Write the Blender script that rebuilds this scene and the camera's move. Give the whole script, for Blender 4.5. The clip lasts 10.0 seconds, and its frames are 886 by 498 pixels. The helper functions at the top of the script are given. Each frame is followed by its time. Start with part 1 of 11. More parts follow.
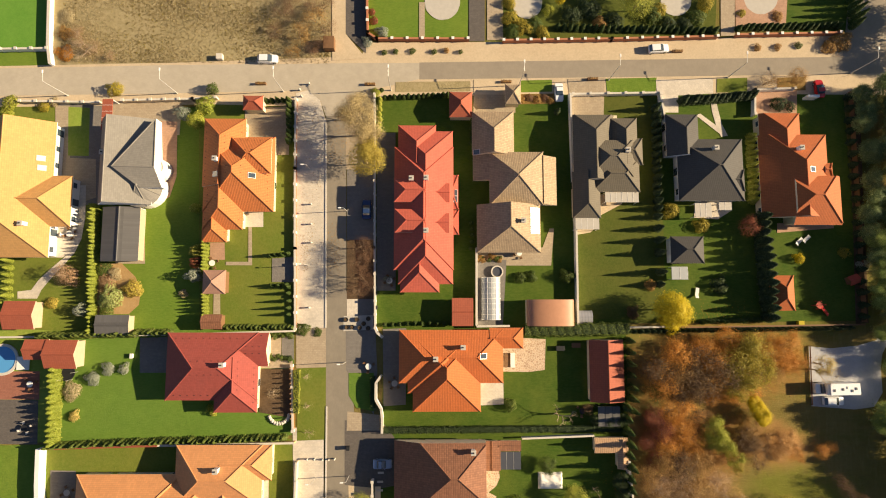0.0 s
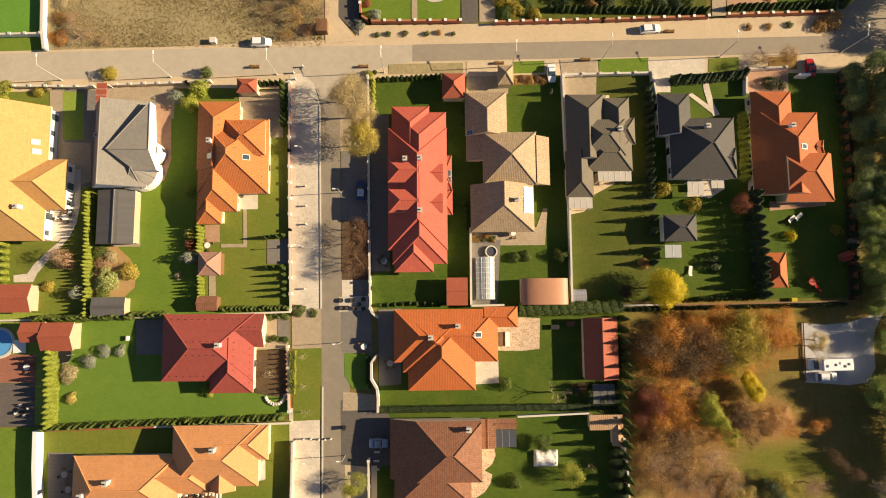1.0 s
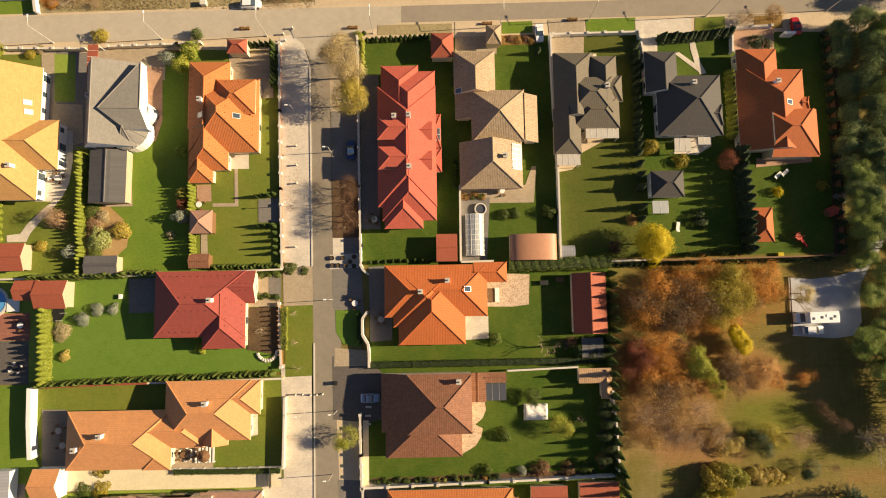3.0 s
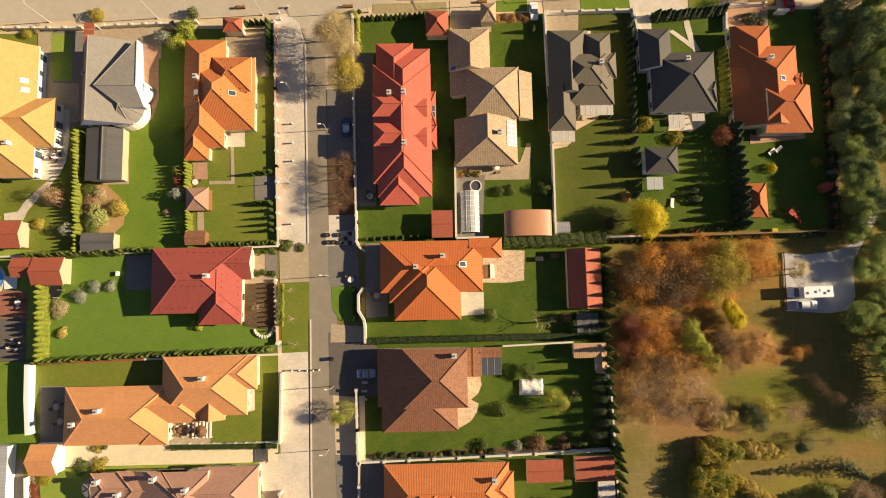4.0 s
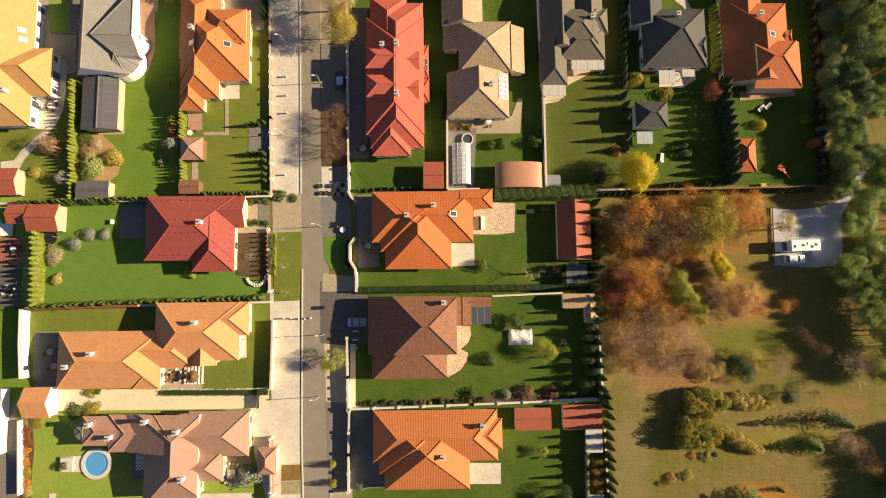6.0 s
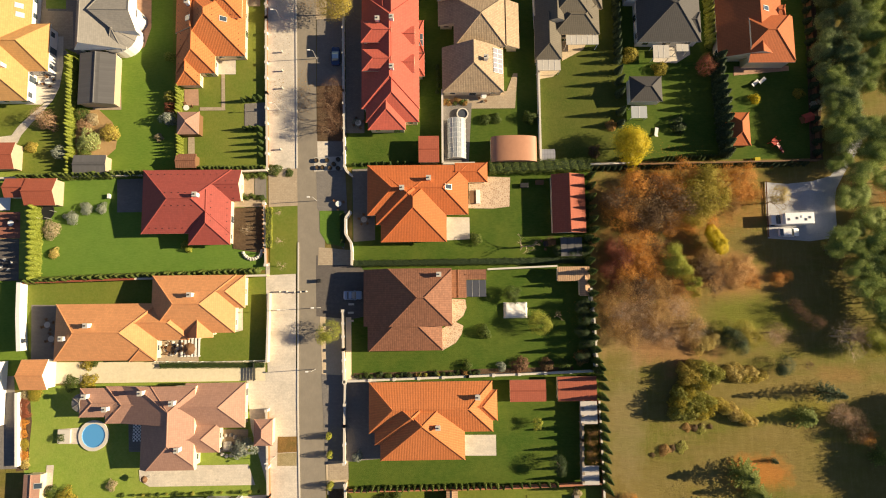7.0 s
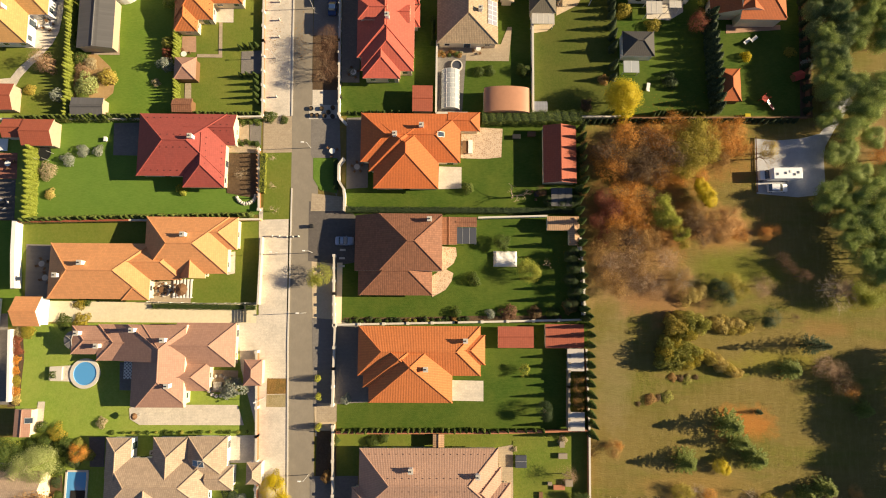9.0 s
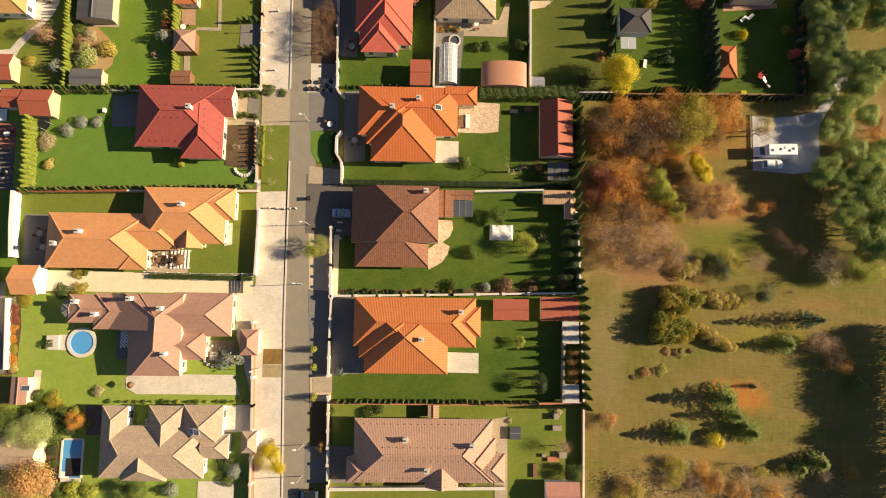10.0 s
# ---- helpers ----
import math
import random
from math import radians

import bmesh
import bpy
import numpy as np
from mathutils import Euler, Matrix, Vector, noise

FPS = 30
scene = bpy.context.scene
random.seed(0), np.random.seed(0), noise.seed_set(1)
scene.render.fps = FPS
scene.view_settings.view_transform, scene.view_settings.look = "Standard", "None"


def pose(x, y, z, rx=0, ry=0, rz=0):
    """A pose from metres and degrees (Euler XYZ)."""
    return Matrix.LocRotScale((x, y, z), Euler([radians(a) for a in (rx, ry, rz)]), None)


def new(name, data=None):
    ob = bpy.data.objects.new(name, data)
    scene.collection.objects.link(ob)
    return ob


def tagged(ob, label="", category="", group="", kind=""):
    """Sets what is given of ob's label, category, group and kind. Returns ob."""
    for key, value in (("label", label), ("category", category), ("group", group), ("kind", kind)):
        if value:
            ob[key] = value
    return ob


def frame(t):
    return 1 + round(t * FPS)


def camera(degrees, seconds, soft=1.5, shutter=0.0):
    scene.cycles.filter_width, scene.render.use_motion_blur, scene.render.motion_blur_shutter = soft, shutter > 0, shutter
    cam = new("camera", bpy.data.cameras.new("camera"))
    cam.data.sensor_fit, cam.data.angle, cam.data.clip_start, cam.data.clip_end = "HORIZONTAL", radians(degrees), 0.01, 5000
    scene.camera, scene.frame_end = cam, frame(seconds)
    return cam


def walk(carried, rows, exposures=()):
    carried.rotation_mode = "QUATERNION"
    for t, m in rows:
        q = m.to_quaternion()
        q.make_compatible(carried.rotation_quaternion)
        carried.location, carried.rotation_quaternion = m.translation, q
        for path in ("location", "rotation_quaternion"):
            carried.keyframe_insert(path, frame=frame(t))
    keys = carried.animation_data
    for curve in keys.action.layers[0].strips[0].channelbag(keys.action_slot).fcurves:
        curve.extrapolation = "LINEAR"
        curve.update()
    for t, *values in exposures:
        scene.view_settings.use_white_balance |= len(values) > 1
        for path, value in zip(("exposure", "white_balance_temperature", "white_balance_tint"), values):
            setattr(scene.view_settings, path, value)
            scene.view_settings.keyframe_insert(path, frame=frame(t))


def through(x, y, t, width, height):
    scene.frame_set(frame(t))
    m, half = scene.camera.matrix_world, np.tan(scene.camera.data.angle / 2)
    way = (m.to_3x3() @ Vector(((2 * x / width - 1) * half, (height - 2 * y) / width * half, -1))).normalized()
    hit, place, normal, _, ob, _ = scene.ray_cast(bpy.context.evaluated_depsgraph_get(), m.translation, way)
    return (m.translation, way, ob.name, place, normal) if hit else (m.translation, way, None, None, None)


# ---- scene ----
# camera: a drone that looks almost straight down and drifts south
cam = camera(78.0, 10.0, soft=1.05)
PATH = [
    (0, 0.00, -0.00, 110.94, 5.54, -0.81, 0.00),
    (0.5, 0.54, -1.96, 111.00, 5.58, -0.80, -0.31),
    (1, 1.01, -3.98, 111.05, 5.53, -0.83, -0.51),
    (1.5, 1.44, -5.99, 111.12, 5.53, -0.81, -0.64),
    (2, 1.91, -8.11, 111.15, 5.49, -0.83, -0.75),
    (2.5, 2.39, -10.36, 111.21, 5.52, -0.86, -0.85),
    (4, 3.62, -17.36, 111.32, 5.45, -0.87, -1.12),
    (4.5, 4.08, -19.82, 111.41, 5.49, -0.87, -1.20),
    (5, 4.53, -22.41, 111.44, 5.48, -0.82, -1.10),
    (5.5, 4.98, -24.97, 111.46, 5.55, -0.84, -0.62),
    (7, 6.44, -33.06, 111.48, 5.59, -0.77, -0.72),
    (7.5, 6.93, -35.79, 111.51, 5.69, -0.76, -0.81),
    (8, 7.48, -38.60, 111.57, 5.67, -0.76, -1.00),
    (8.5, 7.92, -41.37, 111.55, 5.76, -0.75, -0.65),
    (9, 8.31, -44.16, 111.55, 5.79, -0.83, 0.36),
    (9.5, 8.65, -46.94, 111.51, 5.88, -0.94, 1.09),
    (10, 8.98, -49.82, 111.52, 5.85, -0.94, 0.80),
]
walk(cam, [(t, pose(*p)) for t, *p in PATH], [
    (0, 1.08, 6950, 12), (1.5, 1.01, 7200, 13), (2.5, 0.99, 7250, 13), (4, 0.99, 7150, 13), (5.5, 1.04, 6850, 12), (7.5, 1.09, 6750, 11), (9, 1.11, 6800, 11), (10, 1.12, 6800, 12)])

# ---- light: low morning sun from the east, clear sky ----
SUN_EL, SUN_AZ = radians(23.5), radians(3.0)
to_sun = Vector((math.cos(SUN_EL) * math.cos(SUN_AZ), math.cos(SUN_EL) * math.sin(SUN_AZ), math.sin(SUN_EL)))
sun = new("sun", bpy.data.lights.new("sun", "SUN"))
sun.data.energy, sun.data.angle, sun.data.color = 5.0, radians(0.5), (1.0, 0.84, 0.58)
sun.rotation_mode = "QUATERNION"
sun.rotation_quaternion = to_sun.to_track_quat("Z", "Y")
sun.location = (0, 0, 60)
world = bpy.data.worlds.new("sky")
scene.world = world
world.use_nodes = True
sky = world.node_tree.nodes.new("ShaderNodeTexSky")
sky.sky_type, sky.sun_disc = "NISHITA", False
sky.sun_elevation, sky.sun_rotation = SUN_EL, radians(90) - SUN_AZ
sky.air_density, sky.dust_density = 0.55, 0.3
world.node_tree.links.new(sky.outputs[0], world.node_tree.nodes["Background"].inputs[0])
world.node_tree.nodes["Background"].inputs[1].default_value = 0.057


# ---- materials ----
def node_mat(name, rough=0.8, metal=0.0, spec=0.3):
    m = bpy.data.materials.new(name)
    m.use_nodes = True
    nt = m.node_tree
    b = nt.nodes["Principled BSDF"]
    b.inputs["Roughness"].default_value = rough
    b.inputs["Metallic"].default_value = metal
    b.inputs["Specular IOR Level"].default_value = spec
    return m, nt, b


def add(nt, kind, **values):
    n = nt.nodes.new(kind)
    for k, v in values.items():
        n.inputs[k].default_value = v
    return n


def mix(nt, fac, a, b, blend="MIX"):
    n = nt.nodes.new("ShaderNodeMix")
    n.data_type, n.blend_type = "RGBA", blend
    for sock, v in ((n.inputs[0], fac), (n.inputs[6], a), (n.inputs[7], b)):
        if isinstance(v, bpy.types.NodeSocket):
            nt.links.new(v, sock)
        else:
            sock.default_value = (*v, 1.0) if isinstance(v, tuple) else v
    return n.outputs[2]


def calc(nt, op, a, b=0.0, clamp=False):
    n = nt.nodes.new("ShaderNodeMath")
    n.operation, n.use_clamp = op, clamp
    for sock, v in zip(n.inputs, (a, b)):
        if isinstance(v, bpy.types.NodeSocket):
            nt.links.new(v, sock)
        else:
            sock.default_value = v
    return n.outputs[0]


def noise_tex(nt, scale, detail=4.0, coords="Object", rough=0.6, stretch=None):
    tc = nt.nodes.new("ShaderNodeNewGeometry").outputs["Position"] if coords == "World" else nt.nodes.new("ShaderNodeTexCoord").outputs[coords]
    if stretch:
        mp = nt.nodes.new("ShaderNodeMapping")
        mp.inputs["Scale"].default_value = stretch
        nt.links.new(tc, mp.inputs[0])
        tc = mp.outputs[0]
    n = add(nt, "ShaderNodeTexNoise", Scale=scale, Detail=detail, Roughness=rough)
    nt.links.new(tc, n.inputs["Vector"])
    return n.outputs["Fac"]


def sharpen(nt, fac, lo, hi):
    n = nt.nodes.new("ShaderNodeMapRange")
    n.inputs["From Min"].default_value, n.inputs["From Max"].default_value = lo, hi
    nt.links.new(fac, n.inputs[0])
    return n.outputs[0]


def bumped(nt, b, height, strength=0.4, distance=0.05):
    n = add(nt, "ShaderNodeBump", Strength=strength, Distance=distance)
    nt.links.new(height, n.inputs["Height"])
    nt.links.new(n.outputs[0], b.inputs["Normal"])


def ground_mat(name, c1, c2, c3, big=0.12, small=2.2, rough=0.95, bump=0.5, stretch=None):
    """Three tones: broad patches of c1 and c2, uneven drifts between them, and soft fine flecks of c3."""
    m, nt, b = node_mat(name, rough, spec=0.15)
    broad = sharpen(nt, noise_tex(nt, big, 5, "World"), 0.35, 0.65)
    drift = sharpen(nt, noise_tex(nt, big * 5.5, 5, "World", 0.7), 0.35, 0.7)
    fine = sharpen(nt, noise_tex(nt, small, 6, "World", 0.75, stretch), 0.4, 0.75)
    col = mix(nt, broad, c1, c2)
    col = mix(nt, calc(nt, "MULTIPLY", drift, 0.4), col, tuple(v * 0.66 for v in c1))
    col = mix(nt, calc(nt, "MULTIPLY", fine, 0.7), col, c3)
    nt.links.new(col, b.inputs["Base Color"])
    bumped(nt, b, noise_tex(nt, small * 2.2, 6, "World", 0.8), bump, 0.12)
    return m


def park_mat(name, spots):
    """Rough autumn grass in broad drifts of olive, tan and green; spots (x, y, half width, half depth, colour, strength) are drifts of leaf litter or
    fresher grass with ragged edges."""
    m, nt, b = node_mat(name, 0.95, spec=0.12)
    wide = sharpen(nt, noise_tex(nt, 0.035, 4, "World", 0.6), 0.38, 0.62)
    mid = sharpen(nt, noise_tex(nt, 0.16, 5, "World", 0.65, (0.6, 1.5, 1)), 0.36, 0.66)
    fine = sharpen(nt, noise_tex(nt, 0.9, 5, "World", 0.7, (0.5, 1.5, 1)), 0.35, 0.7)
    grain = sharpen(nt, noise_tex(nt, 5.0, 4, "World", 0.75), 0.35, 0.7)
    col = mix(nt, wide, (0.138, 0.124, 0.027), (0.205, 0.155, 0.046))
    col = mix(nt, calc(nt, "MULTIPLY", mid, 0.6), col, (0.215, 0.165, 0.058))
    green = sharpen(nt, noise_tex(nt, 0.09, 5, "World", 0.65, (0.4, 1.6, 1)), 0.5, 0.62)
    col = mix(nt, calc(nt, "MULTIPLY", green, 0.6), col, (0.13, 0.142, 0.022))
    straw = sharpen(nt, noise_tex(nt, 0.55, 5, "World", 0.75, (2.2, 0.35, 1)), 0.46, 0.72)
    col = mix(nt, calc(nt, "MULTIPLY", straw, 0.45), col, (0.27, 0.21, 0.085))
    ragged = noise_tex(nt, 0.22, 6, "World", 0.7)
    pos = nt.nodes.new("ShaderNodeNewGeometry").outputs["Position"]
    for x, y, rx, ry, c, k in spots:
        mp = nt.nodes.new("ShaderNodeMapping")
        mp.inputs["Location"].default_value = (-x / rx, -y / ry, 0)
        mp.inputs["Scale"].default_value = (1 / rx, 1 / ry, 0)
        nt.links.new(pos, mp.inputs[0])
        ln = nt.nodes.new("ShaderNodeVectorMath")
        ln.operation = "LENGTH"
        nt.links.new(mp.outputs[0], ln.inputs[0])
        d = calc(nt, "ADD", ln.outputs["Value"], calc(nt, "MULTIPLY", calc(nt, "SUBTRACT", ragged, 0.5), 2.2))
        col = mix(nt, calc(nt, "MULTIPLY", sharpen(nt, d, 1.15, 0.45), k), col, c)
    col = mix(nt, calc(nt, "MULTIPLY", fine, 0.35), col, mix(nt, 1.0, col, (0.62, 0.6, 0.55), "MULTIPLY"))
    col = mix(nt, calc(nt, "MULTIPLY", grain, 0.3), col, mix(nt, 1.0, col, (1.35, 1.3, 1.25), "MULTIPLY"))
    nt.links.new(col, b.inputs["Base Color"])
    bumped(nt, b, calc(nt, "ADD", fine, calc(nt, "MULTIPLY", grain, 0.5)), 0.5, 0.15)
    return m


def paver_mat(name, c1, c2, joint, size=0.35, stain=0.35):
    """Small concrete setts, every one a little different, with worn and stained patches."""
    m, nt, b = node_mat(name, 0.85, spec=0.25)
    br = add(nt, "ShaderNodeTexBrick", Scale=1.0)
    br.inputs["Color1"].default_value, br.inputs["Color2"].default_value, br.inputs["Mortar"].default_value = (*c1, 1), (*c2, 1), (*joint, 1)
    br.inputs["Mortar Size"].default_value, br.inputs["Brick Width"].default_value, br.inputs["Row Height"].default_value = 0.012, size * 2, size
    nt.links.new(nt.nodes.new("ShaderNodeNewGeometry").outputs["Position"], br.inputs["Vector"])
    dirt = sharpen(nt, noise_tex(nt, 0.35, 6, "World", 0.7), 0.45, 0.75)
    fleck = sharpen(nt, noise_tex(nt, 2.0, 5, "World", 0.75), 0.35, 0.65)
    spots = sharpen(nt, noise_tex(nt, 1.1, 4, "World", 0.85), 0.6, 0.68)
    col = mix(nt, calc(nt, "MULTIPLY", dirt, stain), br.outputs["Color"], tuple(v * 0.55 for v in c1))
    col = mix(nt, calc(nt, "MULTIPLY", fleck, 0.45), col, tuple(v * 0.72 for v in c2))
    col = mix(nt, calc(nt, "MULTIPLY", spots, 0.4), col, tuple(v * 0.45 for v in c2))
    nt.links.new(col, b.inputs["Base Color"])
    bumped(nt, b, fleck, 0.3, 0.05)
    return m


def flag_mat(name, c1, c2, joint, size=0.45):
    """Broken flagstones of uneven shape and tone, with pale joints."""
    m, nt, b = node_mat(name, 0.85, spec=0.25)
    pos = nt.nodes.new("ShaderNodeNewGeometry").outputs["Position"]
    cells = []
    for feature in ("F1", "DISTANCE_TO_EDGE"):
        v = add(nt, "ShaderNodeTexVoronoi", Scale=1 / size)
        v.feature, v.voronoi_dimensions = feature, "2D"
        nt.links.new(pos, v.inputs["Vector"])
        cells.append(v)
    sep = nt.nodes.new("ShaderNodeSeparateColor")
    nt.links.new(cells[0].outputs["Color"], sep.inputs[0])
    col = mix(nt, sep.outputs[0], c1, c2)
    gap = calc(nt, "LESS_THAN", cells[1].outputs["Distance"], 0.09)
    col = mix(nt, gap, col, joint)
    dirt = sharpen(nt, noise_tex(nt, 1.2, 5, "World", 0.7), 0.4, 0.75)
    col = mix(nt, calc(nt, "MULTIPLY", dirt, 0.3), col, tuple(v * 0.6 for v in c1))
    nt.links.new(col, b.inputs["Base Color"])
    bumped(nt, b, cells[1].outputs["Distance"], 0.3, 0.05)
    return m


def roof_mat(name, c, dark=0.6, pitch_u=0.42, course=0.36, rough=0.75, relief=1.0, vary=0.07):
    """Roof tiles by the face's own run and slope: rolls down the slope, courses across it, each tile a little different."""
    m, nt, b = node_mat(name, rough, spec=0.3)
    uv = nt.nodes.new("ShaderNodeUVMap")
    sep = nt.nodes.new("ShaderNodeSeparateXYZ")
    nt.links.new(uv.outputs[0], sep.inputs[0])
    u = calc(nt, "DIVIDE", sep.outputs[0], pitch_u)
    v = calc(nt, "DIVIDE", sep.outputs[1], course)
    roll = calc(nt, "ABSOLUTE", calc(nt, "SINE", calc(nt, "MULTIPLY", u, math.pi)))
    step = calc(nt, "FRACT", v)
    cell = nt.nodes.new("ShaderNodeCombineXYZ")
    nt.links.new(calc(nt, "FLOOR", u), cell.inputs[0])
    nt.links.new(calc(nt, "FLOOR", v), cell.inputs[1])
    wn = nt.nodes.new("ShaderNodeTexWhiteNoise")
    wn.noise_dimensions = "2D"
    nt.links.new(cell.outputs[0], wn.inputs["Vector"])
    tile = mix(nt, wn.outputs["Value"], tuple(v * (1 - vary) for v in c), tuple(min(1, v * (1 + vary)) for v in c))
    # troughs between the rolls get their shade as a darker tile colour
    groove_shade = calc(nt, "MULTIPLY", calc(nt, "SUBTRACT", 1.0, calc(nt, "POWER", roll, 0.6)), 0.55 * relief)
    tile = mix(nt, groove_shade, tile, tuple(v * dark * 0.6 for v in c))
    # a dark band paints the shade below each course's edge
    lip_shade = calc(nt, "MULTIPLY", calc(nt, "LESS_THAN", step, 0.12), 0.3)
    tile = mix(nt, lip_shade, tile, tuple(v * dark * 0.7 for v in c))
    stain = sharpen(nt, noise_tex(nt, 0.5, 6, "World", 0.7), 0.42, 0.8)
    tile = mix(nt, calc(nt, "MULTIPLY", stain, 0.3), tile, tuple(v * dark + 0.02 for v in c))
    soot = sharpen(nt, noise_tex(nt, 0.12, 5, "World", 0.7), 0.4, 0.7)
    tile = mix(nt, calc(nt, "MULTIPLY", soot, 0.22), tile, mix(nt, 1.0, tile, (0.72, 0.7, 0.7), "MULTIPLY"))
    nt.links.new(tile, b.inputs["Base Color"])
    bumped(nt, b, calc(nt, "ADD", roll, calc(nt, "MULTIPLY", step, 0.5)), 0.4 * relief, 0.06)
    return m


def plain_mat(name, c, rough=0.7, metal=0.0, vary=0.18, scale=1.2, spec=0.3):
    """Paint, plaster or metal with soft soiling and fine grain."""
    m, nt, b = node_mat(name, rough, metal, spec)
    soil = sharpen(nt, noise_tex(nt, scale, 6, "Object", 0.7), 0.35, 0.8)
    col = mix(nt, calc(nt, "MULTIPLY", soil, vary * 2), c, tuple(v * 0.6 for v in c))
    nt.links.new(col, b.inputs["Base Color"])
    bumped(nt, b, noise_tex(nt, scale * 18, 4), 0.12, 0.02)
    return m


def leaf_mat(name, c1, c2, c3, through=0.3):
    """Leaves that differ one by one, and let some light through."""
    m, nt, b = node_mat(name, 0.6, spec=0.25)
    isl = nt.nodes.new("ShaderNodeNewGeometry").outputs["Random Per Island"]
    one = nt.nodes.new("ShaderNodeObjectInfo").outputs["Random"]
    col = mix(nt, isl, c1, c2)
    col = mix(nt, calc(nt, "GREATER_THAN", calc(nt, "FRACT", calc(nt, "MULTIPLY", isl, 7.31)), 0.8), col, c3)
    col = mix(nt, calc(nt, "MULTIPLY", one, 0.35), col, c1)
    nt.links.new(col, b.inputs["Base Color"])
    tr = nt.nodes.new("ShaderNodeBsdfTranslucent")
    nt.links.new(col, tr.inputs[0])
    ms = nt.nodes.new("ShaderNodeMixShader")
    ms.inputs[0].default_value = through
    nt.links.new(b.outputs[0], ms.inputs[1])
    nt.links.new(tr.outputs[0], ms.inputs[2])
    nt.links.new(ms.outputs[0], nt.nodes["Material Output"].inputs[0])
    return m


def glass_mat(name, c=(0.05, 0.07, 0.09), rough=0.05):
    m, nt, b = node_mat(name, rough, 0.0, 0.8)
    b.inputs["Base Color"].default_value = (*c, 1)
    b.inputs["Coat Weight"].default_value = 0.6
    return m


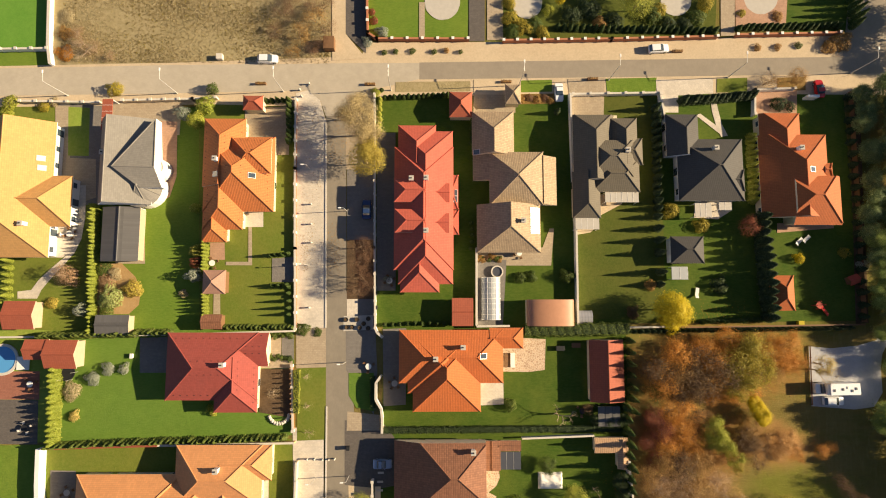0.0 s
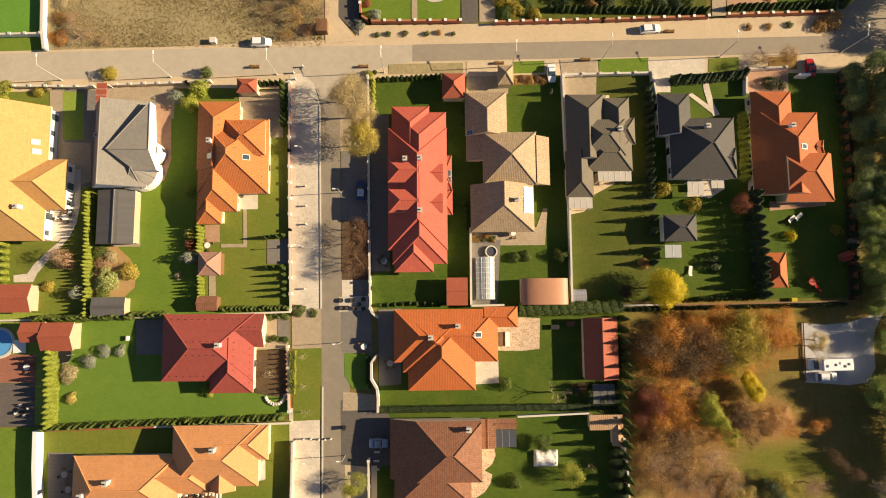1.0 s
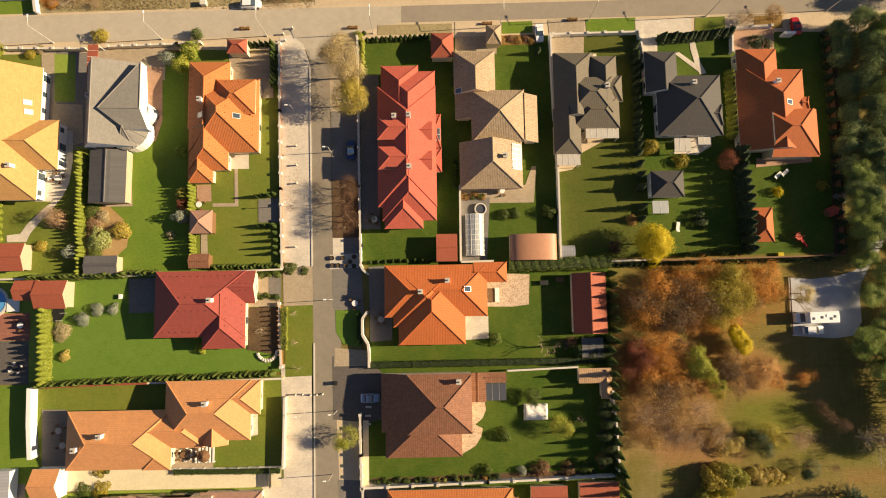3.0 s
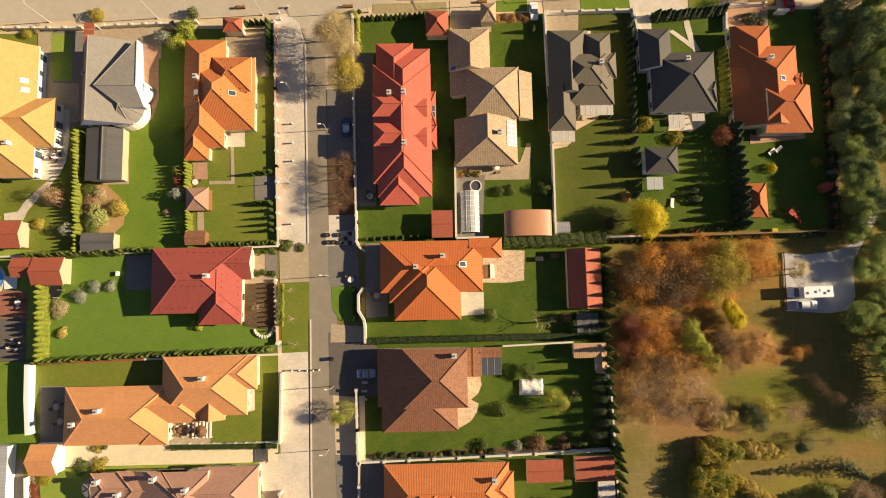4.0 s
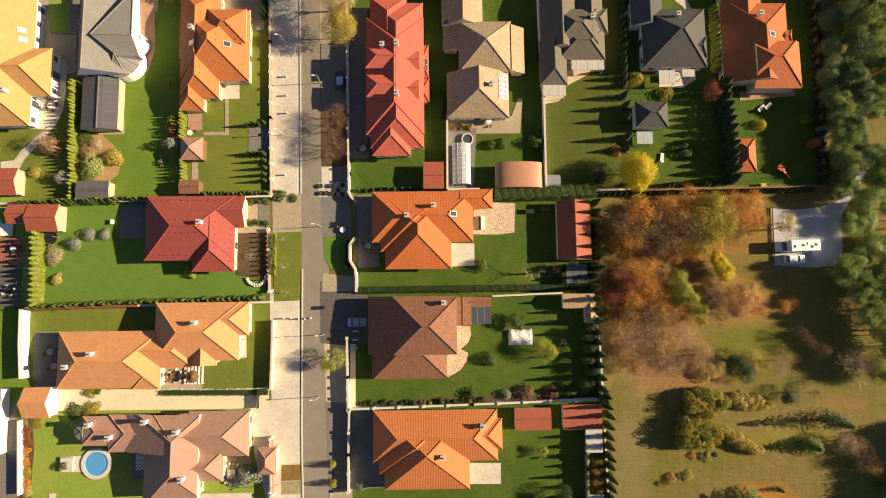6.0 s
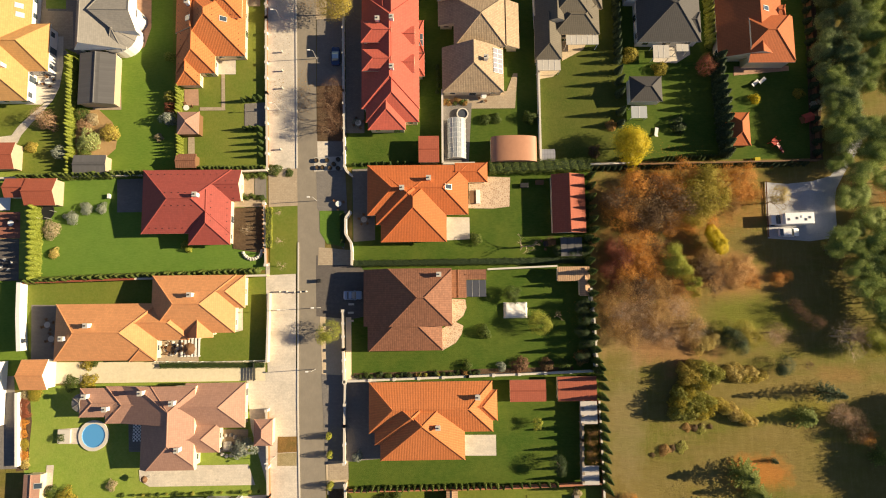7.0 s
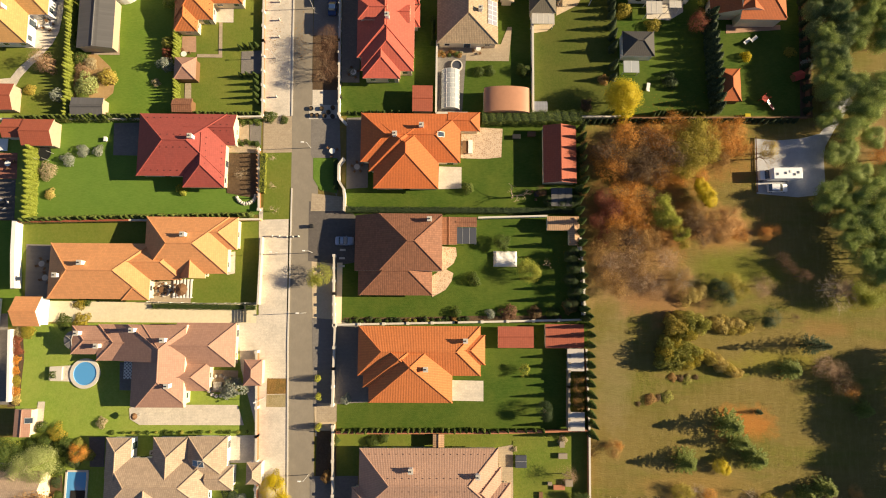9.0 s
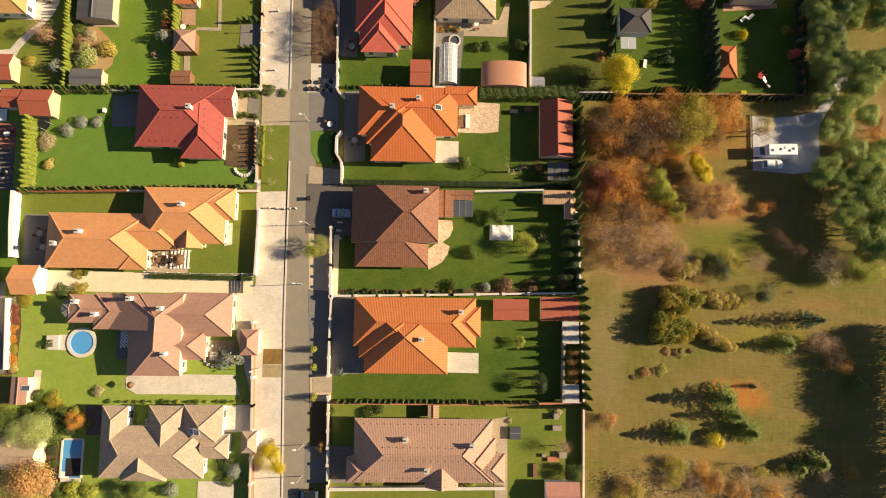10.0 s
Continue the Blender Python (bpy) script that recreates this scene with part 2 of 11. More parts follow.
M = {
    "field": ground_mat("dry_field", (0.33, 0.265, 0.14), (0.28, 0.23, 0.115), (0.46, 0.375, 0.22), 0.12, 1.1, bump=0.7),
    "park": park_mat("park_grass", [
        (58, -13, 19, 9, (0.305, 0.167, 0.052), 0.9), (51, -27.5, 13, 9, (0.299, 0.149, 0.052), 0.9), (68, -28.5, 8, 5, (0.380, 0.201, 0.075), 0.85),
        (50, -38.5, 13, 7, (0.310, 0.190, 0.092), 0.85), (55, -43.5, 9, 4, (0.322, 0.172, 0.075), 0.7), (70.5, -67.5, 6.5, 4, (0.414, 0.172, 0.040), 0.9),
        (88.5, -48.5, 5.5, 2.2, (0.28, 0.165, 0.06), 0.6), (71, -36.5, 11, 5, (0.144, 0.161, 0.023), 0.8), (79, -55.5, 11, 3, (0.230, 0.207, 0.034), 0.7),
        (104, -10, 8, 6, (0.299, 0.184, 0.081), 0.8), (66, -85, 30, 4.5, (0.276, 0.190, 0.081), 0.8), (44, -58, 4.5, 14, (0.265, 0.207, 0.103), 0.5),
        (60, -79.5, 12, 3, (0.287, 0.184, 0.057), 0.6)]),
    "litter": ground_mat("leaf_litter", (0.225, 0.13, 0.045), (0.165, 0.12, 0.035), (0.34, 0.175, 0.06), 0.06, 1.2, bump=0.9),
    "lawn": ground_mat("lawn_green", (0.103, 0.186, 0.021), (0.150, 0.216, 0.028), (0.186, 0.246, 0.041), 0.1, 2.4, stretch=(0.5, 1.5, 1)),
    "lawn_b": ground_mat("lawn_olive", (0.120, 0.169, 0.022), (0.169, 0.181, 0.031), (0.198, 0.211, 0.048), 0.13, 2.0),
    "lawn_c": ground_mat("lawn_deep", (0.097, 0.186, 0.025), (0.127, 0.209, 0.030), (0.163, 0.237, 0.048), 0.07, 2.6, stretch=(0.4, 1.6, 1)),
    "lawn_d": ground_mat("lawn_bright", (0.190, 0.284, 0.037), (0.258, 0.305, 0.055), (0.305, 0.352, 0.084), 0.13, 2.0),
    # lawn green dimmed to carry the falling light towards the east side
    "lawn_e": ground_mat("lawn_dimmed", (0.045, 0.093, 0.010), (0.089, 0.122, 0.017), (0.106, 0.140, 0.026), 0.16, 2.0, stretch=(0.5, 1.5, 1)),
    "lawn_f": ground_mat("lawn_drab", (0.066, 0.093, 0.013), (0.100, 0.108, 0.021), (0.121, 0.129, 0.030), 0.13, 2.0),
    "turf": ground_mat("sports_turf", (0.1, 0.24, 0.03), (0.13, 0.27, 0.04), (0.15, 0.3, 0.05), 0.2, 3.0, bump=0.2),
    "soil": ground_mat("garden_soil", (0.11, 0.07, 0.04), (0.085, 0.055, 0.03), (0.16, 0.11, 0.07), 0.3, 2.5, bump=0.8),
    "asphalt": ground_mat("asphalt", (0.3, 0.255, 0.2), (0.335, 0.285, 0.22), (0.26, 0.22, 0.17), 0.12, 4.0, 0.85, 0.15, stretch=(2.0, 0.35, 1)),
    "lane": ground_mat("lane_asphalt", (0.255, 0.22, 0.172), (0.3, 0.258, 0.2), (0.215, 0.185, 0.145), 0.1, 4.0, 0.85, 0.15, stretch=(2.2, 0.3, 1)),
    "asphalt_new": ground_mat("asphalt_street", (0.445, 0.387, 0.302), (0.498, 0.435, 0.345), (0.382, 0.329, 0.260), 0.1, 4.0, 0.85, 0.15, stretch=(0.3, 2.2, 1)),
    "cream_gravel": ground_mat("cream_fine_gravel", (0.7, 0.61, 0.42), (0.64, 0.56, 0.39), (0.76, 0.68, 0.5), 0.15, 2.4, bump=0.2),
    "dry_sand": ground_mat("dry_orange_sand", (0.42, 0.27, 0.12), (0.36, 0.22, 0.09), (0.5, 0.34, 0.17), 0.2, 1.6, bump=0.5),
    "gravel": ground_mat("grey_gravel", (0.42, 0.42, 0.44), (0.48, 0.48, 0.5), (0.54, 0.53, 0.52), 0.25, 3.0, bump=0.7),
    "sand": ground_mat("pale_dust", (0.560, 0.442, 0.297), (0.493, 0.386, 0.258), (0.650, 0.515, 0.358), 0.15, 2.4, bump=0.25),
    "paving": paver_mat("beige_pavers", (0.46, 0.37, 0.26), (0.4, 0.315, 0.22), (0.26, 0.2, 0.14)),
    "paving_pale": paver_mat("pale_pavers", (0.691, 0.616, 0.508), (0.626, 0.551, 0.454), (0.497, 0.432, 0.356), 0.3, 0.7),
    "paving_grey": paver_mat("grey_pavers", (0.24, 0.215, 0.19), (0.2, 0.18, 0.16), (0.12, 0.11, 0.1), 0.25),
    "paving_pink": paver_mat("pinkish_pavers", (0.5, 0.3, 0.2), (0.44, 0.26, 0.17), (0.3, 0.2, 0.15), 0.45),
    "paving_red": paver_mat("brick_red_pavers", (0.36, 0.15, 0.1), (0.31, 0.125, 0.085), (0.2, 0.1, 0.075), 0.3),
    "paving_flag": flag_mat("uneven_flagstones", (0.62, 0.45, 0.31), (0.4, 0.25, 0.16), (0.66, 0.54, 0.4)),
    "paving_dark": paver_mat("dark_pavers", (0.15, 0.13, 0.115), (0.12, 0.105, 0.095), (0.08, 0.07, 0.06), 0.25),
    "sheet_clay": plain_mat("terracotta_sheet", (0.46, 0.225, 0.13), 0.5, scale=0.8),
    "grey_wood": plain_mat("weathered_grey_wood", (0.3, 0.25, 0.19), 0.85, scale=2.5),
    "concrete": plain_mat("concrete", (0.5, 0.46, 0.4), 0.9),
    "kerb": plain_mat("kerb_stone", (0.6, 0.55, 0.47), 0.9),
    "white": plain_mat("white_plaster", (0.8, 0.77, 0.72), 0.85, vary=0.12),
    "cream": plain_mat("cream_plaster", (0.72, 0.6, 0.42), 0.85, vary=0.12),
    "beige_wall": plain_mat("weathered_beige_plaster", (0.46, 0.36, 0.25), 0.9),
    "ochre": plain_mat("ochre_plaster", (0.62, 0.42, 0.2), 0.85),
    "brick_red": plain_mat("red_brick", (0.42, 0.17, 0.09), 0.85),
    "wood": plain_mat("brown_wood", (0.2, 0.105, 0.05), 0.7, scale=2.5),
    "wood_red": plain_mat("red_stained_wood", (0.48, 0.08, 0.05), 0.7, scale=2.5),
    "metal_dark": plain_mat("dark_iron", (0.05, 0.05, 0.05), 0.5, 0.6),
    "metal_pale": plain_mat("galvanised_steel", (0.62, 0.6, 0.56), 0.45, 0.4),
    "panel_dark": plain_mat("dark_panel", (0.07, 0.075, 0.09), 0.35, 0.0, spec=0.6),
    "cell": plain_mat("grey_solar_cell", (0.3, 0.29, 0.33), 0.3, spec=0.4),
    "poly": plain_mat("clouded_sheeting", (0.4, 0.42, 0.42), 0.35, 0.0, spec=0.5),
    "grey_sheet": plain_mat("weathered_grey_sheet", (0.5, 0.46, 0.42), 0.6, scale=0.6),
    "cloth": plain_mat("white_cover_and_glint", (0.75, 0.72, 0.66), 0.8),
    "glass": glass_mat("window_glass"),
    "water": glass_mat("pool_water", (0.09, 0.32, 0.62), 0.06),
    "pool_tile": plain_mat("pool_lining", (0.25, 0.5, 0.75), 0.4),
    "black": plain_mat("black_rubber", (0.02, 0.02, 0.02), 0.7),
    "bark": plain_mat("bark", (0.22, 0.155, 0.1), 0.9, scale=4),
    "bark_pale": plain_mat("pale_bark", (0.42, 0.32, 0.22), 0.9, scale=4),
    "car_white": plain_mat("white_car_paint", (0.8, 0.8, 0.8), 0.25, 0.0, 0.03, spec=0.6),
    "car_red": plain_mat("red_car_paint", (0.45, 0.02, 0.02), 0.25, 0.0, 0.03, spec=0.6),
    "car_blue": plain_mat("blue_car_paint", (0.03, 0.06, 0.15), 0.25, 0.1, 0.03, spec=0.6),
    "car_silver": plain_mat("silver_blue_car_paint", (0.34, 0.4, 0.5), 0.3, 0.3, 0.03, spec=0.6),
    "car_dark": plain_mat("black_car_paint", (0.02, 0.022, 0.025), 0.25, 0.1, 0.03, spec=0.6),
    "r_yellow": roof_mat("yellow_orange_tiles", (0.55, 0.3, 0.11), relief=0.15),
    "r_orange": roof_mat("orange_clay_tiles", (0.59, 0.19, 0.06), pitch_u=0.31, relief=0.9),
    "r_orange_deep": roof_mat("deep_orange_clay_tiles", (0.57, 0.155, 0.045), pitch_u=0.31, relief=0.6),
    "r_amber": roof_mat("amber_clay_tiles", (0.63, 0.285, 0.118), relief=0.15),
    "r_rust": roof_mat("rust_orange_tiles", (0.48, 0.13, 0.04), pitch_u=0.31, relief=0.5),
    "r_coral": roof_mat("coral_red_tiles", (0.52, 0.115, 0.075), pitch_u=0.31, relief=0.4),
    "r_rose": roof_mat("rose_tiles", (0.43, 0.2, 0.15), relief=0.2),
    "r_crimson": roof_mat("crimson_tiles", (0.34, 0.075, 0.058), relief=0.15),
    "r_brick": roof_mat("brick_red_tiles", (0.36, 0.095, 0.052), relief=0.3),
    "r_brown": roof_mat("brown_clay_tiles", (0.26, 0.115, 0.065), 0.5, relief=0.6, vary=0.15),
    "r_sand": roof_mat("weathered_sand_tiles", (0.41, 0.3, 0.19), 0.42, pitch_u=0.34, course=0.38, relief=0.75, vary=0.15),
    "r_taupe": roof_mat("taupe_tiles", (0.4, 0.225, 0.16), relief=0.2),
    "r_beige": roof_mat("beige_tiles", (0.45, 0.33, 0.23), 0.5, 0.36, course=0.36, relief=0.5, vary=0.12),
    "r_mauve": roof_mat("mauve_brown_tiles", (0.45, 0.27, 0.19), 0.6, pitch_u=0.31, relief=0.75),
    "r_olive": roof_mat("grey_olive_tiles", (0.145, 0.123, 0.09), relief=0.5),
    "r_slate": roof_mat("dark_slate_tiles", (0.078, 0.072, 0.066), relief=0.4),
    "r_grey": roof_mat("grey_shingles", (0.25, 0.23, 0.2), relief=0.1),
    "r_tan": roof_mat("tan_tiles", (0.5, 0.31, 0.18)),
    "r_metal": roof_mat("seamed_sheet_roof", (0.3, 0.3, 0.32), pitch_u=0.6, course=4.0, rough=0.45, relief=0.5),
    "r_anthracite": roof_mat("anthracite_sheet_roof", (0.12, 0.115, 0.112), pitch_u=0.5, course=4.0, rough=0.55, relief=0.12),
    "l_thuja": leaf_mat("thuja_leaves", (0.03, 0.06, 0.012), (0.075, 0.115, 0.02), (0.12, 0.145, 0.03)),
    "l_hedge": leaf_mat("fresh_hedge_leaves", (0.08, 0.12, 0.022), (0.15, 0.19, 0.035), (0.23, 0.26, 0.06)),
    "l_lime": leaf_mat("lime_green_leaves", (0.19, 0.23, 0.03), (0.3, 0.34, 0.045), (0.4, 0.42, 0.08)),
    "l_dark": leaf_mat("dark_conifer_needles", (0.03, 0.05, 0.02), (0.06, 0.09, 0.03), (0.09, 0.12, 0.045)),
    "l_pine": leaf_mat("pine_needles", (0.194, 0.259, 0.065), (0.367, 0.432, 0.108), (0.486, 0.529, 0.162), 0.4),
    "l_pine_dark": leaf_mat("dark_pine_needles", (0.125, 0.175, 0.062), (0.237, 0.300, 0.106), (0.338, 0.388, 0.150), 0.35),
    "l_fir": leaf_mat("fir_needles", (0.13, 0.165, 0.03), (0.225, 0.27, 0.05), (0.32, 0.35, 0.08)),
    "l_green": leaf_mat("green_leaves", (0.05, 0.085, 0.015), (0.1, 0.14, 0.025), (0.15, 0.17, 0.04)),
    "l_yellow": leaf_mat("yellow_autumn_leaves", (0.552, 0.422, 0.015), (0.696, 0.547, 0.027), (0.396, 0.342, 0.018)),
    "l_birch": leaf_mat("pale_birch_leaves", (0.44, 0.34, 0.16), (0.52, 0.42, 0.22), (0.34, 0.25, 0.1)),
    "l_ygold": leaf_mat("yellow_gold_leaves", (0.42, 0.33, 0.06), (0.55, 0.43, 0.09), (0.3, 0.24, 0.05)),
    "l_twig": leaf_mat("reddish_brown_twigs", (0.19, 0.1, 0.055), (0.26, 0.14, 0.075), (0.14, 0.075, 0.045)),
    "l_gold": leaf_mat("golden_pale_leaves", (0.54, 0.41, 0.12), (0.63, 0.5, 0.17), (0.4, 0.3, 0.09)),
    "l_rust": leaf_mat("rusty_autumn_leaves", (0.543, 0.230, 0.039), (0.684, 0.322, 0.055), (0.354, 0.161, 0.033)),
    "l_brown": leaf_mat("withered_brown_leaves", (0.283, 0.161, 0.050), (0.425, 0.241, 0.077), (0.519, 0.310, 0.099)),
    "l_moss": leaf_mat("olive_autumn_leaves", (0.319, 0.253, 0.033), (0.472, 0.380, 0.050), (0.236, 0.207, 0.033)),
    "l_pink": leaf_mat("pinkish_twigs", (0.38, 0.24, 0.13), (0.46, 0.3, 0.18), (0.28, 0.17, 0.09)),
    "l_olive": leaf_mat("olive_shrub_leaves", (0.23, 0.23, 0.04), (0.37, 0.35, 0.07), (0.5, 0.45, 0.11)),
    "l_peach": leaf_mat("pale_orange_leaves", (0.5, 0.28, 0.1), (0.62, 0.38, 0.16), (0.36, 0.2, 0.07)),
    "l_dry": leaf_mat("dry_grass_blades", (0.24, 0.175, 0.07), (0.3, 0.225, 0.1), (0.18, 0.135, 0.05)),
    # twig brown lowered to carry the shade of taller neighbours
    "l_dusk": leaf_mat("shade_brown_twigs", (0.1, 0.06, 0.03), (0.16, 0.095, 0.045), (0.24, 0.14, 0.055)),
    "l_red": leaf_mat("dull_red_leaves", (0.27, 0.085, 0.045), (0.36, 0.12, 0.06), (0.19, 0.07, 0.04)),
    "l_silver": leaf_mat("silvery_leaves", (0.22, 0.25, 0.19), (0.34, 0.36, 0.28), (0.42, 0.42, 0.34)),
    "l_pale_green": leaf_mat("pale_green_leaves", (0.26, 0.3, 0.09), (0.4, 0.44, 0.15), (0.5, 0.52, 0.22)),
    "l_straw": leaf_mat("straw_leaves", (0.42, 0.34, 0.19), (0.5, 0.42, 0.26), (0.33, 0.26, 0.13)),
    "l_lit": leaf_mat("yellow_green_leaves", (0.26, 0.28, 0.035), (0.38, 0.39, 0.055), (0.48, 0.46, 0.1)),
}


# ---- mesh helpers ----
def mesh_of(bm, name, *mats):
    me = bpy.data.meshes.new(name)
    bm.to_mesh(me)
    bm.free()
    for m in mats:
        me.materials.append(M[m] if isinstance(m, str) else m)
    return me


def part(name, bm, material, parent, label=""):
    mats = material if isinstance(material, tuple) else (material,)
    ob = new(name, mesh_of(bm, name, *mats))
    ob.parent = parent
    return tagged(ob, label)


def thing(name, label, category, at=(0, 0, 0), rz=0.0, group="", kind=""):
    ob = new(name)
    ob.empty_display_size = 0.3
    ob.matrix_basis = pose(*at, 0, 0, rz)
    return tagged(ob, label, category, group, kind)


def box(bm, x0, x1, y0, y1, z0, z1, bevel=0.0, mat=0):
    vs = [bm.verts.new(p) for p in ((x0, y0, z0), (x1, y0, z0), (x1, y1, z0), (x0, y1, z0), (x0, y0, z1), (x1, y0, z1), (x1, y1, z1), (x0, y1, z1))]
    fs = [bm.faces.new([vs[i] for i in q]) for q in ((3, 2, 1, 0), (4, 5, 6, 7), (0, 1, 5, 4), (1, 2, 6, 5), (2, 3, 7, 6), (3, 0, 4, 7))]
    for f in fs:
        f.material_index = mat
    if bevel:
        bmesh.ops.bevel(bm, geom=list({e for f in fs for e in f.edges}), offset=bevel, segments=2, affect="EDGES", profile=0.5)
    return bm


def tube(bm, a, b, r0, r1, n=6, cap=True):
    a, b = Vector(a), Vector(b)
    q = (b - a).to_track_quat("Z", "Y")
    rings = []
    for c, r in ((a, r0), (b, r1)):
        rings.append([bm.verts.new(c + q @ Vector((r * math.cos(2 * math.pi * i / n), r * math.sin(2 * math.pi * i / n), 0))) for i in range(n)])
    for i in range(n):
        bm.faces.new((rings[0][i], rings[0][(i + 1) % n], rings[1][(i + 1) % n], rings[1][i]))
    if cap:
        bm.faces.new(rings[1])
        bm.faces.new(rings[0][::-1])


def disc(bm, x, y, z0, z1, r, n=32, r_in=0.0):
    """A round slab, or a ring where r_in is given."""
    ang = [2 * math.pi * i / n for i in range(n)]
    ro = [[bm.verts.new((x + r * math.cos(a), y + r * math.sin(a), z)) for a in ang] for z in (z0, z1)]
    if r_in:
        ri = [[bm.verts.new((x + r_in * math.cos(a), y + r_in * math.sin(a), z)) for a in ang] for z in (z0, z1)]
    for i in range(n):
        j = (i + 1) % n
        bm.faces.new((ro[0][i], ro[0][j], ro[1][j], ro[1][i]))
        if r_in:
            bm.faces.new((ri[0][j], ri[0][i], ri[1][i], ri[1][j]))
            bm.faces.new((ro[1][i], ro[1][j], ri[1][j], ri[1][i]))
    if not r_in:
        bm.faces.new(ro[1])
    return bm


def slope_uv(bm):
    """u runs along the eaves and v up the slope, in metres."""
    lay = bm.loops.layers.uv.verify()
    bm.normal_update()
    for f in bm.faces:
        n = f.normal
        u = Vector((0, 0, 1)).cross(n)
        u = u.normalized() if u.length > 1e-4 else Vector((1, 0, 0))
        v = n.cross(u)
        for lp in f.loops:
            lp[lay].uv = (lp.vert.co.dot(u), lp.vert.co.dot(v))
    return bm


# ---- ground pieces ----
PIECES = []


def patch(name, mat, label, pts, z=0.02, category="ground", thick=0.0):
    """A flat piece of ground with the corners pts; with thick it is a slab with sides."""
    PIECES.append(name)
    z += 0.0003 * len(PIECES)
    bm = bmesh.new()
    top = [bm.verts.new((x, y, z)) for x, y in pts]
    f = bm.faces.new(top)
    f.normal_update()
    if f.normal.z < 0:
        f.normal_flip()
    if thick:
        r = bmesh.ops.extrude_face_region(bm, geom=[f])
        bmesh.ops.translate(bm, vec=(0, 0, thick), verts=[v for v in r["geom"] if isinstance(v, bmesh.types.BMVert)])
    return tagged(new(name, mesh_of(bm, name, mat)), label, category, kind="structure")


# ---- houses ----
def roof_at(wings, x, y):
    """The height of the highest roof over (x, y), and its slope in x and y."""
    best = (0.0, 0.0, 0.0)
    for x0, x1, y0, y1, axis, ends, ze, pitch, *_ in wings:
        if not (x0 <= x <= x1 and y0 <= y <= y1):
            continue
        tp = math.tan(radians(pitch))
        if axis == "h":
            d, sx, sy = min(((off[0] + run * off[1], a * off[1], b * off[1]) if isinstance(off, tuple) else (off + run, a, b))
                            for off, run, a, b in zip(ends, (x - x0, x1 - x, y - y0, y1 - y), (1, -1, 0, 0), (0, 0, 1, -1)) if off is not None)
            if ze + d * tp > best[0]:
                best = (ze + d * tp, sx * tp, sy * tp)
            continue
        run = [(y - y0, 0, 1), (y1 - y, 0, -1)] if axis == "x" else [(x - x0, 1, 0), (x1 - x, -1, 0)]
        if "a" in ends:
            run.append((x - x0, 1, 0) if axis == "x" else (y - y0, 0, 1))
        if "b" in ends:
            run.append((x1 - x, -1, 0) if axis == "x" else (y1 - y, 0, -1))
        d, sx, sy = min(run)
        if ze + d * tp > best[0]:
            best = (ze + d * tp, sx * tp, sy * tp)
    return best


def clip(poly, a, b, c):
    """The part of a polygon where a * x + b * y <= c."""
    out = []
    for (px, py), (qx, qy) in zip(poly, poly[1:] + poly[:1]):
        p, q = a * px + b * py - c, a * qx + b * qy - c
        if p <= 1e-6:
            out.append((px, py))
        if (p < -1e-6 and q > 1e-6) or (p > 1e-6 and q < -1e-6):
            k = p / (p - q)
            out.append((px + (qx - px) * k, py + (qy - py) * k))
    return out


def planes_roof(house, mat, wall, x0, x1, y0, y1, offs, ze, pitch):
    """A roof over a rectangle whose west, east, south and north slopes start at their own heights (offs: how far each slope would run on below
    the eaves level, or that and the slope's steepness, None for no slope on that side); the lowest slope shows at each place."""
    tp = math.tan(radians(pitch))
    # each slope as a * x + b * y + c, the run above the eaves
    lines = [(1, 0, -x0), (-1, 0, x1), (0, 1, -y0), (0, -1, y1)]
    lines = [(a * o[1], b * o[1], c * o[1] + o[0]) if isinstance(o, tuple) else (a, b, c + o) for (a, b, c), o in zip(lines, offs) if o is not None]
    rect = [(x0, y0), (x1, y0), (x1, y1), (x0, y1)]
    bm = bmesh.new()
    caps, seen = [], set()
    for a, b, c in lines:
        poly = rect
        for u, v, k in lines:
            if (u, v, k) != (a, b, c) and poly:
                poly = clip(poly, a - u, b - v, k - c)
        if len(poly) < 3:
            continue
        pts = [Vector((x, y, ze + (a * x + b * y + c) * tp)) for x, y in poly]
        bm.faces.new([bm.verts.new(p) for p in pts])
        for p, q in zip(pts, pts[1:] + pts[:1]):
            edge = all(abs(w.x - x0) < 1e-3 for w in (p, q)) or all(abs(w.x - x1) < 1e-3 for w in (p, q)) or all(abs(w.y - y0) < 1e-3 for w in (p, q)) or all(abs(w.y - y1) < 1e-3 for w in (p, q))
            if edge:
                lo = [bm.verts.new((w.x, w.y, ze - 0.2)) for w in (q, p)]
                bm.faces.new((bm.verts.new(q), bm.verts.new(p), lo[1], lo[0])).material_index = 1
            else:
                mid = (p + q) / 2
                key = (round(mid.x, 1), round(mid.y, 1))
                if key not in seen and (p - q).length > 0.1:
                    seen.add(key)
                    caps.append((p, q))
    lo = [bm.verts.new((x, y, ze - 0.2)) for x, y in rect]
    bm.faces.new(lo[::-1]).material_index = 1
    bmesh.ops.remove_doubles(bm, verts=bm.verts, dist=0.001)
    bmesh.ops.recalc_face_normals(bm, faces=bm.faces)
    slope_uv(bm)
    roof = part("roof", bm, (mat, wall), house)
    if caps:
        bm = bmesh.new()
        for p, q in caps:
            tube(bm, p + Vector((0, 0, 0.02)), q + Vector((0, 0, 0.02)), 0.12, 0.12, 6)
        part("ridge_tiles", slope_uv(bm), mat, roof, "rounded ridge tiles")


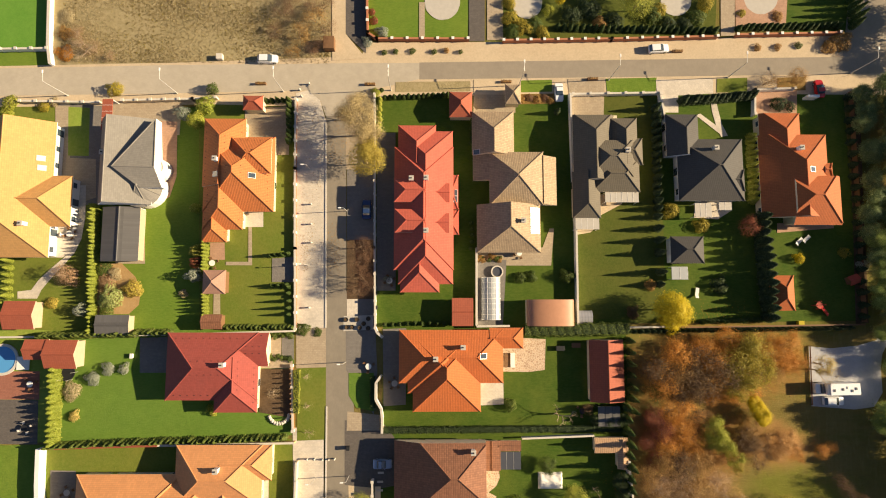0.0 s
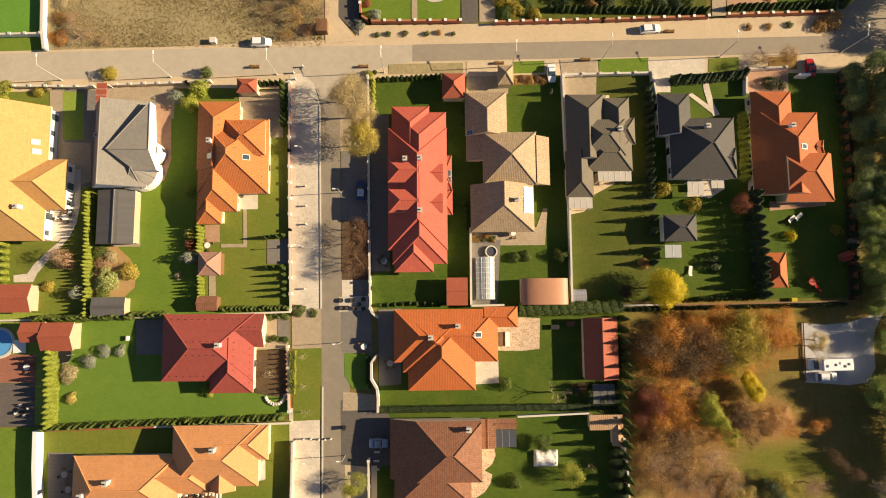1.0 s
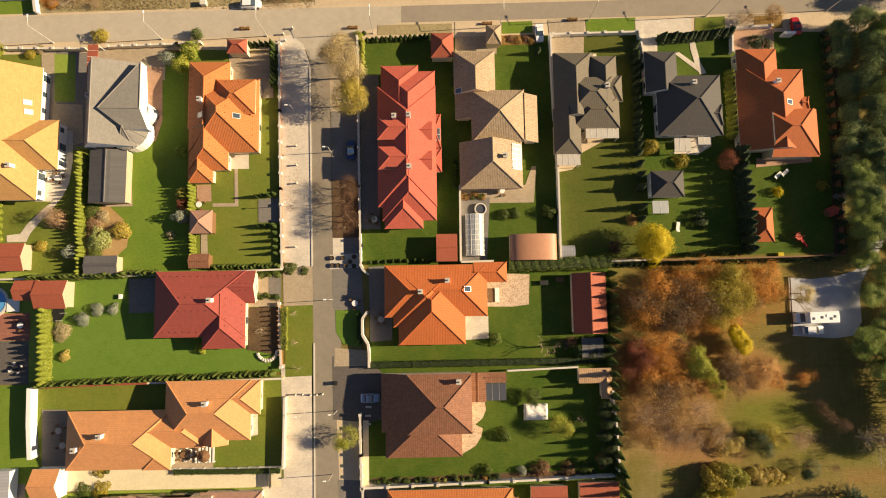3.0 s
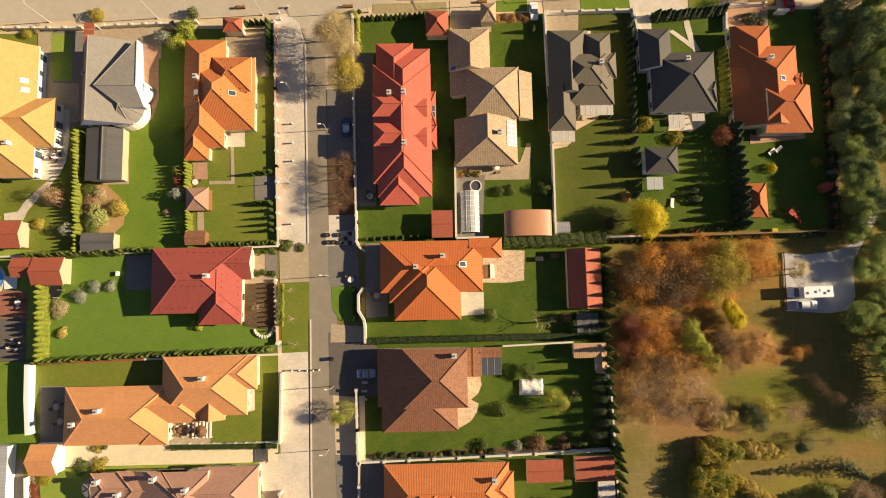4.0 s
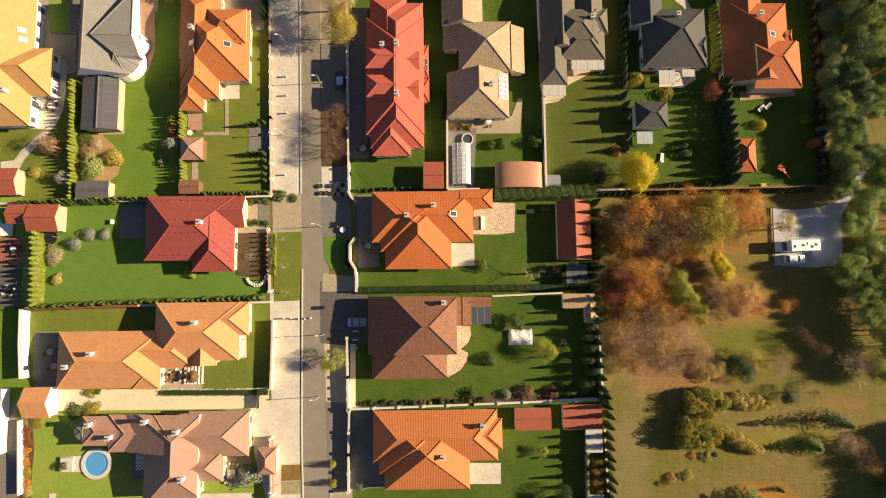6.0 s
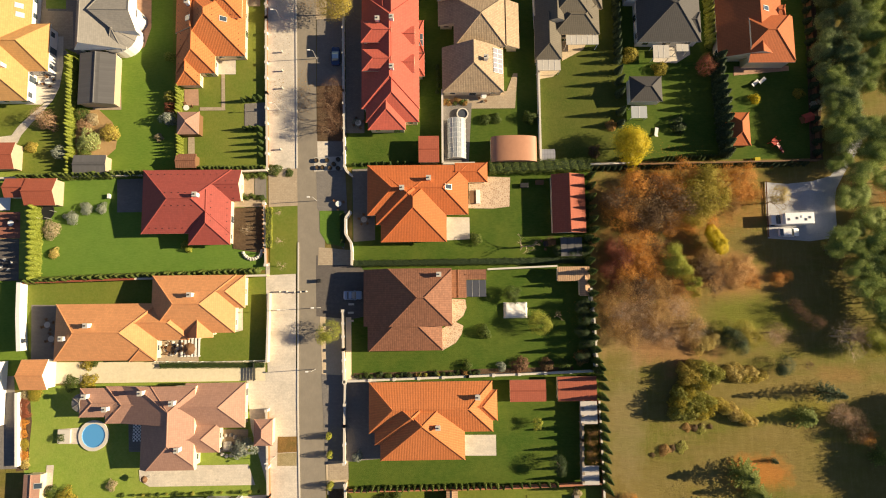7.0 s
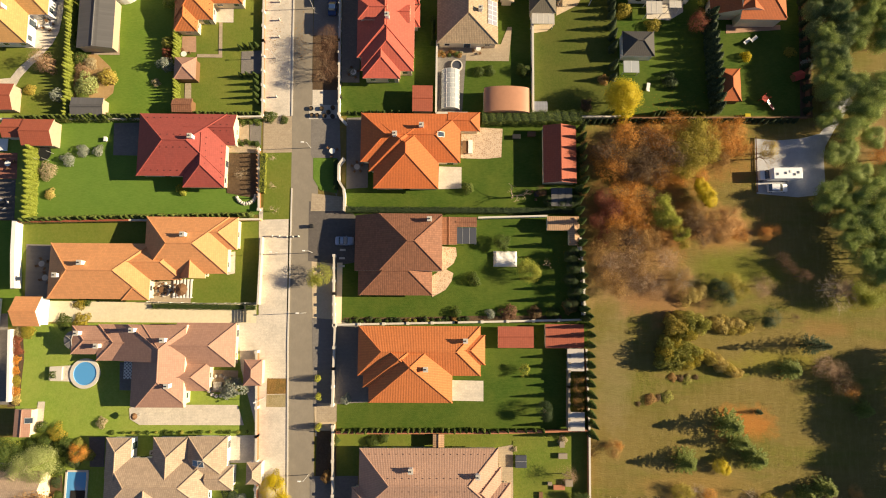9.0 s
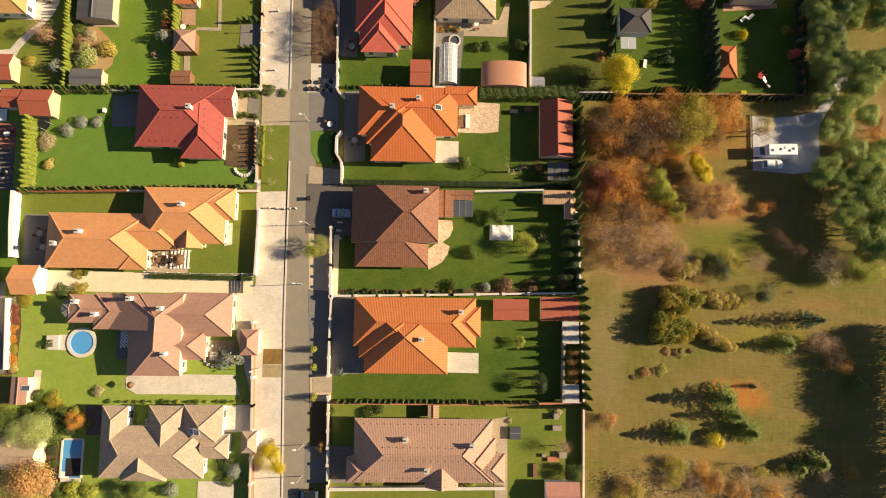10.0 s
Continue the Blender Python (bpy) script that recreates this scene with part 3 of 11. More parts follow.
def wing_roof(house, mat, wall, x0, x1, y0, y1, axis, ends, ze, pitch, share=0.5):
    """One wing's roof: eaves, slopes, hipped or gabled ends, soffit and fascia, with ridge tiles on it."""
    if axis == "h":
        return planes_roof(house, mat, wall, x0, x1, y0, y1, ends, ze, pitch)
    tp = math.tan(radians(pitch))
    if axis == "x":
        half = (y1 - y0) / 2
        a = min(half, (x1 - x0) / 2) if "a" in ends else 0.0
        b = min(half, (x1 - x0) / 2) if "b" in ends else 0.0
        ra, rb = (x0 + a, (y0 + y1) / 2), (x1 - b, (y0 + y1) / 2)
    else:
        half = (x1 - x0) / 2
        a = min(half, (y1 - y0) / 2) if "a" in ends else 0.0
        b = min(half, (y1 - y0) / 2) if "b" in ends else 0.0
        mid = x0 + (x1 - x0) * share
        half *= 2 * (1 - share)
        ra, rb = (mid, y0 + a), (mid, y1 - b)
    zr = ze + half * tp
    bm = bmesh.new()
    lo = [bm.verts.new((x, y, ze - 0.2)) for x, y in ((x0, y0), (x1, y0), (x1, y1), (x0, y1))]
    c = [bm.verts.new((x, y, ze)) for x, y in ((x0, y0), (x1, y0), (x1, y1), (x0, y1))]
    r1 = bm.verts.new((*ra, zr))
    one = (Vector(ra) - Vector(rb)).length < 0.02
    r2 = r1 if one else bm.verts.new((*rb, zr))
    fa, fb = ((c[3], c[0], r1), (c[1], c[2], r2)) if axis == "x" else ((c[0], c[1], r1), (c[2], c[3], r2))
    s1, s2 = ((c[0], c[1], r2, r1), (c[2], c[3], r1, r2)) if axis == "x" else ((c[1], c[2], r2, r1), (c[3], c[0], r1, r2))
    for s in (s1, s2):
        bm.faces.new(list(dict.fromkeys(s)))
    for f, e in ((fa, "a"), (fb, "b")):
        bm.faces.new(f).material_index = 0 if e in ends else 1
    for i in range(4):
        bm.faces.new((lo[i], lo[(i + 1) % 4], c[(i + 1) % 4], c[i])).material_index = 1
    bm.faces.new(lo[::-1]).material_index = 1
    slope_uv(bm)
    roof = part("roof", bm, (mat, wall), house)
    caps = [((*ra, zr), (*rb, zr))] if not one else []
    for e, r, cs in (("a", ra, (c_xy for c_xy in (((x0, y0), (x0, y1)) if axis == "x" else ((x0, y0), (x1, y0))))), ("b", rb, (c_xy for c_xy in (((x1, y0), (x1, y1)) if axis == "x" else ((x0, y1), (x1, y1)))))):
        if e in ends:
            caps += [((*q, ze), (*r, zr)) for q in cs]
    bm = bmesh.new()
    for p, q in caps:
        tube(bm, Vector(p) + Vector((0, 0, 0.02)), Vector(q) + Vector((0, 0, 0.02)), 0.12, 0.12, 6)
    if caps:
        part("ridge_tiles", slope_uv(bm), mat, roof, "rounded ridge tiles")
    else:
        bm.free()
    return zr


def house(label, roof, wall, wings, chimneys=(), skylights=(), name="house", windows=True, category="house", group="", panels=(), pane="glass", guards=False):
    """A house on its wings (x0, x1, y0, y1, ridge axis, hipped ends, eaves height, pitch), with walls, roofs, windows, chimneys (x, y),
    skylights (x, y) and roof panels (x, y, half size along x, half size along y, rows of cells)."""
    cx = sum(w[0] + w[1] for w in wings) / 2 / len(wings)
    cy = sum(w[2] + w[3] for w in wings) / 2 / len(wings)
    h = thing(name, label, category, (cx, cy, 0), group=group)
    wings = [(w[0] - cx, w[1] - cx, w[2] - cy, w[3] - cy, *w[4:]) for w in wings]
    inset = 0.45 if name == "house" else 0.25
    for i, w in enumerate(wings):
        x0, x1, y0, y1, axis, ends, ze, pitch = w[:8]
        d = 0.004 * i
        bm = bmesh.new()
        box(bm, x0 + inset + d, x1 - inset - d, y0 + inset + d, y1 - inset - d, 0, ze - 0.1)
        part("wall", bm, wall, h)
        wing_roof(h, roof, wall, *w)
        if not windows or ze > 3.6:
            continue
        sides = [("x", x1 - inset - d, 1, y0, y1), ("x", x0 + inset + d, -1, y0, y1), ("y", y0 + inset + d, -1, x0, x1), ("y", y1 - inset - d, 1, x0, x1)]
        for side, at, way, a, b in sides:
            n = int((b - a) / 3.4)
            for k in range(n):
                m = a + (k + 0.5) * (b - a) / n
                px, py = (at + way * 0.6, m) if side == "x" else (m, at + way * 0.6)
                if any(v[0] < px < v[1] and v[2] < py < v[3] for v in wings if v is not w):
                    continue
                win = thing("window", "", "")
                win.parent = h
                tall = (k % 3 == 1)
                z0, z1, hw = (0.15, 2.25, 0.75) if tall else (0.95, 2.25, 0.6)
                for nm, e, o, mt in (("window_frame", 0.0, 0.03, "white" if roof not in ("r_olive", "r_slate") else "wood"), ("pane", -0.08, 0.045, "glass")):
                    bm = bmesh.new()
                    if side == "x":
                        box(bm, at - 0.02 if way > 0 else at - o, at + o if way > 0 else at + 0.02, m - hw - e, m + hw + e, z0 - e, z1 + e)
                    else:
                        box(bm, m - hw - e, m + hw + e, at - 0.02 if way > 0 else at - o, at + o if way > 0 else at + 0.02, z0 - e, z1 + e)
                    part(nm, bm, mt, win)
    if guards:
        # rows of small snow guards along the lower and upper part of each slope
        bm = bmesh.new()
        for w in wings:
            x0, x1, y0, y1, axis, ends, ze, pitch = w[:8]
            if axis == "h":
                continue
            half = (y1 - y0) / 2 if axis == "x" else (x1 - x0) / 2
            span = (x1 - x0) if axis == "x" else (y1 - y0)
            for f in (0.16, 0.8):
                for side in (0, 1):
                    for i in range(int(span / 1.3)):
                        u, v = (i + 0.5) * 1.3, f * half
                        if axis == "x":
                            p = (x0 + u, y0 + v if side else y1 - v)
                        else:
                            p = (x0 + v if side else x1 - v, y0 + u)
                        own = ze + v * math.tan(radians(pitch))
                        if abs(roof_at(wings, *p)[0] - own) < 0.02:
                            box(bm, p[0] - 0.06, p[0] + 0.06, p[1] - 0.06, p[1] + 0.06, own - 0.05, own + 0.1)
        tagged(part("snow_guard_row", bm, "metal_dark", h), "small dark snow guards in rows", kind="stuff")
    for k, (x, y) in enumerate(chimneys):
        x, y = x - cx, y - cy
        z = roof_at(wings, x, y)[0]
        bm = bmesh.new()
        box(bm, x - 0.38, x + 0.38, y - 0.38, y + 0.38, z - 0.9, z + 1.25, 0.03)
        ch = part("chimney", bm, "white" if roof not in ("r_slate", "r_olive") else "concrete", h, "plastered chimney stack")
        bm = bmesh.new()
        box(bm, x - 0.48, x + 0.48, y - 0.48, y + 0.48, z + 1.25, z + 1.35, 0.02)
        part("chimney_cap", bm, "concrete", ch)
        bm = bmesh.new()
        tube(bm, (x, y, z + 1.35), (x, y, z + 1.6), 0.14, 0.12, 8)
        part("flue_pot", bm, "metal_dark", ch)
    for x, y in skylights:
        x, y = x - cx, y - cy
        z, sx, sy = roof_at(wings, x, y)
        n = Vector((-sx, -sy, 1)).normalized()
        m = Matrix.Translation((x, y, z)) @ n.to_track_quat("Z", "Y").to_matrix().to_4x4()
        sk = None
        for nm, a, b, z0, z1, mt in (("skylight", 0.55, 0.75, -0.1, 0.1, "metal_pale"), ("pane", 0.45, 0.65, 0.0, 0.115, pane)):
            bm = bmesh.new()
            box(bm, -a, a, -b, b, z0, z1)
            bmesh.ops.transform(bm, matrix=m, verts=bm.verts)
            ob = part(nm, bm, mt, sk or h, "roof window in a pale metal frame" if nm == "skylight" else "")
            sk = sk or ob
    for x, y, a, c, n in panels:
        x, y = x - cx, y - cy
        z, sx, sy = roof_at(wings, x, y)
        m = Matrix(((1, 0, 0, x), (0, 1, 0, y), (sx, sy, 1, z), (0, 0, 0, 1)))
        bm = bmesh.new()
        box(bm, -a, a, -c, c, 0.02, 0.14)
        bmesh.ops.transform(bm, matrix=m, verts=bm.verts)
        frame_ob = part("roof_panel", bm, "metal_pale", h, "pale framed panel on the roof")
        for i in range(n):
            for k in (0, 1):
                bm = bmesh.new()
                x0, y0, w, l = -a + 0.08 + k * a, -c + 0.08 + 2 * c * i / n, a - 0.16, 2 * c / n - 0.16
                box(bm, x0, x0 + w, y0, y0 + l, 0.1, 0.18)
                bmesh.ops.transform(bm, matrix=m, verts=bm.verts)
                part("cell", bm, "cell" if n > 2 else "panel_dark", frame_ob)
    return h


# ---- walls, fences, hedges ----
def garden_wall(label, pts, h=1.7, thick=0.3, mat="white", pillar=4.0, pillar_mat=None, cap="kerb", name="garden_wall", pillar_cap=None):
    """A wall along pts, with a coping and pillars every few metres."""
    t = thing(name, label, "wall", (*pts[0], 0))
    o = Vector(pts[0])
    for a, b in zip(pts, pts[1:]):
        a, b = Vector(a) - o, Vector(b) - o
        L = (b - a).length
        rot = Matrix.Translation((*a, 0)) @ Matrix.Rotation(math.atan2(b.y - a.y, b.x - a.x), 4, "Z")
        for nm, w, z0, z1, mt in (("wall", thick / 2, 0, h, mat), ("coping", thick / 2 + 0.05, h, h + 0.07, cap)):
            bm = bmesh.new()
            box(bm, 0, L, -w, w, z0, z1)
            bmesh.ops.transform(bm, matrix=rot, verts=bm.verts)
            part(nm, bm, mt, t)
        if pillar:
            n = max(1, round(L / pillar))
            for i in range(n + 1):
                c = rot @ Vector((L * i / n, 0, 0))
                bm = bmesh.new()
                box(bm, c.x - thick * 0.75, c.x + thick * 0.75, c.y - thick * 0.75, c.y + thick * 0.75, 0, h + 0.22)
                p = part("pillar", bm, pillar_mat or mat, t)
                bm = bmesh.new()
                box(bm, c.x - thick * 0.95, c.x + thick * 0.95, c.y - thick * 0.95, c.y + thick * 0.95, h + 0.22, h + 0.3)
                part("pillar_cap", bm, pillar_cap or cap, p)
    return t


def fence(label, pts, h=1.4, mat="wood", step=2.2, slats=5, name="fence", wide=0.06):
    """Posts with horizontal boards between them."""
    t = thing(name, label, "fence", (*pts[0], 0))
    o = Vector(pts[0])
    for a, b in zip(pts, pts[1:]):
        a, b = Vector(a) - o, Vector(b) - o
        L = (b - a).length
        rot = Matrix.Translation((*a, 0)) @ Matrix.Rotation(math.atan2(b.y - a.y, b.x - a.x), 4, "Z")
        n = max(1, round(L / step))
        for i in range(n + 1):
            c = rot @ Vector((L * i / n, 0, 0))
            bm = bmesh.new()
            box(bm, c.x - 0.06, c.x + 0.06, c.y - wide, c.y + wide, 0, h + 0.08)
            part("post", bm, mat, t)
        for k in range(slats):
            z = 0.12 + (h - 0.12) * k / slats
            bm = bmesh.new()
            box(bm, 0, L, -0.02, 0.02, z, z + min(0.3, (h - 0.12) / slats - 0.04))
            bmesh.ops.transform(bm, matrix=rot, verts=bm.verts)
            part("board", bm, mat, t)
    return t


# ---- plants ----
def leaf_cloud(bm, rng, pts, size, up=0.35):
    """Small leaf blades at pts (place, outward way) that face roughly outward."""
    for p, way in pts:
        n = (Vector(way) + Vector((rng.uniform(-0.7, 0.7), rng.uniform(-0.7, 0.7), rng.uniform(-0.5, 0.5) + up))).normalized()
        t = n.orthogonal().normalized()
        t = Matrix.Rotation(rng.uniform(0, 6.28), 3, n) @ t
        s = n.cross(t)
        k = size * rng.uniform(0.6, 1.3)
        p = Vector(p)
        bm.faces.new((bm.verts.new(p + t * k), bm.verts.new(p + s * k * 0.62 - t * k * 0.5), bm.verts.new(p - s * k * 0.62 - t * k * 0.5)))


def conifer_mesh(seed, h, r, n, size, lobes=0.0):
    """A narrow cone or spindle of sprays."""
    rng = random.Random(seed)
    bm = bmesh.new()
    pts = []
    ph = rng.uniform(0, 6)
    for _ in range(n):
        f = rng.random() ** 0.8
        a = rng.uniform(0, 6.283)
        prof = (1 - f) ** 0.75 * min(1, (f + 0.08) / 0.16)
        rr = r * prof * (1 + lobes * math.sin(a * 5 + ph + f * 9)) * rng.uniform(0.7, 1.08)
        pts.append(((rr * math.cos(a), rr * math.sin(a), 0.12 + f * h * 0.97), (math.cos(a), math.sin(a), 0.5)))
    leaf_cloud(bm, rng, pts, size)
    tube(bm, (0, 0, 0.1), (0, 0, h * 0.85), r * 0.62, r * 0.06, 8)
    return bm


def limbs(bm, rng, base, way, length, r, depth, tips, spread=0.6, n=6):
    end = Vector(base) + Vector(way) * length
    tube(bm, base, end, r, r * 0.62, max(3, n), False)
    if depth == 0:
        tips.append(end)
        return
    for _ in range(rng.choice((2, 3, 3))):
        w = (Vector(way) + Vector((rng.uniform(-spread, spread), rng.uniform(-spread, spread), rng.uniform(-0.15, 0.4)))).normalized()
        limbs(bm, rng, Vector(base).lerp(end, rng.uniform(0.6, 1.0)), w, length * rng.uniform(0.6, 0.82), r * 0.58, depth - 1, tips, spread, n - 1)


def tree_meshes(seed, h, r, leaf, n, size, bark="bark", depth=4, flat=0.8, hollow=0.35, spread=0.65):
    """Trunk with forking limbs, and a crown of leaf clumps in uneven lobes round the limbs' ends."""
    rng = random.Random(seed)
    bm = bmesh.new()
    tips = []
    limbs(bm, rng, (0, 0, 0), (rng.uniform(-0.05, 0.05), rng.uniform(-0.05, 0.05), 1), h * 0.34, max(0.07, h * 0.018), depth, tips, spread)
    top = max(v.co.z for v in bm.verts)
    wide = max(max(abs(v.co.x), abs(v.co.y)) for v in bm.verts)
    fx, fz = r * 0.9 / wide, h * 0.95 / top
    for v in bm.verts:
        v.co = (v.co.x * fx, v.co.y * fx, v.co.z * fz)
    tips = [Vector((t.x * fx, t.y * fx, t.z * fz)) for t in tips]
    trunk = mesh_of(bm, "trunk", bark)
    crown = None
    if n:
        bm = bmesh.new()
        pts = []
        mid = Vector((0, 0, h * 0.55))
        lobes = [rng.choice(tips) for _ in range(max(5, len(tips) // 2))]
        lr = r * 0.34
        for k in range(n):
            if k % 10 < 4:
                # the body of the crown between the lobes
                d = Vector((rng.gauss(0, 1), rng.gauss(0, 1), abs(rng.gauss(0, 0.8)) - 0.2)).normalized()
                p = Vector((d.x * r * 0.72, d.y * r * 0.72, h * 0.52 + d.z * h * 0.36)) * 1.0
                p += Vector((rng.gauss(0, 0.12 * r), rng.gauss(0, 0.12 * r), rng.gauss(0, 0.06 * h)))
                p.z = max(0.4, p.z)
                pts.append((p, d))
                continue
            c = rng.choice(lobes)
            d = Vector((rng.gauss(0, 1), rng.gauss(0, 1), rng.gauss(0, 1) * flat)).normalized() * lr * rng.uniform(hollow, 1.1)
            p = c + d
            if p.z < 0.3:
                p.z = 0.3 + rng.random() * 0.4
            pts.append((p, (p - mid).normalized() * 0.5 + d.normalized()))
        leaf_cloud(bm, rng, pts, size)
        crown = mesh_of(bm, "crown", leaf)
    return trunk, crown


def bush_mesh(seed, r, h, n, size):
    rng = random.Random(seed)
    bm = bmesh.new()
    pts = []
    lob = [(rng.uniform(0, 6.28), rng.uniform(0.1, 0.3)) for _ in range(4)]
    for _ in range(n):
        a, e = rng.uniform(0, 6.283), math.asin(rng.uniform(0.0, 1.0))
        k = (1 + sum(s * math.cos(a * (i + 2) + p) for i, (p, s) in enumerate(lob)) * 0.5) * rng.uniform(0.72, 1.05)
        d = Vector((math.cos(a) * math.cos(e), math.sin(a) * math.cos(e), math.sin(e)))
        pts.append(((d.x * r * k, d.y * r * k, 0.1 + d.z * h * 0.95 * min(1, k)), d))
    leaf_cloud(bm, rng, pts, size)
    return bm


def plant(name, label, category, at, trunk, crown, s=1.0, rz=0.0, group=""):
    t = thing(name, label, category, (at[0], at[1], 0), rz, group)
    t.scale = (s, s, s)
    for nm, me in (("trunk", trunk), ("crown", crown)):
        if me:
            ob = new(nm, me)
            ob.parent = t
    return t


def stem_mesh(h, r=0.06, mat="bark"):
    bm = bmesh.new()
    tube(bm, (0, 0, 0), (0, 0, h), r, r * 0.5, 6)
    return mesh_of(bm, "trunk", mat)


rnd = random.Random(5)
THUJA = {}


def thuja(kind, x, y, h, r, label, group, name="thuja"):
    """One columnar evergreen out of a few grown shapes of its kind."""
    key = (kind, rnd.randrange(4))
    if key not in THUJA:
        THUJA[key] = (stem_mesh(0.5), mesh_of(conifer_mesh(key[1] * 7 + len(kind), 3.0, 0.62, 800, 0.115), "crown", kind))
    trunk, crown = THUJA[key]
    t = plant(name, label, "evergreen", (x, y), trunk, crown, 1.0, rnd.uniform(0, 360), group)
    k = rnd.uniform(0.86, 1.12)
    t.scale = (r / 0.62 * rnd.uniform(0.92, 1.08), r / 0.62 * rnd.uniform(0.92, 1.08), h / 3.0 * k)
    return t


def thuja_row(kind, a, b, n, h, r, label, group, name="thuja", jitter=0.12):
    for i in range(n):
        f = i / max(1, n - 1)
        thuja(kind, a[0] + (b[0] - a[0]) * f + rnd.uniform(-jitter, jitter), a[1] + (b[1] - a[1]) * f + rnd.uniform(-jitter, jitter), h, r, label, group, name)


def thuja_hedge(kind, a, b, n, h, r, label):
    """A close row of evergreens grown into one another, as one mass."""
    t = thing("evergreen_hedge", label, "hedge", (*a, 0), kind="stuff")
    vs, fs = [], []
    grown = [conifer_mesh(k, 3.0, 0.62, 700, 0.12) for k in range(3)]
    for i in range(n):
        f = i / max(1, n - 1)
        o = Vector(((b[0] - a[0]) * f + rnd.uniform(-0.12, 0.12), (b[1] - a[1]) * f + rnd.uniform(-0.12, 0.12), 0))
        m = Matrix.Translation(o) @ Matrix.Rotation(rnd.uniform(0, 6.28), 4, "Z") @ Matrix.Diagonal((r / 0.62, r / 0.62, h / 3.0 * rnd.uniform(0.85, 1.12), 1))
        g = grown[i % 3]
        g.verts.index_update()
        base = len(vs)
        vs += [m @ v.co for v in g.verts]
        fs += [[base + v.index for v in p.verts] for p in g.faces]
    for g in grown:
        g.free()
    me = bpy.data.meshes.new("foliage")
    me.from_pydata(vs, [], fs)
    me.materials.append(M[kind])
    ob = new("foliage", me)
    ob.parent = t
    return t


def hedge(label, a, b, width, h, leaf="l_thuja", dens=90, size=0.105):
    """A continuous clipped hedge: a dark core of twigs under a coat of leaf clumps."""
    a, b = Vector(a), Vector(b)
    L = (b - a).length
    t = thing("hedge", label, "hedge", (*a, 0), math.degrees(math.atan2(b.y - a.y, b.x - a.x)))
    rng = random.Random(int(L * 100))
    bm = bmesh.new()
    pts = []
    for _ in range(int(L * (width + 2 * h) * dens / 2)):
        x = rng.uniform(0, L)
        bulge = 1 + 0.12 * math.sin(x * 2.1) + 0.08 * math.sin(x * 5.3 + 1)
        s = rng.uniform(-1, 1) * (width / 2 + h * 0.6)
        if abs(s) < width / 2:
            pts.append(((x, s * bulge, h * (0.95 + 0.07 * math.sin(x * 3.7 + s)) + rng.uniform(-0.08, 0.08)), (0, 0, 1)))
        else:
            sg = 1 if s > 0 else -1
            pts.append(((x, sg * width / 2 * bulge + rng.uniform(-0.08, 0.08), rng.uniform(0.1, h)), (0, sg, 0.2)))
    leaf_cloud(bm, rng, pts, size)
    part("foliage", bm, leaf, t)
    bm = bmesh.new()
    box(bm, 0.1, L - 0.1, -width * 0.38, width * 0.38, 0, h * 0.86)
    part("core", bm, "l_dark", t, "dense dark inner twigs")
    return t


# ---- ground: one sheet to the horizon, then lawns, paving and roads on it ----
patch('ground', 'park', 'dry olive autumn grassland round the houses', [(-1500, -1500), (1500, -1500), (1500, 1500), (-1500, 1500)], 0.0)
patch('field', 'field', 'rough dry field with brown stubble', [(-81.1, 71.0), (-20.7, 71.6), (-21.5, 50.5), (-43.9, 49.6), (-79.5, 48.1)], 0.01, 'ground')
patch('sports_pitch', 'turf', 'bright green artificial sports turf', [(-111.2, 70.7), (-81.4, 71.0), (-80.2, 52.8), (-109.5, 52.1)], 0.012, 'ground')
patch('lawn', 'lawn', 'mown strip beside the sports pitch', [(-109.4, 51.5), (-79.7, 52.1), (-79.5, 48.7), (-109.1, 47.7)], 0.012, 'ground')
patch('bed', 'soil', 'flower bed along the western wall', [(-76.4, -49.6), (-73.9, -50.1), (-73.2, -55.4), (-73.4, -60.4), (-73.3, -64.5), (-75.7, -64.8)], 0.03, 'ground')
patch('car_park', 'gravel', 'grey gravel car park', [(75.5, -8.9), (80.1, -9.3), (85.4, -8.8), (89.4, -7.7), (92.2, -4.5), (94.0, -1.0), (96.0, 1.0), (97.0, -0.5), (95.1, -3.3), (92.3, -7.3), (90.4, -10.5), (89.9, -13.4), (89.9, -18.1), (88.0, -20.9), (84.0, -21.4), (75.3, -20.7)], 0.02, 'ground')

# lawns of the plots
patch('lawn', 'lawn_b', 'garden lawn of the yellow-roofed plot', [(-99.4, 42.4), (-69.7, 42.6), (-66.8, -6.2), (-95.2, -6.4)], 0.014, 'ground')
patch('lawn', 'lawn', 'garden lawn behind the grey house', [(-69.6, 40.2), (-49.1, 40.3), (-47.1, -6.2), (-66.8, -6.2)], 0.014, 'ground')
patch('lawn', 'lawn_b', 'garden lawn round the orange house', [(-49.2, 42.1), (-29.1, 42.2), (-27.8, -5.7), (-47.1, -6.0)], 0.014, 'ground')
patch('lawn', 'lawn_e', 'garden lawn round the coral-red house', [(-12.4, 43.5), (8.0, 43.6), (7.7, -4.7), (-11.8, -4.9)], 0.014, 'ground')
patch('lawn', 'lawn_e', 'garden lawn round the sand-brown house', [(8.0, 46.9), (29.3, 47.1), (28.2, -4.4), (7.7, -4.8)], 0.014, 'ground')
patch('lawn', 'lawn_f', 'garden lawn round the grey-olive house', [(29.3, 47.1), (47.1, 47.2), (46.8, -4.2), (28.2, -4.4)], 0.014, 'ground')
patch('lawn', 'lawn_e', 'garden lawn round the slate-roofed house', [(47.1, 46.9), (66.9, 47.1), (65.9, -4.0), (46.8, -4.2)], 0.014, 'ground')
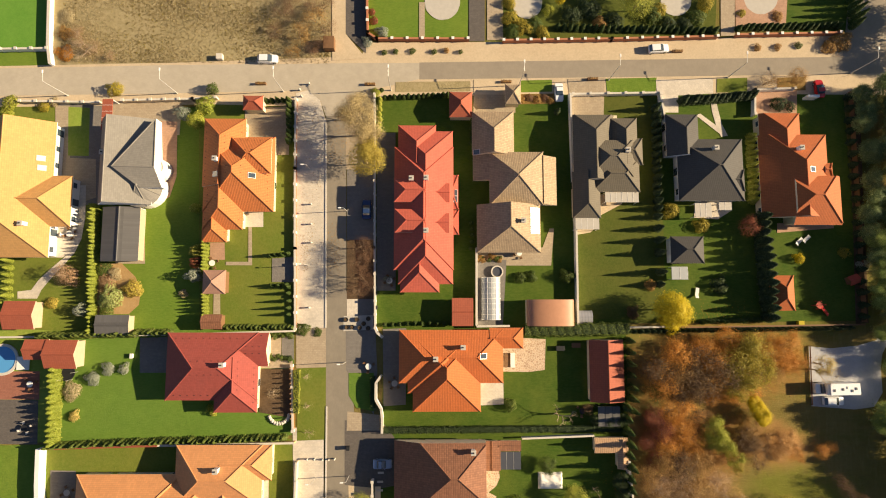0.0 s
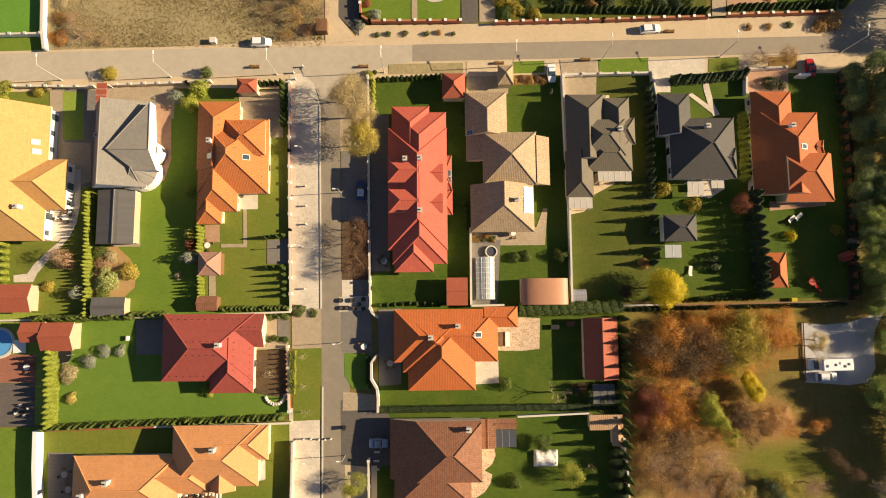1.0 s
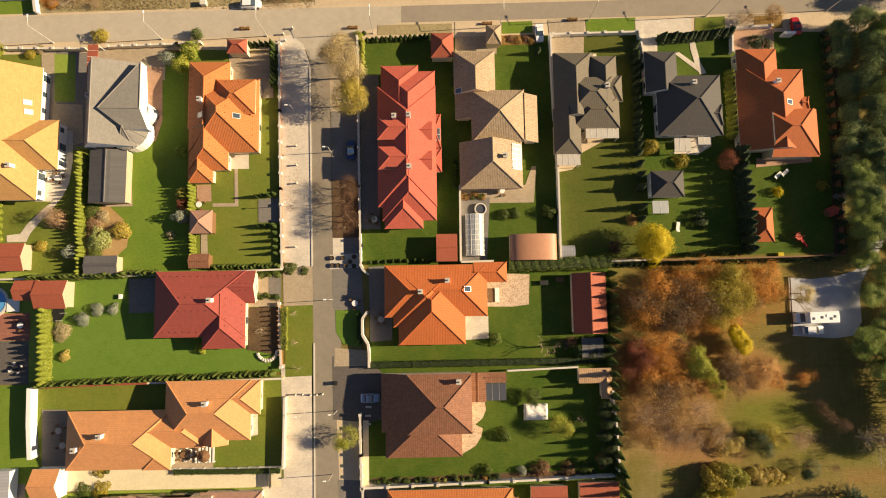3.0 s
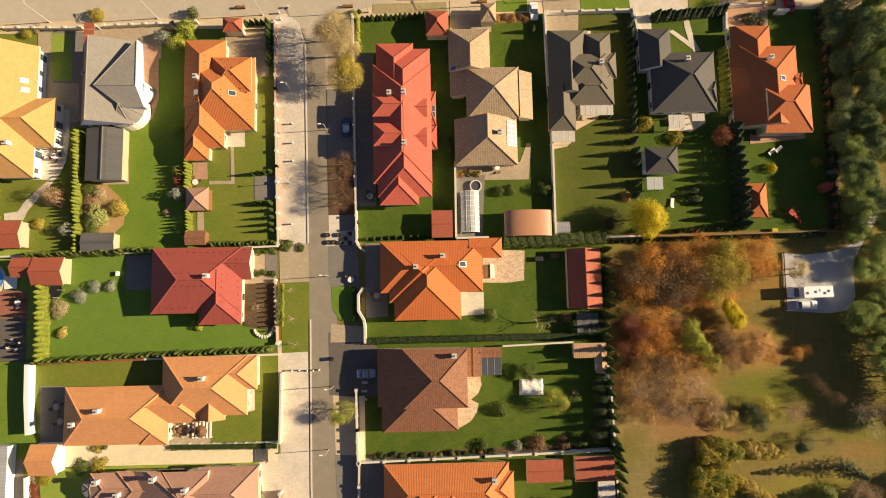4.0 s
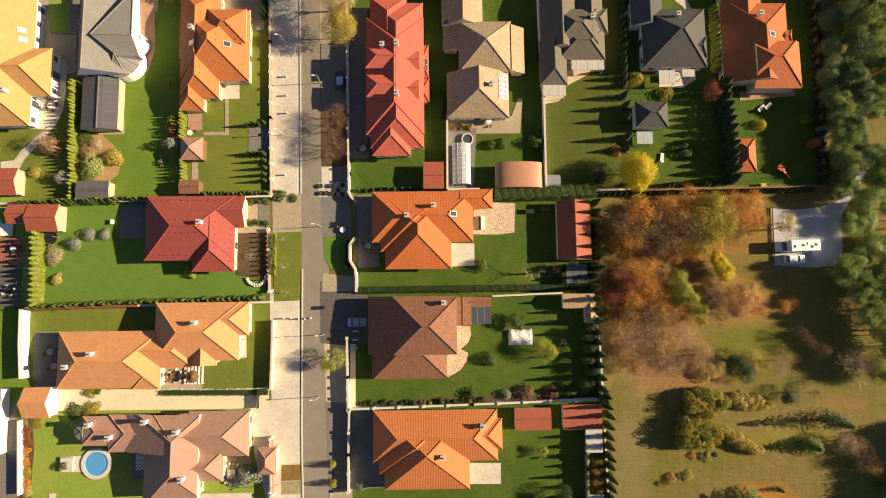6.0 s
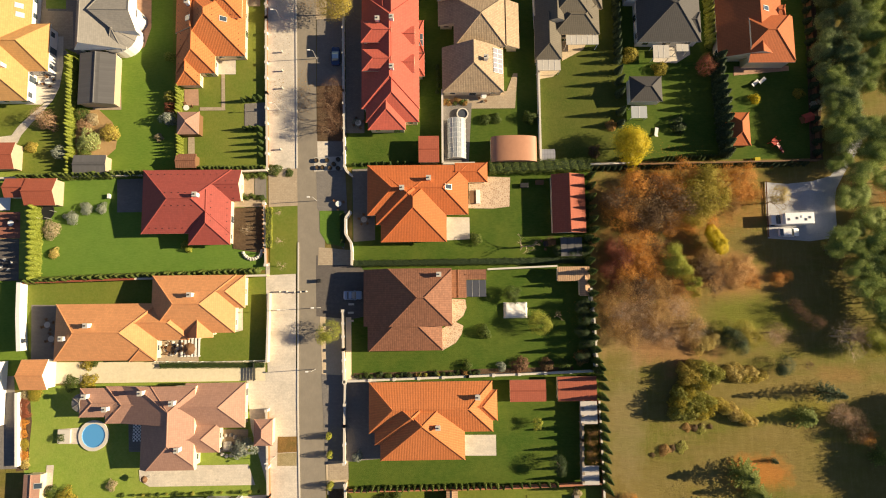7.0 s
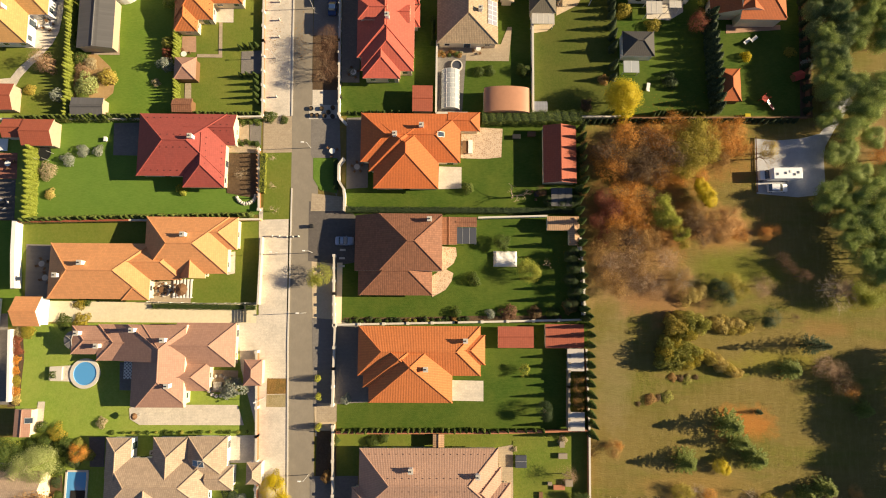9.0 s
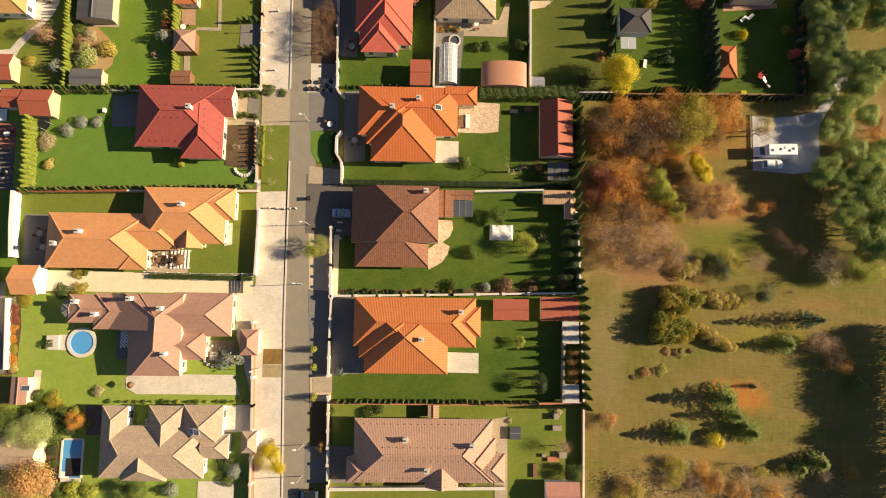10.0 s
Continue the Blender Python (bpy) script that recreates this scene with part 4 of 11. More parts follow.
patch('lawn', 'lawn_e', 'garden lawn round the rust-orange house', [(66.9, 47.1), (86.3, 47.4), (86.7, -3.8), (65.9, -4.0)], 0.014, 'ground')
patch('lawn', 'lawn_c', 'clipped lawn of the crimson-roofed plot', [(-76.0, -5.7), (-28.2, -5.0), (-27.8, -26.0), (-74.7, -27.1)], 0.014, 'ground')
# flat red paving takes the place of a low tiled roof
patch('patio', 'paving_red', 'flat brick-red stand-in for a tiled roof beside the lime evergreens', [(-86.8, -13.6), (-78.0, -13.6), (-77.7, -19.1), (-86.4, -19.0)], 0.05, 'ground')
patch('patio', 'paving_dark', 'dark paved yard with garden furniture', [(-86.4, -19.0), (-77.9, -19.2), (-77.5, -27.6), (-85.9, -27.5)], 0.05, 'ground')
patch('lawn', 'lawn_d', 'back lawn of the neighbouring plot', [(-90.8, -4.6), (-76.0, -5.7), (-74.7, -27.1), (-89.1, -27.8)], 0.014, 'ground')
patch('lawn', 'lawn_b', 'garden lawn of the long orange house', [(-75.6, -27.7), (-27.3, -26.7), (-26.9, -47.9), (-74.4, -47.7)], 0.014, 'ground')
patch('lawn', 'lawn', 'garden lawn of the neighbouring western plots', [(-89.1, -27.8), (-75.6, -27.7), (-74.3, -49.2), (-87.6, -49.0)], 0.014, 'ground')
patch('lawn', 'lawn_d', 'garden lawn round the taupe villa', [(-75.3, -48.7), (-27.2, -47.1), (-26.1, -69.9), (-73.8, -70.6)], 0.014, 'ground')
patch('driveway', 'paving_grey', 'grey paved drive beyond the garden wall', [(-85.0, -46.6), (-77.2, -46.5), (-75.5, -64.3), (-83.2, -64.4)], 0.03, 'ground')
patch('lawn', 'lawn_d', 'garden lawn round the beige villa', [(-82.6, -70.7), (-26.1, -69.9), (-25.2, -92.8), (-80.3, -93.2)], 0.014, 'ground')
patch('lawn', 'lawn_e', 'garden lawn round the deep orange house', [(-10.5, -3.7), (38.5, -3.4), (38.3, -25.0), (-10.4, -25.3)], 0.014, 'ground')
patch('lawn', 'lawn_e', 'garden lawn round the brown house', [(-10.6, -25.3), (38.3, -25.0), (37.8, -47.5), (-10.8, -48.1)], 0.014, 'ground')
patch('bed', 'soil', 'dark planted bed along the white wall', [(-10.1, -46.9), (2.0, -46.8), (15.7, -46.4), (34.0, -46.2), (34.0, -47.6), (15.7, -47.9), (1.9, -48.0), (-10.2, -47.9)], 0.03, 'ground')
patch('lawn', 'lawn_e', 'garden lawn round the eastern orange house', [(-11.6, -48.5), (39.1, -47.1), (38.9, -68.7), (-10.9, -69.3)], 0.014, 'ground')
patch('lawn', 'lawn_b', 'garden lawn round the mauve-brown house', [(-10.9, -69.3), (38.9, -68.7), (38.6, -93.3), (-10.1, -93.7)], 0.014, 'ground')
patch('lawn', 'lawn', 'front lawn beside the northern street', [(-14.4, 69.1), (7.1, 69.3), (6.8, 55.1), (-12.6, 55.0), (-14.2, 56.2)], 0.014, 'ground')
patch('lawn', 'lawn_f', 'front garden beside the northern street', [(14.4, 69.3), (60.8, 69.7), (59.5, 55.7), (14.3, 54.7)], 0.014, 'ground')
patch('lawn', 'lawn_e', 'front garden at the street corner', [(75.0, 69.9), (89.8, 70.0), (88.2, 56.7), (74.1, 56.4)], 0.014, 'ground')

# streets and pavements
patch('pavement', 'sand', 'dusty beige verge along the northern street', [(-104.0, 42.6), (-104.5, 48.5), (-55.6, 49.8), (-15.6, 51.5), (-14.4, 54.5), (27.5, 55.0), (90.7, 57.0), (115.3, 57.7), (113.9, 43.6), (68.0, 43.8), (27.2, 43.4), (-13.1, 42.7), (-24.8, 40.4), (-45.9, 40.9), (-90.0, 40.1)], 0.018, 'pavement')
patch('road', 'asphalt_new', 'pale worn asphalt of the northern street', [(-104.5, 48.0), (-55.6, 49.3), (-15.5, 50.0), (-3.4, 50.1), (-3.4, 46.6), (-9.6, 45.1), (-14.3, 44.1), (-16.4, 41.1), (-18.0, 38.6), (-22.8, 38.5), (-23.9, 41.6), (-26.6, 44.0), (-55.3, 43.2), (-104.0, 42.2)], 0.03, 'road')
patch('road', 'asphalt', 'grey asphalt of the northern street', [(-3.4, 50.2), (51.5, 51.3), (114.8, 52.6), (114.4, 48.8), (51.3, 47.5), (-3.4, 46.5)], 0.032, 'road')
patch('side_road', 'asphalt', 'shaded asphalt of the corner street', [(90.3, 72.6), (106.7, 72.7), (104.9, 51.0), (86.6, 50.9)], 0.026, 'road')
patch('road', 'lane', 'lane between the gardens, worn asphalt', [(-22.8, 38.5), (-18.0, 38.6), (-18.5, 34.4), (-17.2, -39.9), (-21.3, -39.9), (-22.6, 35.6)], 0.034, 'road')
patch('road', 'lane', 'lane between the gardens, southern stretch', [(-20.7, 2.1), (-16.7, 2.2), (-16.0, -22.2), (-15.9, -52.4), (-14.7, -95.8), (-19.7, -95.9), (-21.1, -52.5), (-21.4, -19.9)], 0.035, 'road')
patch('pavement', 'paving_pale', 'pale pavement with worn shadowed patches', [(-29.1, 43.4), (-26.6, 44.0), (-24.1, 41.9), (-22.7, 37.4), (-21.9, -5.1), (-27.8, -5.3)], 0.05, 'pavement')
patch('pavement', 'paving', 'beige paving east of the lane', [(-18.6, 43.1), (-12.7, 42.7), (-12.4, 27.3), (-18.4, 27.2)], 0.04, 'pavement')
patch('pavement', 'paving_grey', 'grey paved parking bay beside the lane', [(-18.2, 27.2), (-12.5, 27.3), (-12.4, 12.6), (-18.0, 12.6)], 0.05, 'pavement')
patch('verge', 'soil', 'brown verge under the bare shrubs', [(-18.0, 12.6), (-12.4, 12.6), (-12.2, 0.6), (-17.8, 0.6)], 0.05, 'ground')
patch('pavement', 'paving_pale', 'pale slab beside the lane', [(-17.8, 0.6), (-15.5, 0.6), (-15.5, -3.1), (-17.7, -3.1)], 0.055, 'pavement')
patch('pavement', 'paving_grey', 'grey paved entry', [(-15.5, 0.6), (-12.2, 0.6), (-12.2, -4.9), (-17.9, -5.5), (-18.0, -3.1), (-15.5, -3.1)], 0.045, 'pavement')
patch('pavement', 'concrete', 'pale slab under the planting tubs', [(-18.4, -2.8), (-12.5, -2.6), (-12.5, -5.5), (-18.4, -5.8)], 0.056, 'pavement')
patch('driveway', 'paving_grey', 'grey paved driveway by the white wall', [(-17.9, -5.5), (-12.0, -5.1), (-11.5, -14.0), (-12.1, -22.2), (-17.7, -13.4)], 0.046, 'driveway')
patch('lawn', 'lawn_c', 'small lawn beside the lane', [(-17.2, -14.0), (-12.2, -14.0), (-12.1, -21.5), (-15.6, -20.8), (-17.1, -18.4)], 0.06, 'ground')
patch('driveway', 'paving', 'beige driveway beside the lane', [(-17.3, -21.5), (-10.9, -22.2), (-10.9, -25.2), (-17.4, -25.2)], 0.05, 'driveway')
patch('driveway', 'paving_dark', 'grey paved forecourt of the brown house', [(-17.8, -23.2), (-10.6, -23.2), (-8.0, -26.5), (-7.4, -35.6), (-10.8, -36.2), (-17.6, -35.5)], 0.048, 'driveway')
patch('verge', 'sand', 'pale dusty strip east of the lane', [(-17.2, -29.3), (-15.6, -28.1), (-12.6, -28.7), (-11.1, -70.2), (-15.2, -70.2)], 0.04, 'ground')
patch('driveway', 'paving_grey', 'grey paved forecourt of the eastern orange house', [(-16.5, -47.0), (-5.7, -47.7), (-4.1, -63.5), (-11.1, -64.0), (-15.6, -64.5)], 0.05, 'driveway')
patch('driveway', 'paving', 'round beige entry apron', [(-15.0, -63.8), (-11.1, -63.8), (-11.0, -67.4), (-14.9, -67.5)], 0.058, 'driveway')
patch('verge', 'soil', 'dark planted strip beside the lane', [(-14.8, -69.1), (-11.1, -69.1), (-10.8, -77.8), (-14.8, -77.8)], 0.056, 'ground')
patch('driveway', 'paving_grey', 'grey driveway of the mauve-brown house', [(-15.9, -77.8), (-6.5, -77.7), (-6.3, -84.7), (-15.7, -84.8)], 0.058, 'driveway')
patch('driveway', 'paving', 'beige driveway west of the lane', [(-27.8, -5.4), (-21.9, -5.1), (-21.7, -12.9), (-27.6, -13.1)], 0.045, 'driveway')
patch('lawn', 'lawn_b', 'verge lawn with young trees', [(-27.4, -13.1), (-21.7, -12.9), (-21.5, -26.9), (-27.1, -27.1)], 0.05, 'ground')
patch('driveway', 'paving_pale', 'pale driveway of the long orange house', [(-28.0, -24.6), (-21.9, -24.5), (-21.5, -48.9), (-27.1, -48.8)], 0.046, 'driveway')
patch('driveway', 'paving_pale', 'pale paved forecourt of the villas', [(-31.5, -47.0), (-21.3, -45.7), (-19.6, -95.9), (-25.2, -95.9), (-26.3, -70.3), (-30.3, -57.1)], 0.044, 'driveway')
patch('verge', 'litter', 'flower bed beside the lane', [(-25.0, -59.0), (-21.2, -59.0), (-21.2, -62.0), (-25.0, -62.1)], 0.06, 'ground')
patch('lawn', 'field', 'small dry lawn beside the lane', [(-25.0, -62.2), (-21.2, -62.1), (-21.2, -64.6), (-25.0, -64.6)], 0.06, 'ground')

# yards, terraces and paths
patch('driveway', 'paving', 'beige driveway beside the yellow-roofed house', [(-78.6, 40.4), (-75.6, 40.4), (-74.9, 29.4), (-69.6, 29.2), (-69.1, 21.2), (-72.5, 20.0), (-77.7, 27.0)], 0.07, 'ground')
patch('driveway', 'paving_grey', 'grey paved yard between the two houses', [(-78.2, 41.0), (-69.1, 40.4), (-67.2, 36.1), (-66.7, 19.7), (-71.4, 19.7), (-71.7, 25.7), (-75.2, 25.7), (-77.8, 29.7)], 0.066, 'ground')
patch('lawn', 'lawn_d', 'small rectangular lawn in the paved yard', [(-75.9, 40.2), (-71.5, 40.0), (-71.1, 29.8), (-75.3, 29.9)], 0.075, 'ground')
patch('patio', 'paving_pale', 'curved beige terrace', [(-79.0, 15.2), (-72.2, 15.2), (-72.3, 12.4), (-73.3, 10.3), (-75.1, 8.9), (-78.3, 9.0)], 0.07, 'ground')
patch('path', 'paving_pale', 'winding garden path', [(-72.8, 23.7), (-71.3, 23.7), (-71.0, 17.1), (-71.5, 12.7), (-72.7, 9.9), (-75.0, 7.0), (-76.9, 4.9), (-78.8, 2.4), (-79.5, 0.7), (-83.4, 0.7), (-83.5, 2.1), (-80.8, 2.4), (-79.5, 4.4), (-77.3, 6.6), (-74.8, 8.9), (-73.1, 10.9), (-72.3, 14.8)], 0.07, 'ground')
patch('patio', 'paving', 'beige paved yard north of the grey house', [(-67.3, 41.0), (-52.7, 41.4), (-52.8, 34.3), (-66.9, 34.2)], 0.07, 'ground')
patch('patio', 'paving_pink', 'reddish brick path round the grey house', [(-56.8, 37.3), (-53.4, 37.1), (-53.0, 25.6), (-54.2, 21.4), (-57.4, 19.3), (-59.6, 19.3), (-59.6, 20.1), (-57.4, 20.8), (-55.8, 23.2), (-55.9, 26.2)], 0.07, 'ground')
patch('patio', 'paving', 'beige paved strip round the annex', [(-61.3, 19.5), (-59.2, 19.5), (-58.5, 7.7), (-64.4, 7.7), (-64.4, 8.5), (-60.7, 8.5)], 0.07, 'ground')
patch('bed', 'dry_sand', 'leaf-strewn earth of the shrub bed', [(-68.6, 7.8), (-63.2, 7.8), (-60.3, 5.1), (-59.0, 2.6), (-59.3, -0.6), (-61.2, -2.4), (-67.7, -2.4)], 0.07, 'ground')
patch('driveway', 'paving', 'beige driveway of the orange house', [(-39.6, 40.3), (-30.4, 40.4), (-30.2, 30.2), (-39.2, 30.1)], 0.07, 'ground')
patch('patio', 'paving_pale', 'square pale patio with a stone pattern', [(-39.0, 18.4), (-35.1, 18.4), (-35.0, 15.2), (-38.9, 15.2)], 0.07, 'ground')
patch('path', 'paving', 'beige garden path', [(-38.0, 15.2), (-37.3, 15.2), (-37.0, 7.4), (-42.3, 7.4), (-42.3, 8.1), (-37.8, 8.1)], 0.07, 'ground')
patch('path', 'paving_pink', 'pinkish paved path by the gazebo', [(-45.6, 12.0), (-42.7, 12.0), (-42.5, 8.5), (-45.5, 8.5)], 0.07, 'ground')
patch('path', 'paving', 'stepping path by the gazebo', [(-44.5, 1.7), (-43.2, 1.7), (-43.0, -2.4), (-44.4, -2.4)], 0.07, 'ground')
patch('path', 'paving_grey', 'grey slab path by the evergreens', [(-33.0, 8.8), (-28.4, 9.1), (-28.3, 4.0), (-32.9, 4.0)], 0.07, 'ground')
patch('driveway', 'paving_grey', 'grey paved yard of the coral-red house', [(-12.2, 35.0), (-8.3, 35.0), (-8.0, 2.3), (-11.8, 2.3)], 0.07, 'ground')
patch('driveway', 'paving', 'beige driveway of the sand-brown house', [(8.0, 43.3), (16.8, 43.6), (16.7, 39.4), (7.9, 39.4)], 0.07, 'ground')
patch('pavement', 'sand', 'dusty entry beside the street', [(8.0, 46.5), (17.7, 46.8), (17.7, 43.3), (8.0, 43.3)], 0.07, 'ground')
patch('lawn', 'lawn', 'street lawn before the sand-brown house', [(18.0, 46.4), (24.5, 46.6), (24.5, 44.0), (17.9, 43.8)], 0.04, 'ground')
patch('bed', 'litter', 'brown flower bed before the sand-brown house', [(17.0, 43.4), (25.1, 43.6), (25.0, 41.4), (17.0, 41.2)], 0.07, 'ground')
patch('patio', 'paving', 'beige terrace behind the sand-brown house', [(8.4, 10.9), (21.9, 11.1), (23.4, 15.0), (24.3, 15.0), (23.6, 7.4), (8.6, 7.4)], 0.07, 'ground')
patch('path', 'paving_grey', 'grey path round the greenhouse', [(8.2, 8.0), (14.5, 8.6), (13.6, -4.7), (8.2, -4.8)], 0.07, 'ground')
patch('driveway', 'paving', 'beige driveway of the grey-olive house', [(27.8, 46.8), (35.7, 47.1), (35.2, 38.9), (28.5, 38.7)], 0.07, 'ground')
patch('patio', 'sand', 'curved pale terrace', [(34.0, 22.1), (39.7, 22.4), (38.4, 20.1), (33.9, 17.7)], 0.07, 'ground')
patch('patio', 'sand', 'pale rounded step', [(28.7, 15.6), (33.6, 15.8), (31.8, 14.2), (28.9, 13.7)], 0.07, 'ground')
patch('driveway', 'paving_pale', 'pale driveway of the slate-roofed house', [(46.5, 46.7), (58.7, 47.0), (58.6, 43.8), (51.1, 43.3), (51.0, 39.6), (46.8, 39.6)], 0.07, 'ground')
patch('path', 'paving_pale', 'curved pale garden path', [(57.9, 43.4), (58.9, 43.4), (59.4, 40.4), (60.1, 37.1), (61.2, 34.7), (59.8, 34.4), (58.9, 36.6), (58.1, 40.0)], 0.07, 'ground')
patch('path', 'paving_pale', 'pale garden path from the gate', [(54.6, 39.1), (55.6, 39.4), (60.2, 35.8), (59.7, 34.9)], 0.072, 'ground')
patch('patio', 'paving_pale', 'white terrace behind the slate-roofed house', [(53.7, 21.3), (61.4, 21.5), (61.3, 18.9), (58.2, 17.0), (53.3, 17.3)], 0.07, 'ground')
patch('driveway', 'paving_pink', 'pinkish driveway of the rust-orange house', [(67.0, 44.3), (76.4, 44.6), (76.1, 39.5), (67.1, 39.2)], 0.07, 'ground')
patch('patio', 'paving_pink', 'pinkish terrace behind the rust-orange house', [(70.5, 16.2), (82.3, 16.3), (82.3, 15.2), (70.4, 14.2)], 0.07, 'ground')
patch('patio', 'paving_grey', 'grey paved terrace west of the crimson house', [(-58.7, -7.1), (-53.3, -6.9), (-53.0, -13.9), (-58.4, -13.9)], 0.07, 'ground')
patch('path', 'paving', 'beige entry path of the crimson house', [(-33.3, -6.6), (-30.7, -6.5), (-30.6, -11.6), (-28.3, -11.6), (-28.3, -13.1), (-35.2, -13.1), (-35.2, -12.0), (-33.1, -11.9)], 0.07, 'ground')
patch('driveway', 'paving_grey', 'brown-grey paved strip by the entry', [(-30.6, -6.6), (-28.2, -6.6), (-28.1, -11.4), (-30.5, -11.3)], 0.07, 'ground')
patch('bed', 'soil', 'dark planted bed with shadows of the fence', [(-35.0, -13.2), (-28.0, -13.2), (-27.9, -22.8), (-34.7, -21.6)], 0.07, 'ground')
patch('patio', 'paving_grey', 'grey paved patio of the long orange house', [(-74.6, -32.5), (-69.7, -32.6), (-69.1, -44.0), (-74.0, -43.9)], 0.07, 'ground')
patch('driveway', 'cream_gravel', 'long cream driveway between the houses', [(-72.2, -43.9), (-27.7, -44.3), (-27.6, -48.1), (-71.9, -48.1)], 0.07, 'ground')
patch('patio', 'paving', 'stone terrace with pergola', [(-49.4, -39.8), (-41.1, -39.7), (-40.9, -44.2), (-49.2, -44.0)], 0.07, 'ground')
patch('path', 'paving_pale', 'paved step by the orange house', [(-34.0, -33.9), (-32.4, -33.7), (-32.3, -38.1), (-33.9, -38.5)], 0.07, 'ground')
patch('patio', 'paving_grey', 'grey terrace behind the taupe villa', [(-54.3, -56.0), (-50.5, -56.1), (-50.3, -61.5), (-54.0, -61.4)], 0.07, 'ground')
patch('path', 'paving_pale', 'wide pale path beside the taupe villa', [(-51.9, -64.9), (-50.2, -64.2), (-30.6, -64.2), (-29.2, -68.1), (-49.7, -68.1), (-51.6, -67.0)], 0.07, 'ground')
patch('patio', 'paving', 'round flagged court', [(-36.5, -57.4), (-30.8, -57.5), (-30.7, -61.8), (-36.4, -61.7)], 0.07, 'ground')
patch('path', 'paving_pale', 'paved patch by the pool', [(-67.9, -56.9), (-62.9, -56.6), (-62.7, -59.8), (-67.7, -59.7)], 0.07, 'ground')
patch('path', 'paving_pale', 'white stone edge of the side yard', [(-69.8, -63.7), (-68.4, -63.7), (-68.5, -68.6), (-70.9, -69.2), (-69.9, -67.5)], 0.07, 'ground')
patch('driveway', 'paving_pale', 'pale paved entry of the beige villa', [(-32.4, -70.2), (-25.7, -69.9), (-25.5, -75.2), (-32.1, -75.3)], 0.07, 'ground')
patch('patio', 'paving_dark', 'dark paved side yard', [(-59.3, -70.5), (-56.2, -70.4), (-56.0, -76.1), (-58.8, -76.1)], 0.07, 'ground')
patch('bed', 'soil', 'dark planted earth beside the pool', [(-66.3, -78.2), (-64.0, -77.6), (-63.4, -85.0), (-66.0, -85.2)], 0.03, 'ground')
patch('patio', 'paving_pale', 'paved yard of the neighbouring house', [(-68.6, -79.4), (-67.3, -79.4), (-67.6, -83.6), (-68.5, -83.7)], 0.07, 'ground')
patch('path', 'paving_pale', 'pale path south of the beige villa', [(-36.5, -84.6), (-29.4, -84.6), (-29.3, -87.8), (-36.4, -87.8)], 0.07, 'ground')
patch('driveway', 'paving_grey', 'grey paved yard with furniture', [(-10.5, -5.4), (-5.8, -5.2), (-5.8, -20.2), (-10.2, -20.5)], 0.07, 'ground')
patch('patio', 'paving_flag', 'pale flagged patio with uneven stones', [(13.6, -7.0), (22.2, -7.4), (21.9, -13.5), (18.7, -13.9), (13.4, -13.8)], 0.07, 'ground')
patch('patio', 'paving_pale', 'pale patio behind the deep orange house', [(8.9, -15.6), (13.6, -15.7), (13.6, -20.2), (8.8, -20.4)], 0.07, 'ground')
patch('patio', 'paving_flag', 'curved sunny terrace of the brown house', [(9.4, -32.3), (12.5, -32.5), (12.7, -34.2), (12.0, -35.8), (10.5, -37.0), (12.0, -37.8), (11.6, -39.5), (10.4, -41.2), (7.7, -42.7), (7.4, -38.6), (9.3, -37.2)], 0.07, 'ground')
patch('patio', 'paving_pale', 'pale grey rounded patio', [(11.6, -59.2), (18.1, -59.3), (18.1, -63.3), (11.6, -63.2)], 0.07, 'ground')
patch('path', 'cream', 'cream paved strip by the lane wall', [(-11.7, -35.8), (-10.6, -35.8), (-10.5, -48.1), (-11.7, -48.1)], 0.07, 'ground')
patch('path', 'paving', 'beige gravel strip by the house', [(21.0, -72.2), (23.9, -71.7), (24.0, -92.4), (21.6, -92.4)], 0.07, 'ground')
patch('path', 'lawn_b', 'mossy dry grass of the back yard', [(23.9, -70.9), (35.5, -70.2), (35.4, -83.8), (24.0, -85.0)], 0.07, 'ground')
patch('patio', 'concrete', 'round white terrace of the northern house', [(-2.3, 69.2), (-2.3, 63.5), (-2.2, 62.8), (-2.1, 62.1), (-1.8, 61.5), (-1.4, 61.0), (-0.9, 60.5), (-0.4, 60.1), (0.2, 59.8), (0.8, 59.6), (1.4, 59.6), (2.1, 59.7), (2.7, 59.8), (3.3, 60.1), (3.8, 60.5), (4.3, 61.0), (4.7, 61.6), (4.9, 62.2), (5.1, 62.8), (5.2, 63.5), (5.2, 69.3)], 0.07, 'ground')
patch('path', 'paving', 'straight garden path', [(-3.5, 63.5), (-2.3, 63.5), (-2.3, 55.1), (-3.5, 55.1)], 0.07, 'ground')
patch('patio', 'concrete', 'round pale terrace by the street garden', [(16.5, 69.4), (16.4, 63.2), (16.4, 62.7), (16.6, 62.1), (16.8, 61.6), (17.1, 61.1), (17.5, 60.7), (17.9, 60.4), (18.4, 60.2), (19.0, 60.0), (19.5, 60.0), (20.0, 60.0), (20.6, 60.2), (21.1, 60.4), (21.5, 60.8), (21.9, 61.2), (22.2, 61.6), (22.5, 62.2), (22.6, 62.7), (22.7, 63.3), (22.8, 69.4)], 0.07, 'ground')
